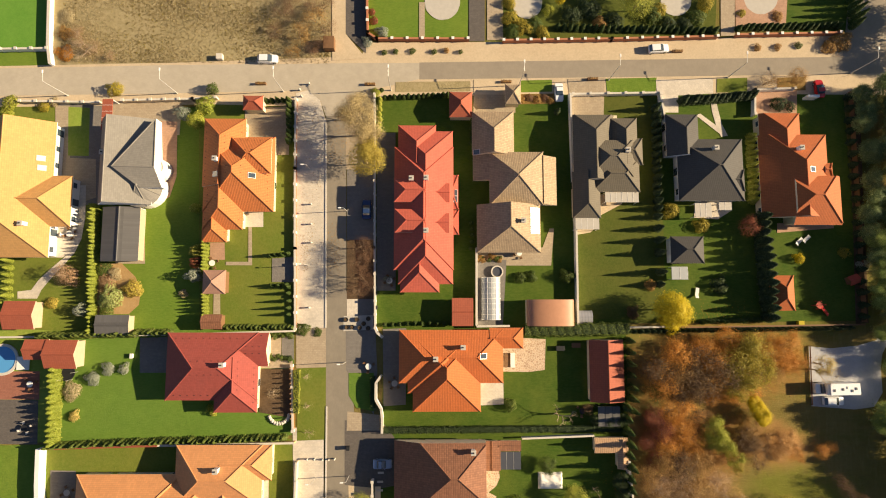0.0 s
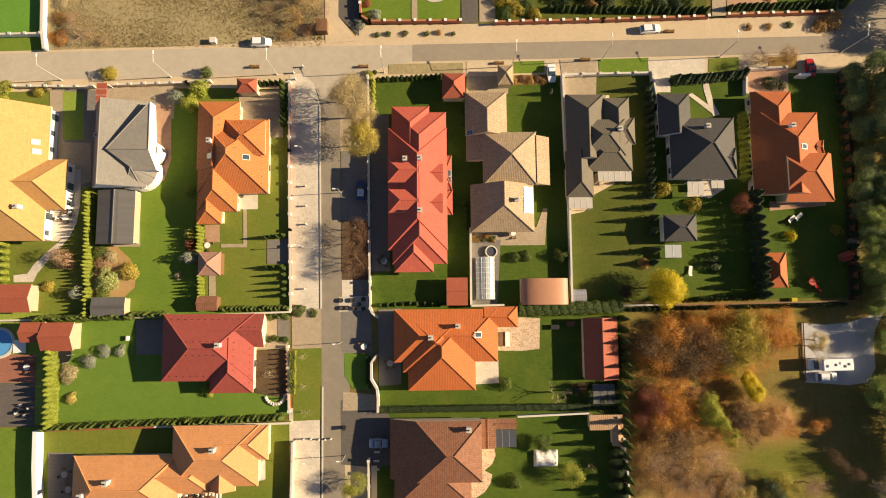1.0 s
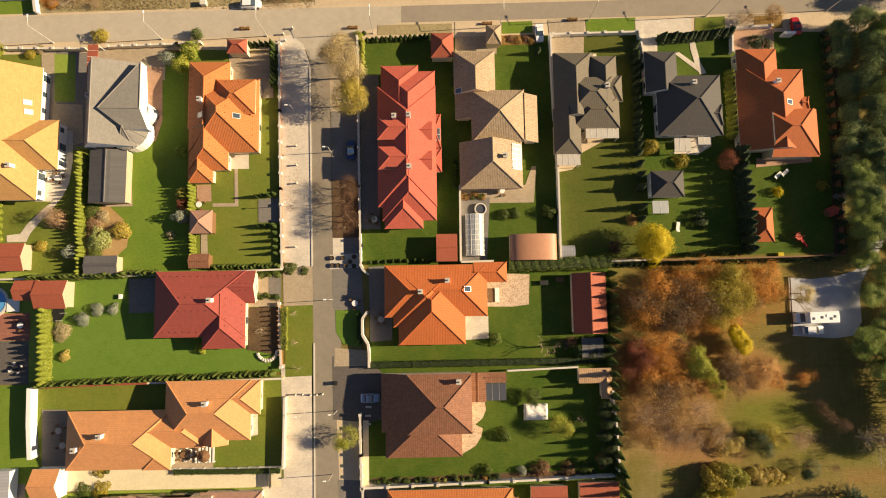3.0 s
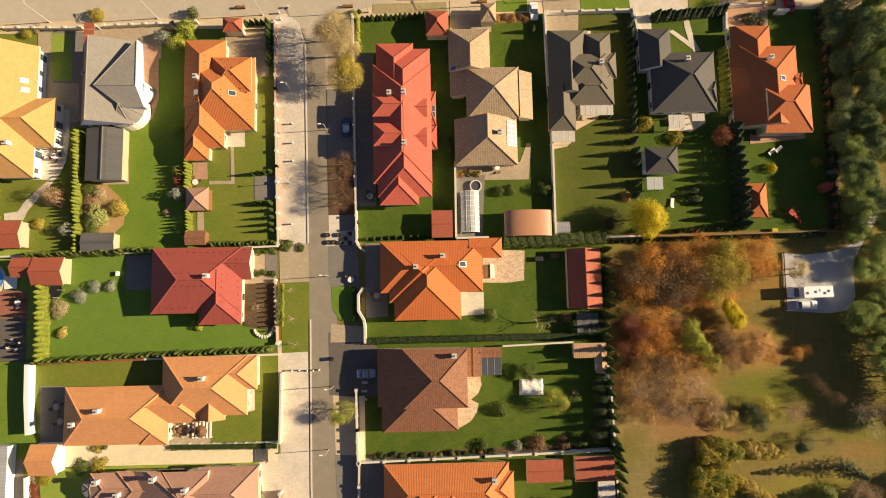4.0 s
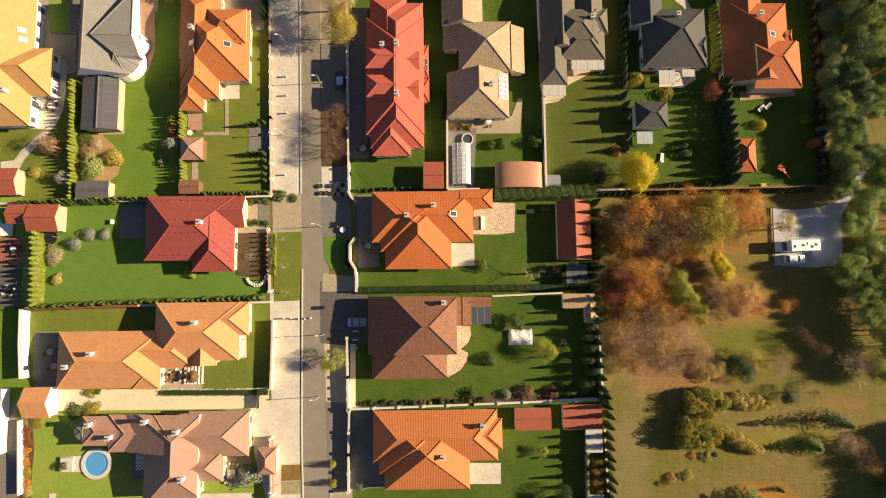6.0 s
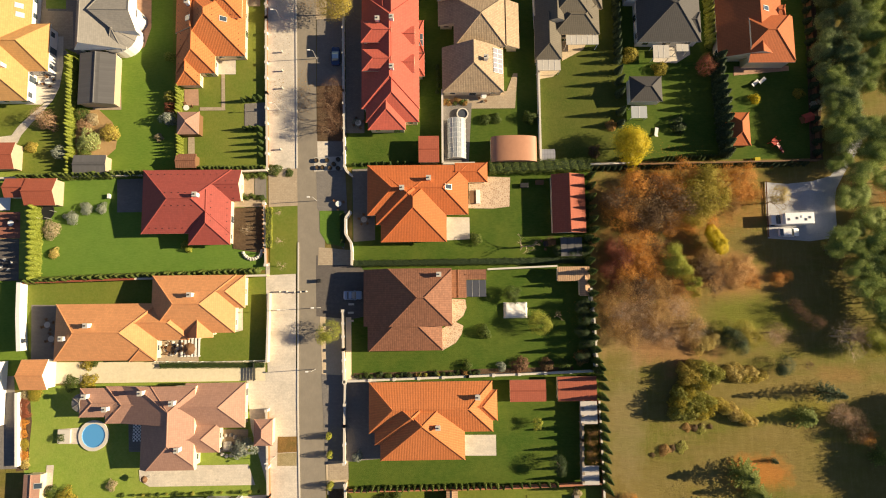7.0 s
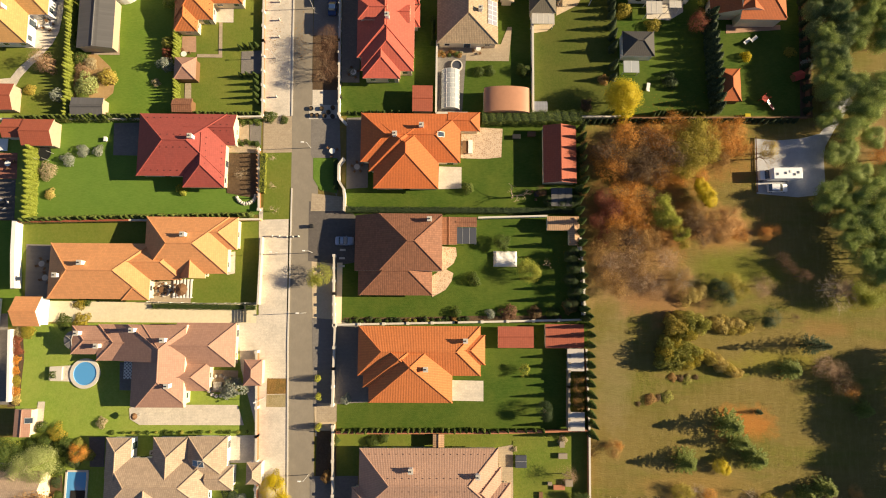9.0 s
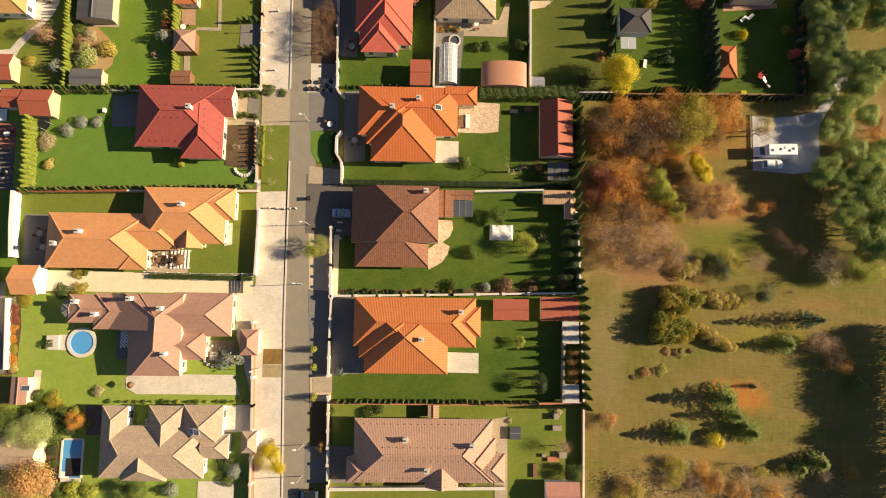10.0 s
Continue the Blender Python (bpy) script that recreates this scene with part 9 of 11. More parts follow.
bush((-61.6, -44.0), 'low shrub by the driveway', 'l_green', 1.0, 0.7)
bush((-65.8, -48.1), 'low shrub by the driveway', 'l_green', 1.6, 0.8)
bush((-62.4, -48.1), 'low shrub by the driveway', 'l_moss', 1.8, 0.8)
bush((-72.9, -49.8), 'shrub by the garage', 'l_moss', 1.6, 0.9)
bush((-74.9, -51.9), 'reddish flower bed shrub', 'l_red', 1.2, 0.7)
bush((-74.7, -53.7), 'reddish flower bed shrub', 'l_red', 1.2, 0.7)
bush((-74.8, -55.7), 'rusty flower bed shrub', 'l_rust', 1.0, 0.6)
bush((-74.8, -57.7), 'rusty flower bed shrub', 'l_rust', 1.0, 0.6)
bush((-74.4, -59.7), 'olive flower bed shrub', 'l_moss', 1.1, 0.6)
bush((-74.4, -61.7), 'rusty flower bed shrub', 'l_rust', 1.1, 0.6)
bush((-74.0, -63.4), 'yellowed flower bed shrub', 'l_gold', 1.0, 0.6)
bush((-74.8, -50.2), 'pale flower bed shrub', 'l_straw', 1.0, 0.6)
bush((-67.2, -58.5), 'shrub by the pool', 'l_green', 1.0, 1.2)
bush((-57.0, -67.7), 'pale garden shrub beside the lawn', 'l_straw', 1.1, 0.9)
bush((-65.4, -69.7), 'olive garden bush beside the lawn', 'l_moss', 1.8, 1.4)
bush((-68.5, -68.6), 'dark garden bush beside the lawn', 'l_green', 1.2, 1.4)
bush((-64.0, -71.8), 'green garden bush beside the lawn', 'l_green', 1.6, 1.8)
bush((-70.4, -71.9), 'green garden bush beside the lawn', 'l_green', 1.4, 1.4)
bush((-74.7, -72.5), 'light green garden bush', 'l_lit', 2.0, 2.0)
bush((-65.4, -85.5), 'grey-green garden shrub beside the lawn', 'l_silver', 1.8, 1.8)
bush((-60.4, -86.2), 'light green garden shrub', 'l_lit', 1.6, 1.6)
bush((-57.1, -86.5), 'light green garden shrub', 'l_lit', 1.5, 1.5)
bush((-63.1, -86.8), 'green garden shrub beside the lawn', 'l_green', 1.5, 1.4)
bush((-41.4, -86.1), 'grey-green garden shrub beside the lawn', 'l_silver', 1.4, 1.8)
bush((-26.7, -84.9), 'light green shrub by the wall', 'l_lit', 1.2, 1.2)
bush((-29.8, -82.8), 'grey shrub by the villa', 'l_silver', 1.2, 1.4)
bush((-12.6, -77.8), 'bare brown bush by the wall', 'l_brown', 1.2, 1.4)
bush((-26.5, -5.4), 'green shrub by the pavement', 'l_green', 1.4, 1.0)
bush((-23.5, -6.0), 'green shrub by the pavement', 'l_green', 0.9, 0.6)
bush((-3.0, -84.3), 'little shrub by the house', 'l_green', 0.8, 0.7)
bush((-4.6, -84.8), 'little shrub by the house', 'l_lit', 0.7, 0.6)
bush((16.4, -84.8), 'bright shrub by the house', 'l_lime', 1.2, 1.0)
bush((-43.9, -37.9), 'little shrub beside the lawn', 'l_green', 0.5, 0.6)
bush((33.8, -70.8), 'pale garden shrub beside the lawn', 'l_straw', 1.0, 0.8)
bush((24.2, -72.5), 'pale shrub beside the lawn', 'l_straw', 0.6, 0.5)
bush((56.2, -58.5), 'low brown shrub in the park', 'l_brown', 0.9, 0.4)
bush((59.1, -58.9), 'low olive shrub in the park', 'l_olive', 1.0, 0.4)
bush((55.0, -62.3), 'low olive shrub in the park', 'l_olive', 1.2, 0.4)
bush((51.5, -62.8), 'low brown shrub in the park', 'l_brown', 1.2, 0.7)


# ---- vehicles ----
def car(at, rz, paint, label, L=4.3, w=1.78, estate=False):
    """A car that points along its own +x: body with sills and bonnet, glazed cabin, roof, wheels, lamps."""
    t = thing("car", label, "car", (*at, 0.06), rz)
    a, b = -L / 2, L / 2

    def hull(name, rows, mat, parent, lab=""):
        bm = bmesh.new()
        rings = []
        for x, hw, z0, z1 in rows:
            rings.append([bm.verts.new(p) for p in ((x, -hw, z0), (x, hw, z0), (x, hw * 0.94, z1), (x, -hw * 0.94, z1))])
        for p, q in zip(rings, rings[1:]):
            for i in range(4):
                bm.faces.new((p[i], p[(i + 1) % 4], q[(i + 1) % 4], q[i]))
        bm.faces.new(rings[0][::-1])
        bm.faces.new(rings[-1])
        bmesh.ops.recalc_face_normals(bm, faces=bm.faces)
        bmesh.ops.bevel(bm, geom=list(bm.edges), offset=0.05, segments=2, affect="EDGES")
        return part(name, bm, mat, parent, lab)

    hw = w / 2
    body = hull("body", [(a, hw * 0.86, 0.35, 0.8), (a + 0.25, hw, 0.2, 0.95), (a + 1.2, hw, 0.2, 0.98), (b - 1.3, hw, 0.2, 0.95), (b - 0.35, hw * 0.96, 0.22, 0.8), (b, hw * 0.8, 0.35, 0.66)], paint, t)
    tail = a + (0.12 if estate else 0.7)
    hull("cabin", [(tail, hw * 0.8, 0.85, 0.95), (tail + 0.35, hw * 0.84, 0.85, 1.36), (b - 1.95, hw * 0.84, 0.85, 1.4), (b - 1.15, hw * 0.84, 0.85, 0.93)], "glass", t, "dark car windows")
    hull("car_roof", [(tail + 0.4, hw * 0.78, 1.36, 1.43), (b - 2.0, hw * 0.78, 1.38, 1.46)], paint, t)
    for sx in (a + 0.75, b - 0.8):
        for sy in (-1, 1):
            bm = bmesh.new()
            tube(bm, (sx, sy * (hw - 0.2), 0.31), (sx, sy * (hw + 0.02), 0.31), 0.31, 0.31, 16)
            wh = part("wheel", bm, "black", t)
            bm = bmesh.new()
            tube(bm, (sx, sy * (hw - 0.02), 0.31), (sx, sy * (hw + 0.03), 0.31), 0.19, 0.17, 12)
            part("rim", bm, "metal_pale", wh)
    for sy in (-1, 1):
        bm = bmesh.new()
        box(bm, b - 0.2, b - 0.02, sy * hw * 0.62 - 0.15, sy * hw * 0.62 + 0.15, 0.55, 0.68, 0.02)
        part("headlight", bm, "metal_pale", t)
        bm = bmesh.new()
        box(bm, a + 0.02, a + 0.12, sy * hw * 0.66 - 0.12, sy * hw * 0.66 + 0.12, 0.62, 0.8, 0.02)
        part("tail_lamp", bm, "car_red", t)
        bm = bmesh.new()
        box(bm, b - 1.5, b - 1.35, sy * (hw + 0.06) - 0.07, sy * (hw + 0.06) + 0.07, 0.92, 1.04, 0.02)
        part("wing_mirror", bm, paint, t)
    return t


def motorhome(at, rz):
    t = thing("motorhome", "long white motorhome on the gravel car park", "motorhome", (*at, 0.06), rz)
    for nm, x0, x1, hw, z0, z1, mt, bev in (("body", -4.0, 2.0, 1.15, 0.5, 3.0, "car_white", 0.12), ("cab", 1.9, 3.9, 1.0, 0.45, 1.5, "car_white", 0.2), ("overcab", 1.9, 2.3, 1.05, 1.9, 2.7, "car_white", 0.15), ("windscreen", 2.0, 2.9, 0.92, 1.4, 2.0, "glass", 0.1)):
        bm = bmesh.new()
        box(bm, x0, x1, -hw, hw, z0, z1, bev)
        part(nm, bm, mt, t)
    for x, y, mt in ((-3.1, -0.1, "panel_dark"), (-2.3, 0.3, "panel_dark"), (-1.5, -0.3, "metal_pale"), (-0.5, 0.0, "panel_dark"), (1.2, 0.2, "panel_dark")):
        bm = bmesh.new()
        box(bm, x - 0.2, x + 0.2, y - 0.25, y + 0.25, 2.99, 3.1, 0.03)
        part("roof_vent", bm, mt, t)
    for x in (-2.4, -1.6, 3.0):
        for sy in (-1, 1):
            bm = bmesh.new()
            tube(bm, (x, sy * 0.85, 0.36), (x, sy * 1.12, 0.36), 0.36, 0.36, 16)
            part("wheel", bm, "black", t)
    return t


# ---- street furniture ----
def street_lamp(at, h=7.4, arm=1.7, turn=90.0):
    t = thing("street_lamp", "tall pale steel street lamp with one arm", "street lamp", (*at, 0), turn, "street lamps")
    for nm, a, b, r0, r1, mt in (("pole", (0, 0, 0), (0, 0, h), 0.1, 0.06, "metal_pale"), ("arm", (0, 0, h - 0.02), (arm, 0, h + 0.25), 0.05, 0.04, "metal_pale"), ("base_plate", (0, 0, 0), (0, 0, 0.35), 0.17, 0.15, "concrete")):
        bm = bmesh.new()
        tube(bm, a, b, r0, r1, 10)
        part(nm, bm, mt, t)
    bm = bmesh.new()
    box(bm, arm - 0.15, arm + 0.5, -0.15, 0.15, h + 0.2, h + 0.36, 0.05)
    part("lamp_head", bm, "white", t)
    return t


def lane_lamp(at, h=4.0, turn=180.0):
    t = thing("lane_lamp", "short white lamp post beside the lane", "street lamp", (*at, 0), turn, "lane lamps")
    for nm, a, b, r, mt in (("pole", (0, 0, 0), (0, 0, h), 0.07, "metal_pale"), ("bracket", (0, 0, h), (0.7, 0, h + 0.12), 0.035, "metal_pale")):
        bm = bmesh.new()
        tube(bm, a, b, r, r * 0.8, 8)
        part(nm, bm, mt, t)
    bm = bmesh.new()
    box(bm, 0.5, 1.1, -0.13, 0.13, h + 0.08, h + 0.22, 0.04)
    part("lamp_head", bm, "white", t)
    return t


def bollard(at, label="low stone bollard beside the street"):
    t = thing("bollard", label, "bollard", (*at, 0))
    bm = bmesh.new()
    tube(bm, (0, 0, 0), (0, 0, 0.75), 0.17, 0.15, 10)
    part("shaft", bm, "concrete", t)
    bm = bmesh.new()
    bmesh.ops.create_uvsphere(bm, u_segments=10, v_segments=6, radius=0.2, matrix=Matrix.Translation((0, 0, 0.82)))
    part("cap", bm, "kerb", t)
    return t


def street_box(at, label, w=1.6, d=0.6, h=1.1, mat="wood", rz=0):
    t = thing("planter", label, "planter", (*at, 0), rz)
    bm = bmesh.new()
    box(bm, -w / 2, w / 2, -d / 2, d / 2, 0, h * 0.6, 0.03)
    part("box", bm, mat, t)
    rng = random.Random(int(w * 100))
    bm = bmesh.new()
    leaf_cloud(bm, rng, [((rng.uniform(-w / 2, w / 2), rng.uniform(-d / 2, d / 2), h * 0.6 + rng.random() * h * 0.4), (0, 0, 1)) for _ in range(60)], 0.12)
    part("foliage", bm, "l_brown", t)
    return t


# ---- garden things ----
def canopy(name, label, rect, z, mat, slats=0, posts=True, thick=0.12, tilt=0.0, frame="white"):
    """A flat roof or open slatted frame on posts over the rectangle x0, x1, y0, y1."""
    x0, x1, y0, y1 = rect
    cx, cy = (x0 + x1) / 2, (y0 + y1) / 2
    t = thing(name, label, name.replace("_", " "), (cx, cy, 0))
    a, b = (x1 - x0) / 2, (y1 - y0) / 2
    if slats:
        along = a >= b
        for i in range(slats):
            f = -1 + 2 * (i + 0.5) / slats
            bm = bmesh.new()
            if along:
                box(bm, f * a - a / slats * 0.5, f * a + a / slats * 0.5, -b, b, z, z + thick)
            else:
                box(bm, -a, a, f * b - b / slats * 0.5, f * b + b / slats * 0.5, z, z + thick)
            part("slat", bm, mat, t)
        for sy in (-1, 1):
            bm = bmesh.new()
            if along:
                box(bm, -a, a, sy * (b - 0.15) - 0.06, sy * (b - 0.15) + 0.06, z - 0.16, z - 0.004)
            else:
                box(bm, sy * (a - 0.15) - 0.06, sy * (a - 0.15) + 0.06, -b, b, z - 0.16, z - 0.004)
            part("beam", bm, frame, t)
    else:
        bm = bmesh.new()
        box(bm, -a, a, -b, b, z, z + thick, 0.02)
        for v in bm.verts:
            v.co.z += tilt * v.co.x
        part("canopy", slope_uv(bm), mat, t)
        n = max(2, int(max(a, b) * 2 / 1.1))
        for i in range(1, n):
            f = -1 + 2 * i / n
            bm = bmesh.new()
            if a >= b:
                box(bm, f * a - 0.025, f * a + 0.025, -b, b, z + thick + tilt * f * a + 0.004, z + thick + 0.03 + tilt * f * a)
            else:
                box(bm, -a, a, f * b - 0.025, f * b + 0.025, z + thick + 0.004, z + thick + 0.03)
            part("seam", bm, frame, t)
    if posts:
        for sx in (-1, 1):
            for sy in (-1, 1):
                bm = bmesh.new()
                box(bm, sx * (a - 0.12) - 0.05, sx * (a - 0.12) + 0.05, sy * (b - 0.12) - 0.05, sy * (b - 0.12) + 0.05, 0, z - 0.004 + tilt * sx * a)
                part("post", bm, frame, t)
    return t


def arched_roof(name, label, rect, z, rise, axis, mat, ribs=0, wall=None):
    """A barrel vault over the rectangle, on walls or straight on the ground, with ribs."""
    x0, x1, y0, y1 = rect
    t = thing(name, label, name.replace("_", " "), ((x0 + x1) / 2, (y0 + y1) / 2, 0), 0 if axis == "x" else 90)
    L, w = ((x1 - x0) / 2, (y1 - y0) / 2) if axis == "x" else ((y1 - y0) / 2, (x1 - x0) / 2)
    n = 28

    def arc(k, grow=0.0):
        a = math.pi * k / n
        return -math.cos(a) * (w + grow), z + math.sin(a) * (rise + grow)

    bm = bmesh.new()
    rows = [[bm.verts.new((sx * L, *arc(k))) for k in range(n + 1)] for sx in (-1, 1)]
    for k in range(n):
        bm.faces.new((rows[0][k], rows[1][k], rows[1][k + 1], rows[0][k + 1])).smooth = True
    for r in rows:
        bm.faces.new([bm.verts.new(v.co) for v in r])
    bmesh.ops.recalc_face_normals(bm, faces=bm.faces)
    part("vault", slope_uv(bm), mat, t)
    for i in range(ribs):
        x = -L + 2 * L * i / (ribs - 1)
        bm = bmesh.new()
        for k in range(n):
            (ya, za), (yb, zb) = arc(k, 0.03), arc(k + 1, 0.03)
            tube(bm, (x, ya, za), (x, yb, zb), 0.05, 0.05, 4)
        part("rib", bm, "white", t)
    if ribs:
        for k in (4, 10, 14, 18, 24):
            y, zz = arc(k, 0.03)
            bm = bmesh.new()
            tube(bm, (-L, y, zz), (L, y, zz), 0.035, 0.035, 4)
            part("purlin", bm, "white", t)
    if wall:
        bm = bmesh.new()
        box(bm, -L + 0.1, L - 0.1, -w + 0.1, w - 0.1, 0, z)
        part("wall", bm, wall, t)
    return t


def round_pool(at, r, rim):
    t = thing("round_pool", "round blue swimming pool with a pale stone rim", "pool", (*at, 0))
    for nm, z0, z1, ro, ri, mt in (("rim", 0.05, 0.32, rim, r, "kerb"), ("lining", 0.02, 0.3, r, r - 0.08, "pool_tile"), ("water", 0.05, 0.2, r - 0.05, 0, "water")):
        part(nm, disc(bmesh.new(), 0, 0, z0, z1, ro, 40, ri), mt, t)
    return t


def long_pool(rect):
    x0, x1, y0, y1 = rect
    t = thing("long_pool", "rectangular blue pool with white paved rim", "pool", ((x0 + x1) / 2, (y0 + y1) / 2, 0))
    a, b = (x1 - x0) / 2, (y1 - y0) / 2
    for nm, q in (("rim", (-a, a, -b, -b + 0.7)), ("rim", (-a, a, b - 0.35, b)), ("rim", (-a, -a + 0.35, -b, b)), ("rim", (a - 0.35, a, -b, b))):
        bm = bmesh.new()
        box(bm, *q, 0.02, 0.26 + 0.002 * abs(q[0]))
        part(nm, bm, "kerb", t)
    bm = bmesh.new()
    box(bm, -a + 0.3, a - 0.3, -b + 0.5, b - 0.3, 0.02, 0.16)
    part("water", bm, "water", t)
    bm = bmesh.new()
    box(bm, -a + 1.2, a - 0.4, -b + 1.0, -b + 4.4, 0.17, 0.24, 0.02)
    part("cover", bm, "black", t, "dark folded pool cover")
    bm = bmesh.new()
    box(bm, -a + 0.35, -a + 1.9, -b + 0.7, -b + 1.9, 0.17, 0.21, 0.02)
    part("steps", bm, "white", t)
    return t


def trampoline(at, r=1.8):
    t = thing("trampoline", "round black garden trampoline on steel legs", "trampoline", (*at, 0))
    part("mat", disc(bmesh.new(), 0, 0, 0.78, 0.8, r - 0.25, 28), "black", t)
    part("frame_pad", disc(bmesh.new(), 0, 0, 0.8, 0.86, r, 28, r - 0.25), "metal_dark", t)
    for k in range(6):
        a = k * math.pi / 3
        bm = bmesh.new()
        tube(bm, (r * math.cos(a), r * math.sin(a), 0), (r * math.cos(a), r * math.sin(a), 2.3), 0.03, 0.03, 6)
        part("net_pole", bm, "metal_pale", t)
    return t


def garden_table(at, label, cloth="wood", n=4, r=0.6, seat="wood"):
    """A round table, and the chairs round it as things of their own."""
    t = thing("garden_table", label, "table", (*at, 0.02))
    part("tabletop", disc(bmesh.new(), 0, 0, 0.7, 0.75, r, 20), cloth, t)
    bm = bmesh.new()
    tube(bm, (0, 0, 0), (0, 0, 0.7), 0.06, 0.05, 8)
    part("leg", bm, "metal_dark", t)
    for k in range(n):
        a = 2 * math.pi * k / n + 0.4
        c = thing("garden_chair", "garden chair beside the round table", "chair", (at[0] + (r + 0.45) * math.cos(a), at[1] + (r + 0.45) * math.sin(a), 0.02), math.degrees(a), "garden chairs")
        for nm, q in (("seat", (-0.24, 0.24, -0.24, 0.24, 0.42, 0.46)), ("backrest", (0.2, 0.25, -0.24, 0.24, 0.46, 0.9)), ("leg", (-0.22, -0.17, -0.22, -0.17, 0, 0.42)), ("leg", (0.17, 0.22, -0.22, -0.17, 0, 0.42)), ("leg", (-0.22, -0.17, 0.17, 0.22, 0, 0.42)), ("leg", (0.17, 0.22, 0.17, 0.22, 0, 0.42))):
            bm = bmesh.new()
            box(bm, *q)
            part(nm, bm, seat, c)
    return t


def lounger(at, rz, label="white sun lounger on the grass", mat="white"):
    t = thing("sun_lounger", label, "lounger", (*at, 0), rz)
    bm = bmesh.new()
    box(bm, -0.6, 1.0, -0.35, 0.35, 0.3, 0.38, 0.02)
    part("bed", bm, mat, t)
    bm = bmesh.new()
    box(bm, -0.7, 0.0, -0.35, 0.35, 0, 0.07, 0.02)
    bmesh.ops.transform(bm, matrix=Matrix.Translation((-0.55, 0, 0.38)) @ Matrix.Rotation(radians(35), 4, "Y"), verts=bm.verts)
    part("backrest", bm, mat, t)
    for x in (-0.5, 0.9):
        for y in (-0.3, 0.3):
            bm = bmesh.new()
            box(bm, x - 0.03, x + 0.03, y - 0.03, y + 0.03, 0, 0.3)
            part("leg", bm, mat, t)
    return t


def cover(at, rx, ry, h, label):
    """A sheet laid over a garden thing: a sagging, creased mound."""
    t = thing("covered_furniture", label, "cover", (*at, 0.02))
    bm = bmesh.new()
    bmesh.ops.create_grid(bm, x_segments=22, y_segments=18, size=1.0)
    for v in bm.verts:
        x, y = v.co.x, v.co.y
        d = max(abs(x), abs(y))
        edge = max(0.0, (d - 0.78) / 0.22)
        z = h * (1 - edge ** 2) + 0.06 * noise.noise(Vector((x * 4, y * 4, 1.0))) + 0.05 * math.sin(7 * x + 3 * y)
        k = 1 + 0.05 * noise.noise(Vector((x * 3, y * 3, 5.0)))
        v.co = (x * rx * k, y * ry * k, max(0.02, z))
    part("sheet", bm, "cloth", t)
    return t


def playhouse(at, rz):
    t = thing("playhouse", "red wooden playhouse on the lawn", "playhouse", (*at, 0), rz)
    bm = bmesh.new()
    box(bm, -0.9, 0.9, -0.7, 0.7, 0.0, 1.3)
    part("wall", bm, "wood", t)
    for s in (-1, 1):
        bm = bmesh.new()
        vs = [bm.verts.new(p) for p in ((-1.1, 0, 1.95), (1.1, 0, 1.95), (1.1, s * 0.95, 1.2), (-1.1, s * 0.95, 1.2), (-1.1, 0, 1.88), (1.1, 0, 1.88), (1.1, s * 0.95, 1.13), (-1.1, s * 0.95, 1.13))]
        for q in ((0, 1, 2, 3), (7, 6, 5, 4), (0, 4, 5, 1), (2, 6, 7, 3), (1, 5, 6, 2), (0, 3, 7, 4)):
            bm.faces.new([vs[i] for i in q])
        part("roof", slope_uv(bm), "wood_red", t)
    return t


def slide(at, rz):
    t = thing("play_slide", "red garden play slide with a ladder tower", "slide", (*at, 0), rz)
    bm = bmesh.new()
    box(bm, -0.6, 0.6, -0.6, 0.6, 1.2, 1.3)
    part("platform", bm, "wood_red", t)
    bm = bmesh.new()
    box(bm, 0, 2.8, -0.3, 0.3, 0, 0.06)
    bmesh.ops.transform(bm, matrix=Matrix.Translation((0.6, 0, 1.25)) @ Matrix.Rotation(radians(24), 4, "Y"), verts=bm.verts)
    part("chute", bm, "car_red", t)
    for x in (-0.55, 0.55):
        for y in (-0.55, 0.55):
            bm = bmesh.new()
            box(bm, x - 0.05, x + 0.05, y - 0.05, y + 0.05, 0, 2.0)
            part("post", bm, "wood_red", t)
    return t


def stones(at, r, a0, a1, n, label):
    """An arc of rough pale stones set in the ground."""
    t = thing("stone_edging", label, "stones", (*at, 0))
    rng = random.Random(n)
    for i in range(n):
        a = radians(a0 + (a1 - a0) * i / (n - 1))
        bm = bmesh.new()
        bmesh.ops.create_icosphere(bm, subdivisions=2, radius=0.38, matrix=Matrix.Translation((r * math.cos(a), r * math.sin(a), 0.1)))
        for v in bm.verts:
            v.co += Vector((rng.uniform(-0.06, 0.06), rng.uniform(-0.06, 0.06), rng.uniform(-0.05, 0.05)))
        part("stone", bm, "kerb", t)
    return t


def block(name, label, category, at, size, mat, rz=0.0, bevel=0.04, lid=None):
    """A box-like thing with a lid, such as a bin, a cabinet or a sign."""
    t = thing(name, label, category, (*at, 0), rz)
    bm = bmesh.new()
    box(bm, -size[0] / 2, size[0] / 2, -size[1] / 2, size[1] / 2, 0, size[2], bevel)
    part("body", bm, mat, t)
    bm = bmesh.new()
    box(bm, -size[0] / 2 - 0.03, size[0] / 2 + 0.03, -size[1] / 2 - 0.03, size[1] / 2 + 0.03, size[2], size[2] + 0.07, 0.02)
    part("lid", bm, lid or mat, t)
    return t


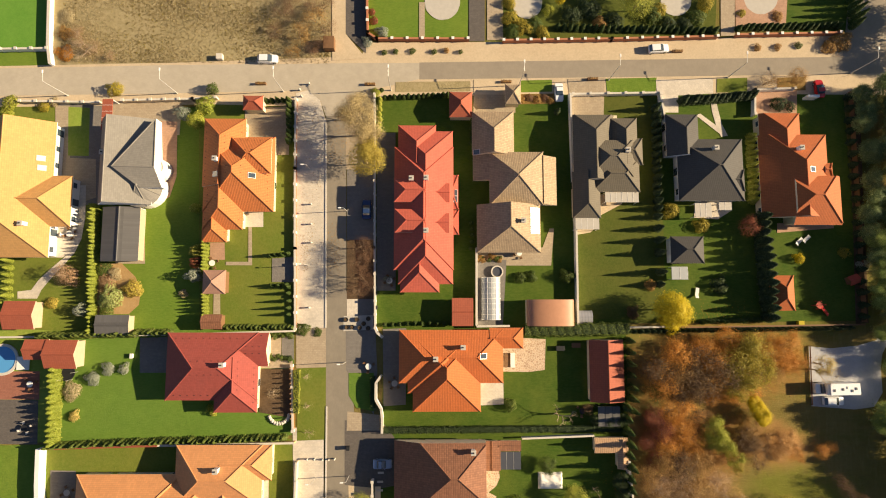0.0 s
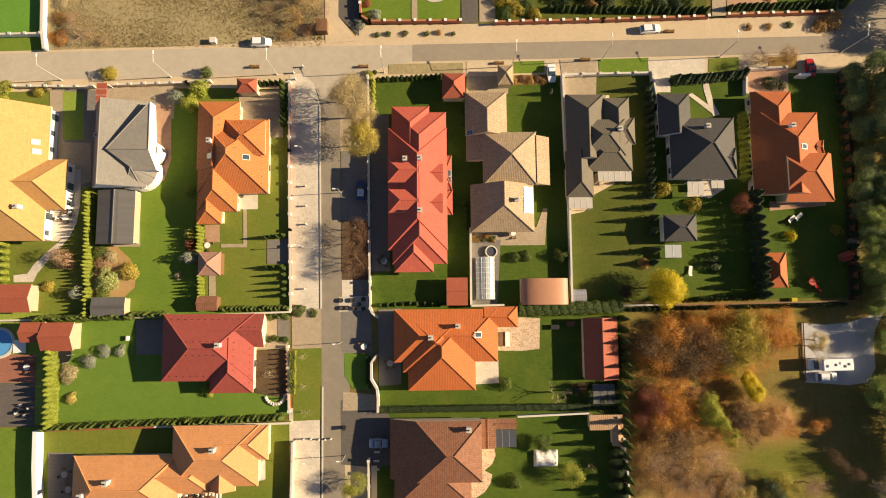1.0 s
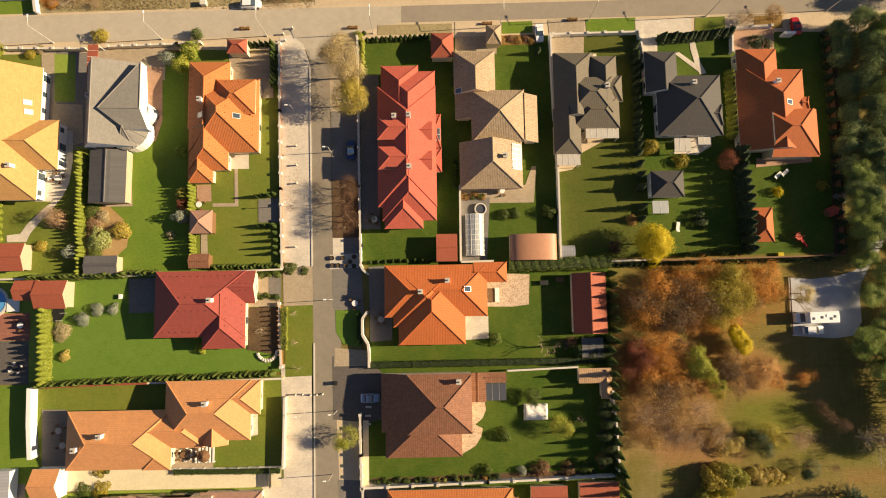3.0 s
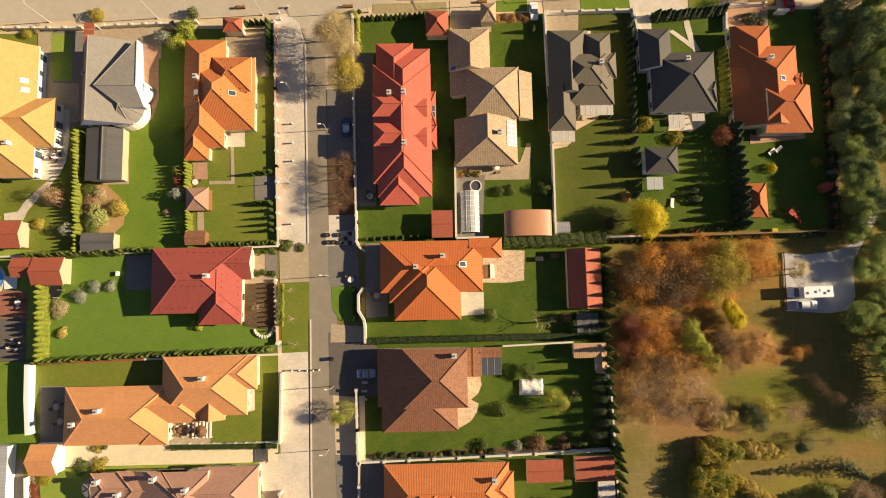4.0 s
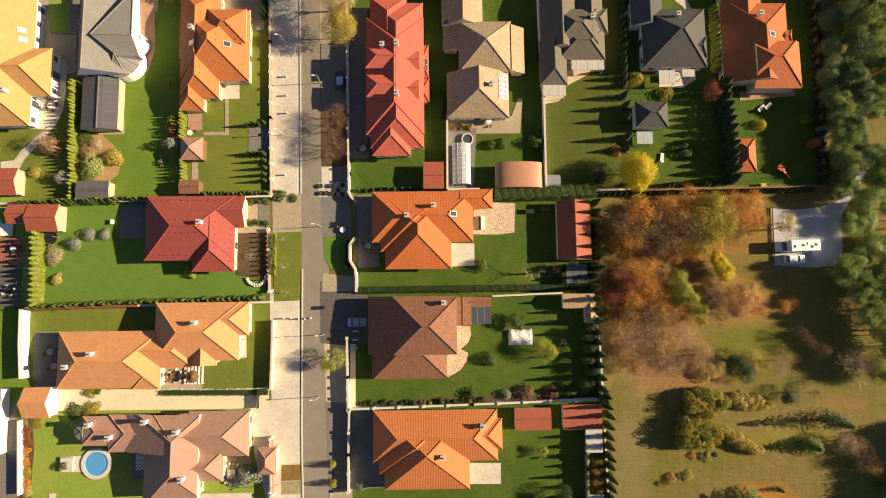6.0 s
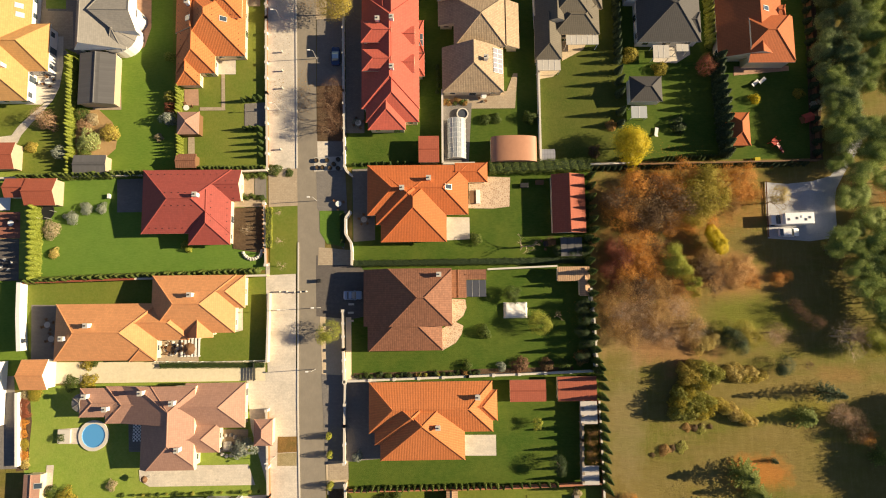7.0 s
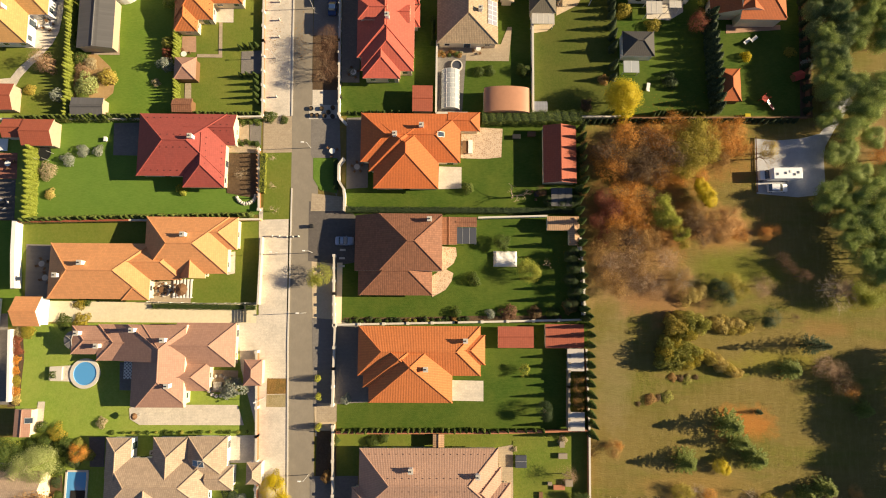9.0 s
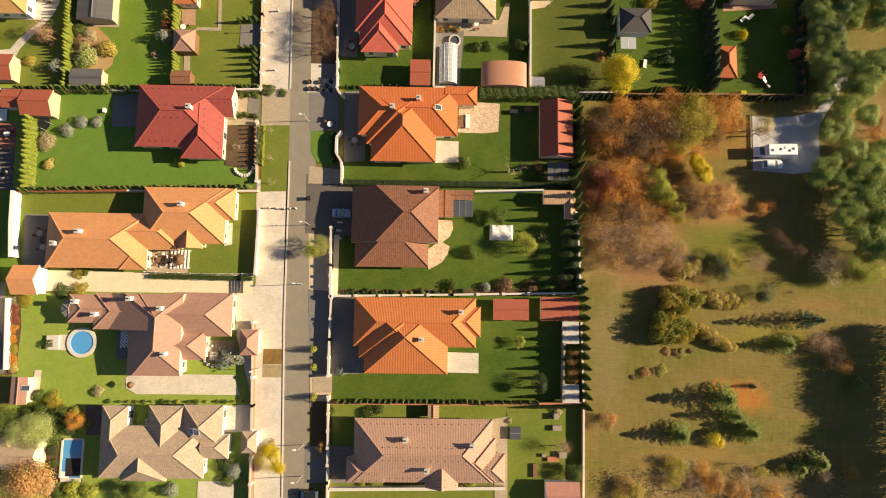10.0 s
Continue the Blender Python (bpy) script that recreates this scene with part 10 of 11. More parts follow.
def half_turret(house_ob, at, r, z0, z1, roof, wall, a0, a1):
    """A rounded bay on a house: a curved wall under a fan of roof facets."""
    x, y = at[0] - house_ob.location.x, at[1] - house_ob.location.y
    n = 9
    ang = [radians(a0 + (a1 - a0) * i / n) for i in range(n + 1)]
    bm = bmesh.new()
    top = bm.verts.new((x, y, z1))
    ring = [bm.verts.new((x + (r + 0.3) * math.cos(a), y + (r + 0.3) * math.sin(a), z0)) for a in ang]
    for p, q in zip(ring, ring[1:]):
        bm.faces.new((top, p, q))
    fan = part("roof", slope_uv(bm), roof, house_ob)
    bm = bmesh.new()
    for a in ang[::3]:
        tube(bm, (x, y, z1 + 0.02), (x + (r + 0.3) * math.cos(a), y + (r + 0.3) * math.sin(a), z0 + 0.02), 0.1, 0.1, 6)
    part("ridge_tiles", slope_uv(bm), roof, fan)
    bm = bmesh.new()
    lo = [bm.verts.new((x + r * math.cos(a), y + r * math.sin(a), 0)) for a in ang]
    hi = [bm.verts.new((x + r * math.cos(a), y + r * math.sin(a), z0)) for a in ang]
    for i in range(n):
        bm.faces.new((lo[i], lo[i + 1], hi[i + 1], hi[i]))
    part("wall", bm, wall, house_ob)


def curved_balcony(house_ob, at, r, z, a0, a1, wall="white"):
    """A half-round white balcony with a parapet against a gable."""
    x, y = at[0] - house_ob.location.x, at[1] - house_ob.location.y
    n = 14
    ang = [radians(a0 + (a1 - a0) * i / n) for i in range(n + 1)]
    for nm, ra, rb, z0, z1 in (("balcony", 0.0, r, 0, z), ("parapet", r - 0.22, r, z, z + 0.95)):
        bm = bmesh.new()
        ro = [[bm.verts.new((x + rb * math.cos(a), y + rb * math.sin(a), zz)) for a in ang] for zz in (z0, z1)]
        ri = [[bm.verts.new((x + (ra + 0.01) * math.cos(a), y + (ra + 0.01) * math.sin(a), zz)) for a in ang] for zz in (z0, z1)]
        for i in range(n):
            bm.faces.new((ro[0][i], ro[0][i + 1], ro[1][i + 1], ro[1][i]))
            bm.faces.new((ro[1][i], ro[1][i + 1], ri[1][i + 1], ri[1][i]))
            bm.faces.new((ri[0][i + 1], ri[0][i], ri[1][i], ri[1][i + 1]))
        part(nm, bm, wall, house_ob)



def lattice_roof(label, rect, z):
    """A dark pane on posts under a white diamond lattice."""
    x0, x1, y0, y1 = rect
    a, b = (x1 - x0) / 2, (y1 - y0) / 2
    t = canopy("pergola", label, rect, z, "panel_dark", frame="white")
    n = 9
    for way in (1, -1):
        for i in range(n):
            c = (-1 + 2 * (i + 0.5) / n) * (a + b)
            lo, hi = max(-a, (-b - c) if way > 0 else (c - b)), min(a, (b - c) if way > 0 else (c + b))
            if hi - lo < 0.2:
                continue
            p, q = Vector((lo, way * lo + (c if way > 0 else c), 0)), Vector((hi, way * hi + c, 0))
            if way < 0:
                p, q = Vector((lo, c - lo, 0)), Vector((hi, c - hi, 0))
            bm = bmesh.new()
            box(bm, 0, (q - p).length, -0.07, 0.07, 0, 0.05)
            bmesh.ops.transform(bm, matrix=Matrix.Translation((p.x, p.y, z + 0.125 + 0.03 * (way > 0))) @ Matrix.Rotation(math.atan2(q.y - p.y, q.x - p.x), 4, "Z"), verts=bm.verts)
            part("lattice_bar", bm, "white", t)
    return t


def tub(at, label):
    """A round planting tub with earth in it."""
    t = thing("planting_tub", label, "planter", (*at, 0.05))
    part("body", disc(bmesh.new(), 0, 0, 0, 0.5, 0.46, 16, 0.38), "metal_dark", t)
    part("earth", disc(bmesh.new(), 0, 0, 0, 0.42, 0.38, 16), "soil", t)
    return t


def cross_roof(house_ob, ridge, north, south, mat="r_grey", wall="white"):
    """A raised cross roof: a level ridge (two points), a three-cornered slope to the north corner and a slope over the two south corners."""
    o = Vector(house_ob.location)
    r1, r2, n1, s2, s1 = [Vector(p) - Vector((o.x, o.y, 0)) for p in (*ridge, north, *south)]
    bm = bmesh.new()
    top = [bm.verts.new(p) for p in (r1, r2, n1, s2, s1)]
    a, b, c, d, e = top
    bm.faces.new((a, b, c))
    bm.faces.new((a, d, e, b))
    slope_uv(bm)
    rim = [(a, c), (c, b), (b, e), (e, d), (d, a)]
    low = {v: bm.verts.new((v.co.x, v.co.y, 3.0)) for v in top}
    for p, q in rim:
        bm.faces.new((p, q, low[q], low[p])).material_index = 1
    bmesh.ops.recalc_face_normals(bm, faces=bm.faces)
    roof = part("roof", bm, (mat, wall), house_ob)
    bm = bmesh.new()
    for p, q in ((r1, n1), (r1, r2), (n1, r2)):
        tube(bm, p + Vector((0, 0, 0.03)), q + Vector((0, 0, 0.03)), 0.1, 0.1, 6)
    part("ridge_tiles", slope_uv(bm), mat, roof, "folded sheet ridge")
    return roof


def basin(at, r):
    """A round garden basin: rim, wall and dark water."""
    t = thing("garden_basin", "dark round garden basin with a pale rim", "basin", (*at, 0.06))
    part("wall", disc(bmesh.new(), 0, 0, 0, 0.6, r - 0.04, 28, r - 0.22), "concrete", t)
    part("rim", disc(bmesh.new(), 0, 0, 0.6, 0.68, r, 28, r - 0.26), "kerb", t, "pale rim")
    part("water", disc(bmesh.new(), 0, 0, 0, 0.5, r - 0.22, 28), "panel_dark", t, "dark still water")
    return t


def parasol(at, label, r=1.7, z=2.3):
    """An open round parasol on a pole with a weighted foot."""
    t = thing("parasol", label, "parasol", (*at, 0.05))
    bm = bmesh.new()
    tube(bm, (0, 0, 0), (0, 0, z + 0.25), 0.03, 0.03, 8)
    part("pole", bm, "metal_pale", t)
    part("foot", disc(bmesh.new(), 0, 0, 0, 0.1, 0.28, 16), "concrete", t)
    bm = bmesh.new()
    n = 8
    top, low = bm.verts.new((0, 0, z + 0.3)), bm.verts.new((0, 0, z + 0.26))
    rim = [bm.verts.new((r * math.cos(i * 2 * math.pi / n), r * math.sin(i * 2 * math.pi / n), z - 0.25)) for i in range(n)]
    for i in range(n):
        bm.faces.new((top, rim[i], rim[(i + 1) % n]))
        bm.faces.new((low, rim[(i + 1) % n], rim[i]))
    part("canopy", bm, "wood", t, "dark brown cloth canopy")
    return t


# ---- parked vehicles ----
car((-35.0, 50.5), 0.0, 'car_white', 'white estate car parked at the field edge', estate=True)
car((47.1, 53.3), 4.0, 'car_white', 'white car parked on the dusty verge', estate=True)
car((25.8, 43.6), -88.0, 'car_white', 'small white car in a driveway', L=3.9)
car((80.8, 44.7), 95.0, 'car_red', 'red car beside the corner garden', L=3.9)
car((-10.2, -31.4), 0.0, 'car_silver', 'silver-blue car on the shaded forecourt', L=3.7)
car((-15.1, -86.7), 180.0, 'car_dark', 'black car in the southern driveway', L=4.6, estate=True)
car((-14.0, 18.8), 90.0, 'car_blue', 'dark blue car in the shaded parking bay', L=4.0)
car((79.3, -19.6), 0.0, 'car_white', 'white car beside the motorhome', L=4.2, estate=True)
motorhome((79.2, -17.0), 181.0)

# ---- street lamps ----
street_lamp((-76.2, 42.6))
street_lamp((-53.7, 43.2))
street_lamp((-31.7, 43.7))
street_lamp((-9.3, 44.1))
street_lamp((17.5, 45.3))
street_lamp((36.5, 46.6))
street_lamp((61.8, 47.3))
street_lamp((88.2, 48.4))
lane_lamp((-23.3, -34.1), 4.0, 180)
lane_lamp((-18.1, 18.5), 4.0, 180)
lane_lamp((-17.8, -11.9), 4.0, 180)
lane_lamp((-16.8, -33.8), 4.0, 180)
lane_lamp((-16.3, -77.5), 4.0, 180)
lane_lamp((-16.4, -83.5), 4.0, 180)
lane_lamp((-25.7, 7.4), 4.0, 180)
lane_lamp((-25.4, -62.8), 3.6, 200)
lane_lamp((-17.7, -46.0), 4.0, 180)
lane_lamp((-25.7, 27.2), 4.0, 180)

# ---- street furniture ----
bollard((-25.3, 19.9))
bollard((-25.2, 15.8))
bollard((-25.1, 12.0))
bollard((-26.4, 33.2))
bollard((-25.2, -1.1))
bollard((-21.9, -30.6), 'little round shrub stone beside the lane')
bollard((-20.7, -30.6), 'little round shrub stone beside the lane')
bollard((-19.6, -30.5), 'little round shrub stone beside the lane')
bollard((-27.8, 42.6), 'little round shrub stone beside the lane')
bollard((-28.2, 44.0), 'little round shrub stone beside the lane')
bollard((-26.3, 45.3), 'little round shrub stone beside the lane')
bollard((-24.9, -30.5), 'little round shrub stone beside the lane')
bollard((-23.5, -30.5), 'little round shrub stone beside the lane')
street_box((-36.4, 45.3), 'low wooden planter box beside the street', 2.2, 0.5, 1.0)
street_box((14.8, 46.0), 'low wooden planter box beside the street', 2.2, 0.5, 1.0)
street_box((33.0, 46.7), 'low wooden planter box beside the street', 2.2, 0.5, 1.0)
street_box((51.2, 52.9), 'low wooden planter box beside the street', 2.2, 0.5, 1.0)
street_box((-13.7, 45.3), 'low wooden planter box beside the street', 2.2, 0.5, 1.0)
tub((-17.9, -3.5), 'dark round planting tub on the paving')
tub((-16.6, -5.0), 'dark round planting tub on the paving')
tub((-15.7, -3.5), 'dark round planting tub on the paving')
tub((-14.3, -4.3), 'dark round planting tub on the paving')
tub((-13.4, -3.3), 'dark round planting tub on the paving')
tub((-17.7, -5.0), 'dark round planting tub on the paving')
tub((-15.1, -5.1), 'dark round planting tub on the paving')
tub((-13.4, -5.2), 'dark round planting tub on the paving')
block('utility_box', 'pale utility cabinet at the field edge', 'cabinet', (-45.0, 50.9), (1.2, 1.1, 1.0), 'kerb')
block('pillar_sign', 'white notice board frame by the corner garden', 'sign', (78.7, 42.7), (2.4, 0.5, 1.8), 'white')
block('wheelie_bin', 'dark plastic wheelie bin by the wall', 'bin', (-17.0, -28.4), (0.6, 0.7, 1.0), 'metal_dark')
block('wheelie_bin', 'dark plastic wheelie bin by the wall', 'bin', (-12.0, 1.7), (0.6, 0.7, 1.0), 'metal_dark')
block('wheelie_bin', 'dark plastic wheelie bin by the wall', 'bin', (-11.9, -1.1), (0.6, 0.7, 1.0), 'metal_dark')
block('hut', 'small brown wooden hut by the track', 'hut', (-22.2, 53.7), (2.2, 2.6, 1.8), 'wood')

# ---- glasshouses, vaults and canopies ----
arched_roof('greenhouse', 'long arched greenhouse with white ribs', (9.3, 13.1, -3.5, 4.9), 0.5, 1.5, 'y', 'poly', 9)
arched_roof('barn', 'tan barrel-vaulted outbuilding behind the hedge', (18.1, 27.5, -4.7, 0.5), 2.2, 1.5, 'y', 'sheet_clay', 0, 'cream')
arched_roof('barrel_store', 'small corrugated metal barrel store', (28.2, 31.4, -4.3, -1.7), 0.9, 0.8, 'x', 'r_metal', 0, 'metal_pale')
# white canopies take concrete grey, which puts their shade into the colour
canopy('awning', 'white sheet canopy over the terrace, greyed for shade', (34.2, 41.0, 20.0, 22.1), 2.6, 'concrete')
canopy('awning', 'white sheet canopy beside the lawn, greyed for shade', (28.1, 32.9, 14.5, 16.9), 2.5, 'concrete')
canopy('glass_roof', 'dark glazed terrace roof with pale bars', (12.4, 16.5, -32.0, -28.7), 2.4, 'panel_dark', frame='metal_pale')
canopy('lean_to', "pale grey sheet-roofed lean-to at the garden's end", (34.6, 37.9, -57.1, -52.7), 1.9, 'grey_sheet', frame='grey_wood')
canopy('lean_to', 'pale grey sheet-roofed lean-to by the wall', (34.5, 37.8, -68.6, -65.0), 1.9, 'grey_sheet', frame='grey_wood')
lattice_roof('dark pergola roof with a white diamond lattice', (-52.1, -49.7, -58.9, -55.4), 2.3)
canopy('deck', 'pale slatted deck on the stone terrace', (-44.6, -40.5, -43.2, -39.4), 0.25, 'white', 6, posts=False)
parasol((-42.0, -41.5), 'dark brown parasol on the stone terrace', 1.25)
stones((-46.4, -41.5), 1.2, 0, 350, 10, 'ring of pale stones on the terrace')
canopy('pergola', 'pale glazed pergola beside the annex', (-62.6, -58.9, 16.8, 18.8), 2.3, 'white', 5)
canopy('deck', 'white slab deck beside the neighbouring pool', (-82.4, -79.9, -13.3, -10.7), 0.3, 'white', posts=False)
round_pool((-85.3, -11.3), 2.6, 3.1)
# white slabs, their shade likewise put into a grey colour
canopy('awning', 'white balcony slab behind the slate-roofed house, greyed for shade', (52.4, 55.8, 17.1, 19.9), 2.4, 'concrete')
canopy('awning', 'small white balcony slab greyed for shade', (57.3, 59.9, 18.5, 20.1), 2.4, 'concrete')
canopy('awning', 'pale green mat shelter beside the pavilion', (47.5, 50.8, 4.5, 7.1), 1.6, 'poly')
canopy('solar_panel', 'dark solar water panel on a low frame', (24.3, 26.5, -75.9, -73.5), 0.8, 'panel_dark', frame='metal_pale')
canopy('awning', 'red pitched awning beside the front garden', (-67.5, -65.4, 34.6, 41.0), 2.4, 'r_brick', tilt=0.0)

# ---- pools and garden things ----
round_pool((-60.9, -58.2), 2.3, 2.95)
long_pool((-63.3, -58.9, -84.9, -76.7))
trampoline((-72.3, -13.7), 1.7)
basin((12.5, 6.1), 1.25)
garden_table((-9.2, 4.3), 'white round table in the shaded yard', 'white', 4)
garden_table((-8.0, -16.0), 'round stone table on the grey patio', 'concrete', 5)
garden_table((-44.8, 7.8), 'white garden table by the path', 'white', 4)
garden_table((17.0, 9.9), 'white parasol table on the terrace', 'white', 4)
garden_table((-69.9, -39.3), 'grey patio table by the house', 'concrete', 4)
garden_table((-70.8, -36.5), 'stone patio table by the house', 'concrete', 4)
garden_table((-46.5, -41.5), 'terrace table with brown chairs', 'wood', 5)
garden_table((-43.6, -41.6), 'dark round terrace table', 'wood', 4)
garden_table((-73.6, 13.7), 'white round terrace table', 'white', 4)
garden_table((-13.2, -12.7), 'garden table on the lawn', 'white', 3)
garden_table((29.1, -21.4), 'dark garden table under the tree', 'metal_dark', 3)
lounger((74.7, 12.4), 40)
lounger((76.2, 12.9), 40)
lounger((53.1, 1.9), 80)
cover((22.6, -34.8), 2.4, 1.6, 0.75, 'white sheet over garden furniture on the lawn')
playhouse((84.8, 4.5), 20.0)
slide((77.4, -0.6), -40.0)
block('bench_box', 'orange wooden bench box on the lawn', 'bench', (67.1, 7.2), (0.8, 2.0, 0.6), 'wood_red')
block('yellow_bin', 'yellow grit bin by the wall', 'bin', (73.8, -4.2), (1.1, 0.8, 0.8), 'l_yellow')
stones((-30.7, -21.8), 2.0, 200, 350, 11, 'arc of pale rough edging stones')
stones((-34.6, -60.5), 2.0, 0, 340, 14, 'ring of pale stones round a flower bed')
block('flower_urn', 'round planted flower urn in the court', 'planter', (-34.6, -60.5), (1.6, 1.6, 0.5), 'kerb', 0.0, 0.3)
block('garden_box', 'dark garden storage box by the shed', 'box', (33.4, -21.2), (1.6, 0.9, 0.7), 'wood')
block('garden_box', 'dark garden storage box by the shed', 'box', (30.3, -21.1), (1.6, 0.9, 0.7), 'wood')
block('garden_box', 'dark garden storage box by the shed', 'box', (28.2, -8.6), (1.6, 0.9, 0.7), 'wood')
block('garden_cabinet', 'pale weathered cupboard on the dry yard', 'box', (33.5, -71.4), (0.9, 1.1, 1.0), 'grey_wood')
block('garden_cabinet', 'pale dog kennel on the dry yard', 'box', (33.7, -73.7), (1.7, 1.0, 0.7), 'grey_wood')
block('garden_cabinet', 'grey stone block on the dry yard', 'box', (34.8, -78.8), (1.4, 1.2, 0.8), 'grey_wood')
block('garden_cabinet', 'low brick barbecue on the dry yard', 'box', (32.9, -79.7), (2.2, 0.9, 0.5), 'brick_red')
block('garden_cabinet', 'small pale crate on the dry yard', 'box', (31.1, -79.0), (0.8, 0.6, 0.5), 'grey_wood')
block('washing_frame', 'weathered timber frame on the yard grass', 'frame', (29.3, -81.9), (0.7, 2.6, 0.5), 'wood')
block('stone_bench', "pale stone bench at the lawn's edge", 'bench', (-66.5, -58.2), (2.4, 2.6, 0.5), 'kerb')

# wheel stops and planting by the brown house
block('wheel_stop', 'pale concrete wheel stop on the forecourt', 'wheel stop', (-10.6, -33.2), (1.1, 0.35, 0.15), 'kerb')
block('wheel_stop', 'pale concrete wheel stop on the forecourt', 'wheel stop', (-10.7, -34.9), (1.1, 0.35, 0.15), 'kerb')
block('wheel_stop', 'pale concrete wheel stop on the forecourt', 'wheel stop', (-10.7, -36.5), (1.1, 0.35, 0.15), 'kerb')
bush((-9.6, -47.5), 'low mixed shrub in the bed along the white wall', 'l_dark', 0.42, 0.53)
bush((-8.7, -47.6), 'low mixed shrub in the bed along the white wall', 'l_green', 0.49, 0.52)
bush((-7.5, -47.3), 'low mixed shrub in the bed along the white wall', 'l_green', 0.65, 0.74)
bush((-6.6, -47.6), 'low mixed shrub in the bed along the white wall', 'l_thuja', 0.53, 0.78)
bush((-5.3, -47.4), 'low mixed shrub in the bed along the white wall', 'l_thuja', 0.39, 0.99)
bush((-4.7, -47.2), 'low mixed shrub in the bed along the white wall', 'l_dark', 0.58, 0.7)
bush((-3.5, -47.5), 'low mixed shrub in the bed along the white wall', 'l_green', 0.55, 0.59)
bush((-3.0, -47.5), 'low mixed shrub in the bed along the white wall', 'l_green', 0.59, 0.59)
bush((-1.4, -47.5), 'low mixed shrub in the bed along the white wall', 'l_green', 0.45, 0.71)
bush((-0.5, -47.3), 'low mixed shrub in the bed along the white wall', 'l_dark', 0.53, 0.69)
bush((0.2, -47.3), 'low mixed shrub in the bed along the white wall', 'l_dark', 0.53, 0.62)
bush((1.0, -47.5), 'low mixed shrub in the bed along the white wall', 'l_dark', 0.62, 1.01)
bush((2.5, -47.4), 'low mixed shrub in the bed along the white wall', 'l_brown', 0.44, 0.51)
bush((3.1, -47.4), 'low mixed shrub in the bed along the white wall', 'l_olive', 0.44, 0.68)
bush((4.3, -47.4), 'low mixed shrub in the bed along the white wall', 'l_olive', 0.4, 1.06)
bush((5.4, -47.3), 'low mixed shrub in the bed along the white wall', 'l_dark', 0.46, 0.51)
bush((6.3, -47.1), 'low mixed shrub in the bed along the white wall', 'l_dark', 0.55, 1.04)
bush((6.8, -47.4), 'low mixed shrub in the bed along the white wall', 'l_olive', 0.5, 0.85)
bush((7.9, -47.4), 'low mixed shrub in the bed along the white wall', 'l_thuja', 0.58, 0.96)
bush((9.1, -47.4), 'low mixed shrub in the bed along the white wall', 'l_thuja', 0.59, 1.09)
bush((9.7, -47.4), 'low mixed shrub in the bed along the white wall', 'l_dark', 0.47, 0.89)
bush((10.7, -47.2), 'low mixed shrub in the bed along the white wall', 'l_thuja', 0.67, 0.5)
bush((12.2, -47.2), 'low mixed shrub in the bed along the white wall', 'l_brown', 0.65, 1.02)
bush((13.1, -47.0), 'low mixed shrub in the bed along the white wall', 'l_dark', 0.42, 1.08)
bush((13.9, -47.2), 'low mixed shrub in the bed along the white wall', 'l_green', 0.52, 0.78)
bush((14.7, -47.0), 'low mixed shrub in the bed along the white wall', 'l_dark', 0.57, 0.93)

# terrace of the yellow-roofed house
lounger((-77.3, 10.2), 20, 'white garden lounger on the terrace')
lounger((-74.3, 13.5), 0, 'white garden lounger on the terrace')
lounger((-73.1, 14.1), 70, 'white garden lounger on the terrace')
block('garden_lamp', 'small white garden lamp on the lawn', 'lamp', (-60.0, -10.6), (0.5, 0.9, 0.6), 'white', 0.0, 0.15)
# this table replaces the white chimney of the red roof
garden_table((-79.3, -16.0), 'white garden table in the brick-red yard', 'white', 3)
garden_table((-79.8, -24.4), 'dark garden table in the paved yard', 'metal_dark', 4, 0.6, 'metal_pale')
bush((-32.8, -6.2), 'clipped shrub beside the entry path', 'l_thuja', 0.58, 0.71)
bush((-32.0, -6.7), 'clipped shrub beside the entry path', 'l_hedge', 0.69, 0.8)
bush((-31.2, -6.5), 'clipped shrub beside the entry path', 'l_green', 0.69, 0.61)
bush((-30.4, -6.7), 'clipped shrub beside the entry path', 'l_hedge', 0.47, 0.92)
bush((-29.6, -6.3), 'clipped shrub beside the entry path', 'l_green', 0.66, 0.77)
bush((-28.9, -6.8), 'clipped shrub beside the entry path', 'l_hedge', 0.63, 0.61)
bush((-32.7, -10.9), 'clipped shrub beside the entry path', 'l_hedge', 0.66, 0.86)
bush((-32.0, -11.3), 'clipped shrub beside the entry path', 'l_green', 0.5, 0.93)
bush((-31.2, -10.8), 'clipped shrub beside the entry path', 'l_green', 0.59, 0.82)
bush((-30.5, -11.0), 'clipped shrub beside the entry path', 'l_hedge', 0.5, 0.87)
bush((-29.7, -11.1), 'clipped shrub beside the entry path', 'l_green', 0.47, 0.68)
bush((-29.0, -11.2), 'clipped shrub beside the entry path', 'l_thuja', 0.68, 0.91)
tree((-31.8, -17.6), 'spiky bare shrub in the planted bed', 'bare_pale', 1.6, 1.7)
block('garden_bench', 'dark wooden bench on the flagged patio', 'bench', (14.4, -11.5), (1.1, 2.6, 0.5), 'wood')
block('garden_table', 'long white table on the flagged patio', 'table', (15.4, -11.5), (0.8, 2.8, 0.7), 'white')
block('lawn_mower', 'dark ride-on mower parked on the grass', 'mower', (25.0, -9.2), (1.6, 0.9, 0.7), 'metal_dark', 0.0, 0.15)
tree((38.9, -21.0), 'bare brown shrub beside the red shed', 'fuzz_brown', 2.6, 1.8)
tree((29.8, -20.9), 'dark shrub beside the red shed', 'fuzz_dark', 2.2, 1.4)
canopy('carport', 'dark sheet roof behind the red shed', (31.8, 36.1, -24.1, -20.3), 2.0, 'r_anthracite', frame='metal_dark')
bush((8.8, 8.6), 'low withered shrub beside the terrace', 'l_brown', 0.54, 0.62)
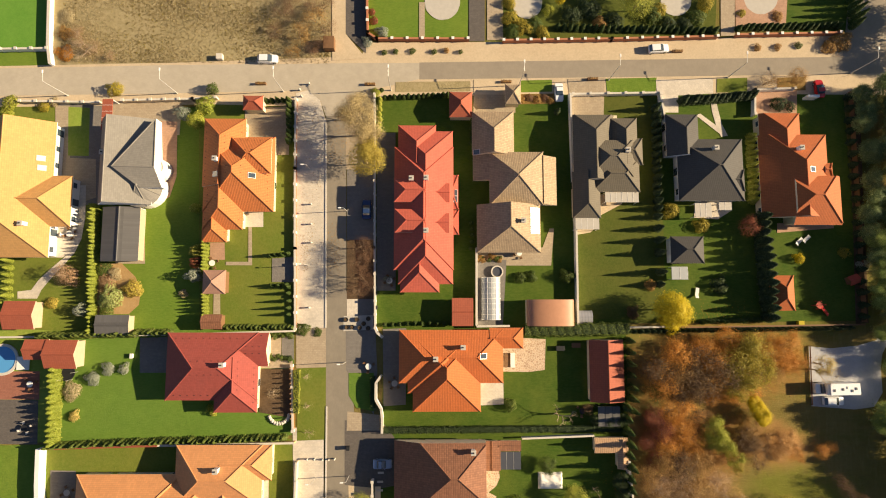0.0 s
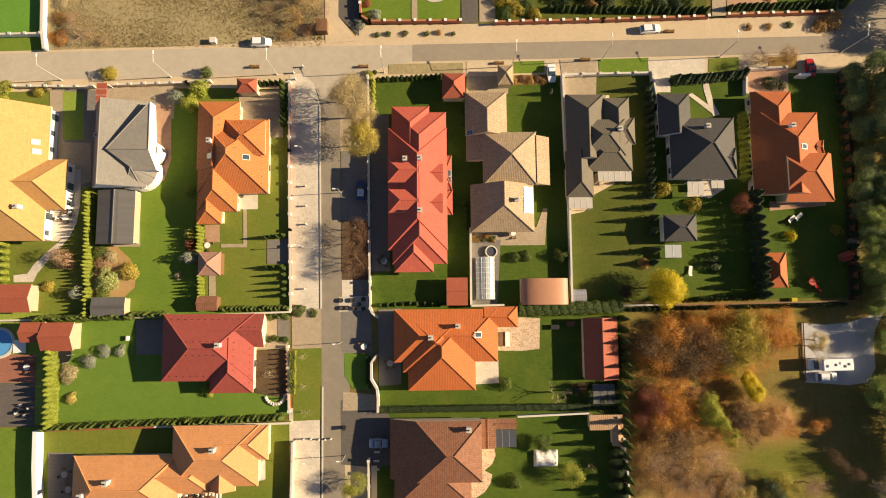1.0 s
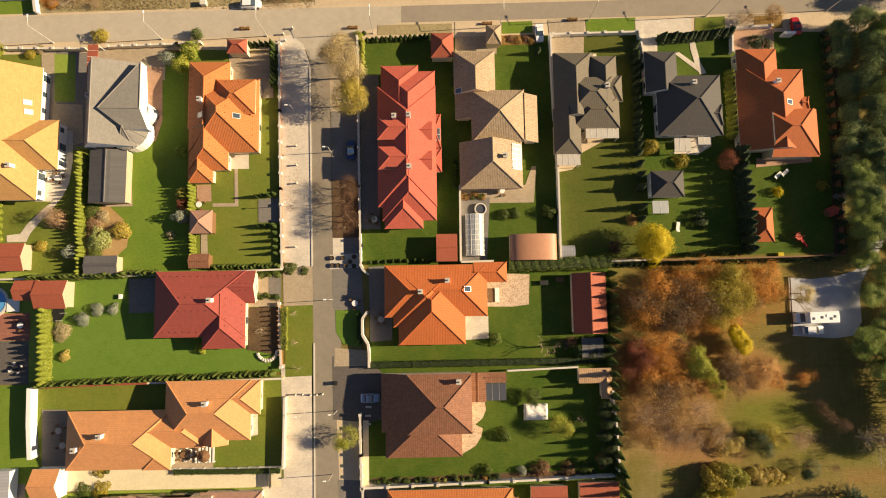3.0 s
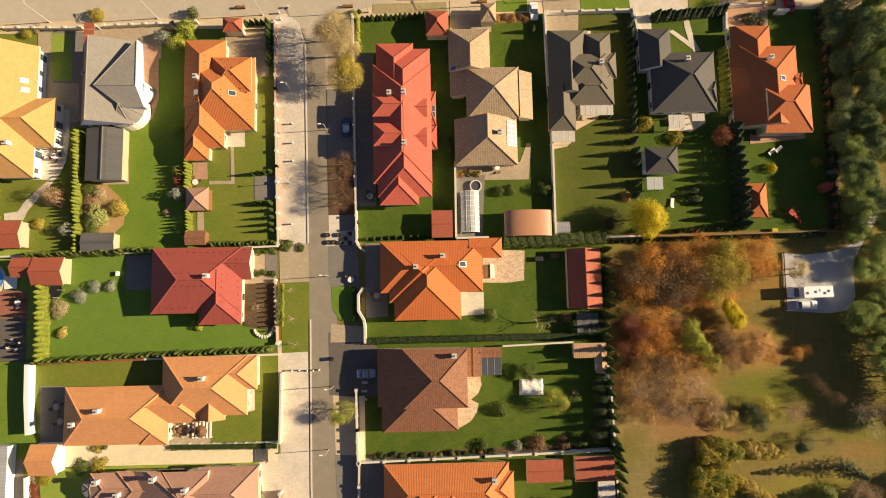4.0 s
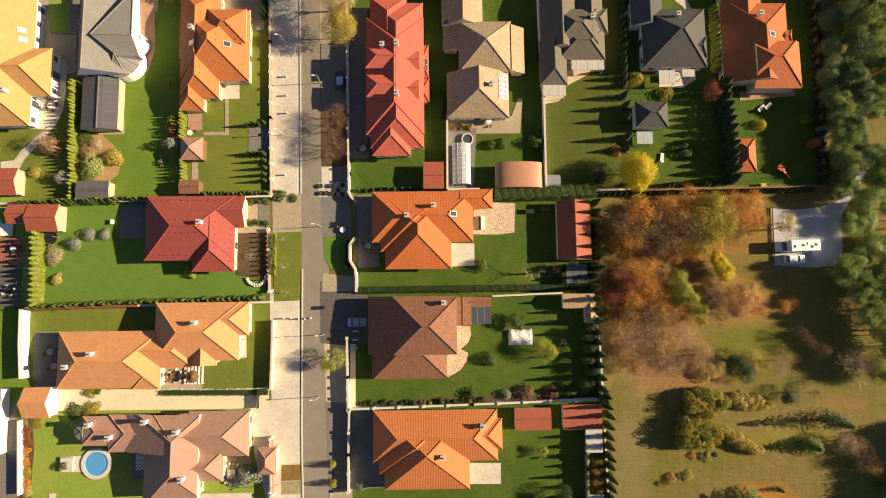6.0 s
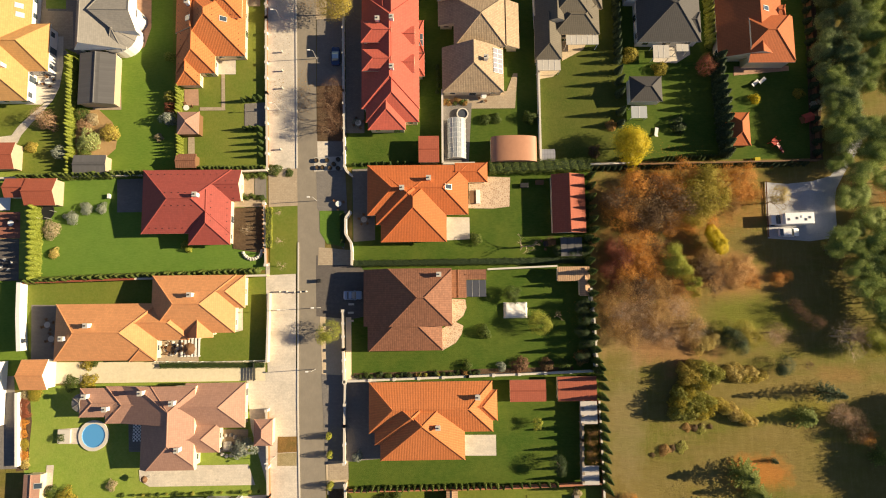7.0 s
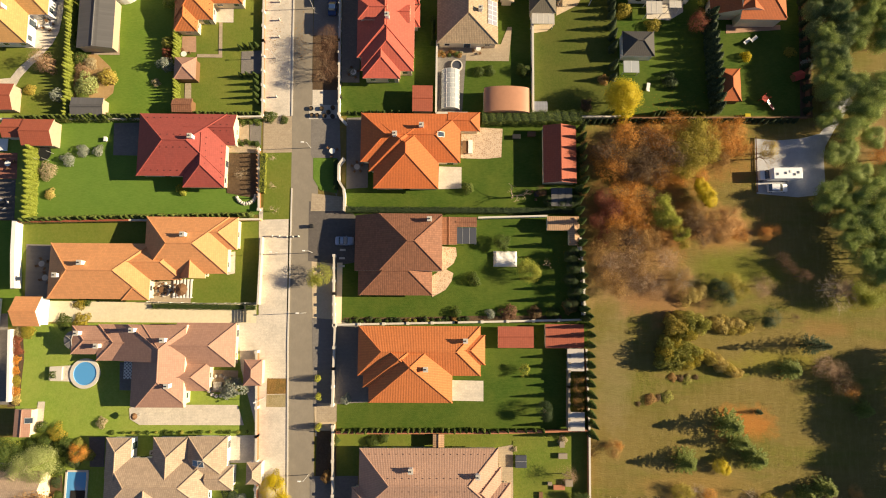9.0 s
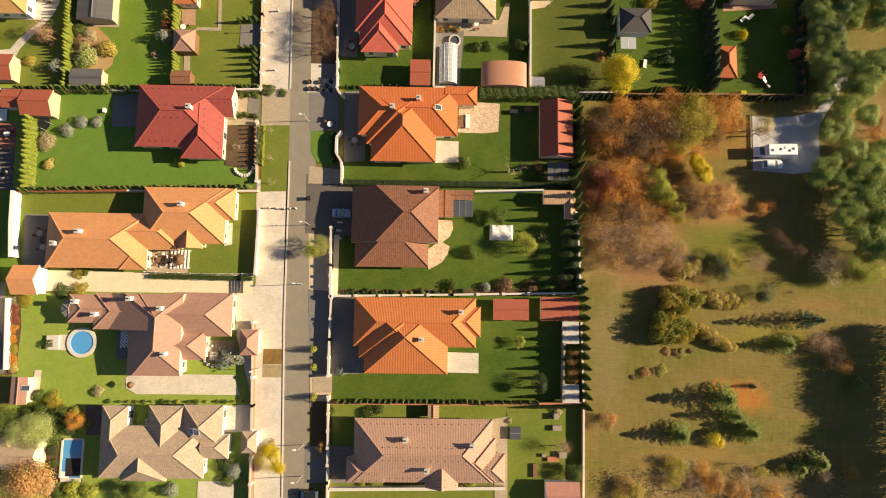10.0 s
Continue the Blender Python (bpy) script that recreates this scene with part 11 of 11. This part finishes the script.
bush((9.1, 9.0), 'low withered shrub beside the terrace', 'l_brown', 0.62, 0.56)
bush((9.4, 8.9), 'low withered shrub beside the terrace', 'l_green', 0.48, 0.59)
bush((9.7, 8.5), 'low withered shrub beside the terrace', 'l_brown', 0.58, 0.8)
bush((10.2, 8.8), 'low withered shrub beside the terrace', 'l_twig', 0.55, 0.61)
bush((10.5, 9.0), 'low withered shrub beside the terrace', 'l_twig', 0.43, 0.67)
bush((10.9, 8.5), 'low withered shrub beside the terrace', 'l_green', 0.49, 0.64)
bush((11.1, 9.2), 'low withered shrub beside the terrace', 'l_brown', 0.63, 0.47)
bush((11.5, 9.1), 'low withered shrub beside the terrace', 'l_brown', 0.57, 0.76)
bush((12.1, 8.9), 'low withered shrub beside the terrace', 'l_brown', 0.64, 0.64)
bush((12.4, 8.8), 'low withered shrub beside the terrace', 'l_green', 0.57, 0.77)
bush((12.5, 8.7), 'low withered shrub beside the terrace', 'l_green', 0.6, 0.71)
bush((13.0, 8.5), 'low withered shrub beside the terrace', 'l_brown', 0.61, 0.66)
bush((13.2, 9.0), 'low withered shrub beside the terrace', 'l_green', 0.42, 0.54)

# rounded bay of the taupe villa
half_turret(taupe_villa, (-62.3, -51.5), 1.5, 2.5, 3.0, 'r_grey', 'cream', 90, 270)

garden_wall('white wall beside the flower bed', [(-75.7, -49.6), (-74.8, -63.6)], 1.3, pillar=0, thick=0.4, cap='white')
parasol((-49.8, -66.1), 'small dark parasol beside the pale path', 0.7, 2.3)

# dark planting round the southern pool
bush((-63.7, -72.3), 'dark garden shrub beside the beige villa', 'l_green', 1.6, 1.8)
bush((-61.8, -75.0), 'dark garden shrub beside the beige villa', 'l_dark', 1.3, 1.5)
bush((-64.6, -76.5), 'dark garden shrub beside the beige villa', 'l_green', 1.4, 1.4)
bush((-62.6, -73.5), 'dark garden shrub beside the beige villa', 'l_thuja', 1.2, 1.6)
bush((-65.0, -78.9), 'dark garden shrub beside the beige villa', 'l_dark', 1.0, 1.2)
bush((-64.5, -81.4), 'dark garden shrub beside the beige villa', 'l_green', 0.9, 1.0)
bush((-64.6, -83.6), 'dark garden shrub beside the beige villa', 'l_dark', 1.0, 1.2)
bush((-61.1, -71.6), 'olive garden shrub beside the beige villa', 'l_olive', 1.1, 1.2)
bush((-58.7, -73.9), 'olive garden shrub beside the beige villa', 'l_olive', 1.0, 1.2)
bush((-67.3, -71.3), 'dark garden shrub beside the beige villa', 'l_green', 1.5, 1.8)
bush((-31.3, -81.4), 'dark garden shrub beside the beige villa', 'l_dark', 1.6, 1.6)
bush((-32.8, -78.6), 'dark garden shrub beside the beige villa', 'l_green', 1.3, 1.4)
bush((-29.3, -82.4), 'silvery garden shrub beside the beige villa', 'l_silver', 1.4, 1.4)
bush((-30.8, -84.3), 'dark garden shrub beside the beige villa', 'l_green', 1.2, 1.2)

# raised cross roof of the grey house
cross_roof(grey_house, ((-62.5, 26.1, 6.6), (-54.4, 26.0, 6.5)), (-55.1, 36.0, 5.3), ((-57.7, 22.2, 5.0), (-53.5, 22.3, 4.9)))

# rounded bay and balcony of the grey house
curved_balcony(grey_house, (-56.2, 26.6), 2.3, 2.7, -85, 85)
half_turret(grey_house, (-58.4, 22.9), 4.0, 3.2, 5.3, 'r_grey', 'white', -115, 20)
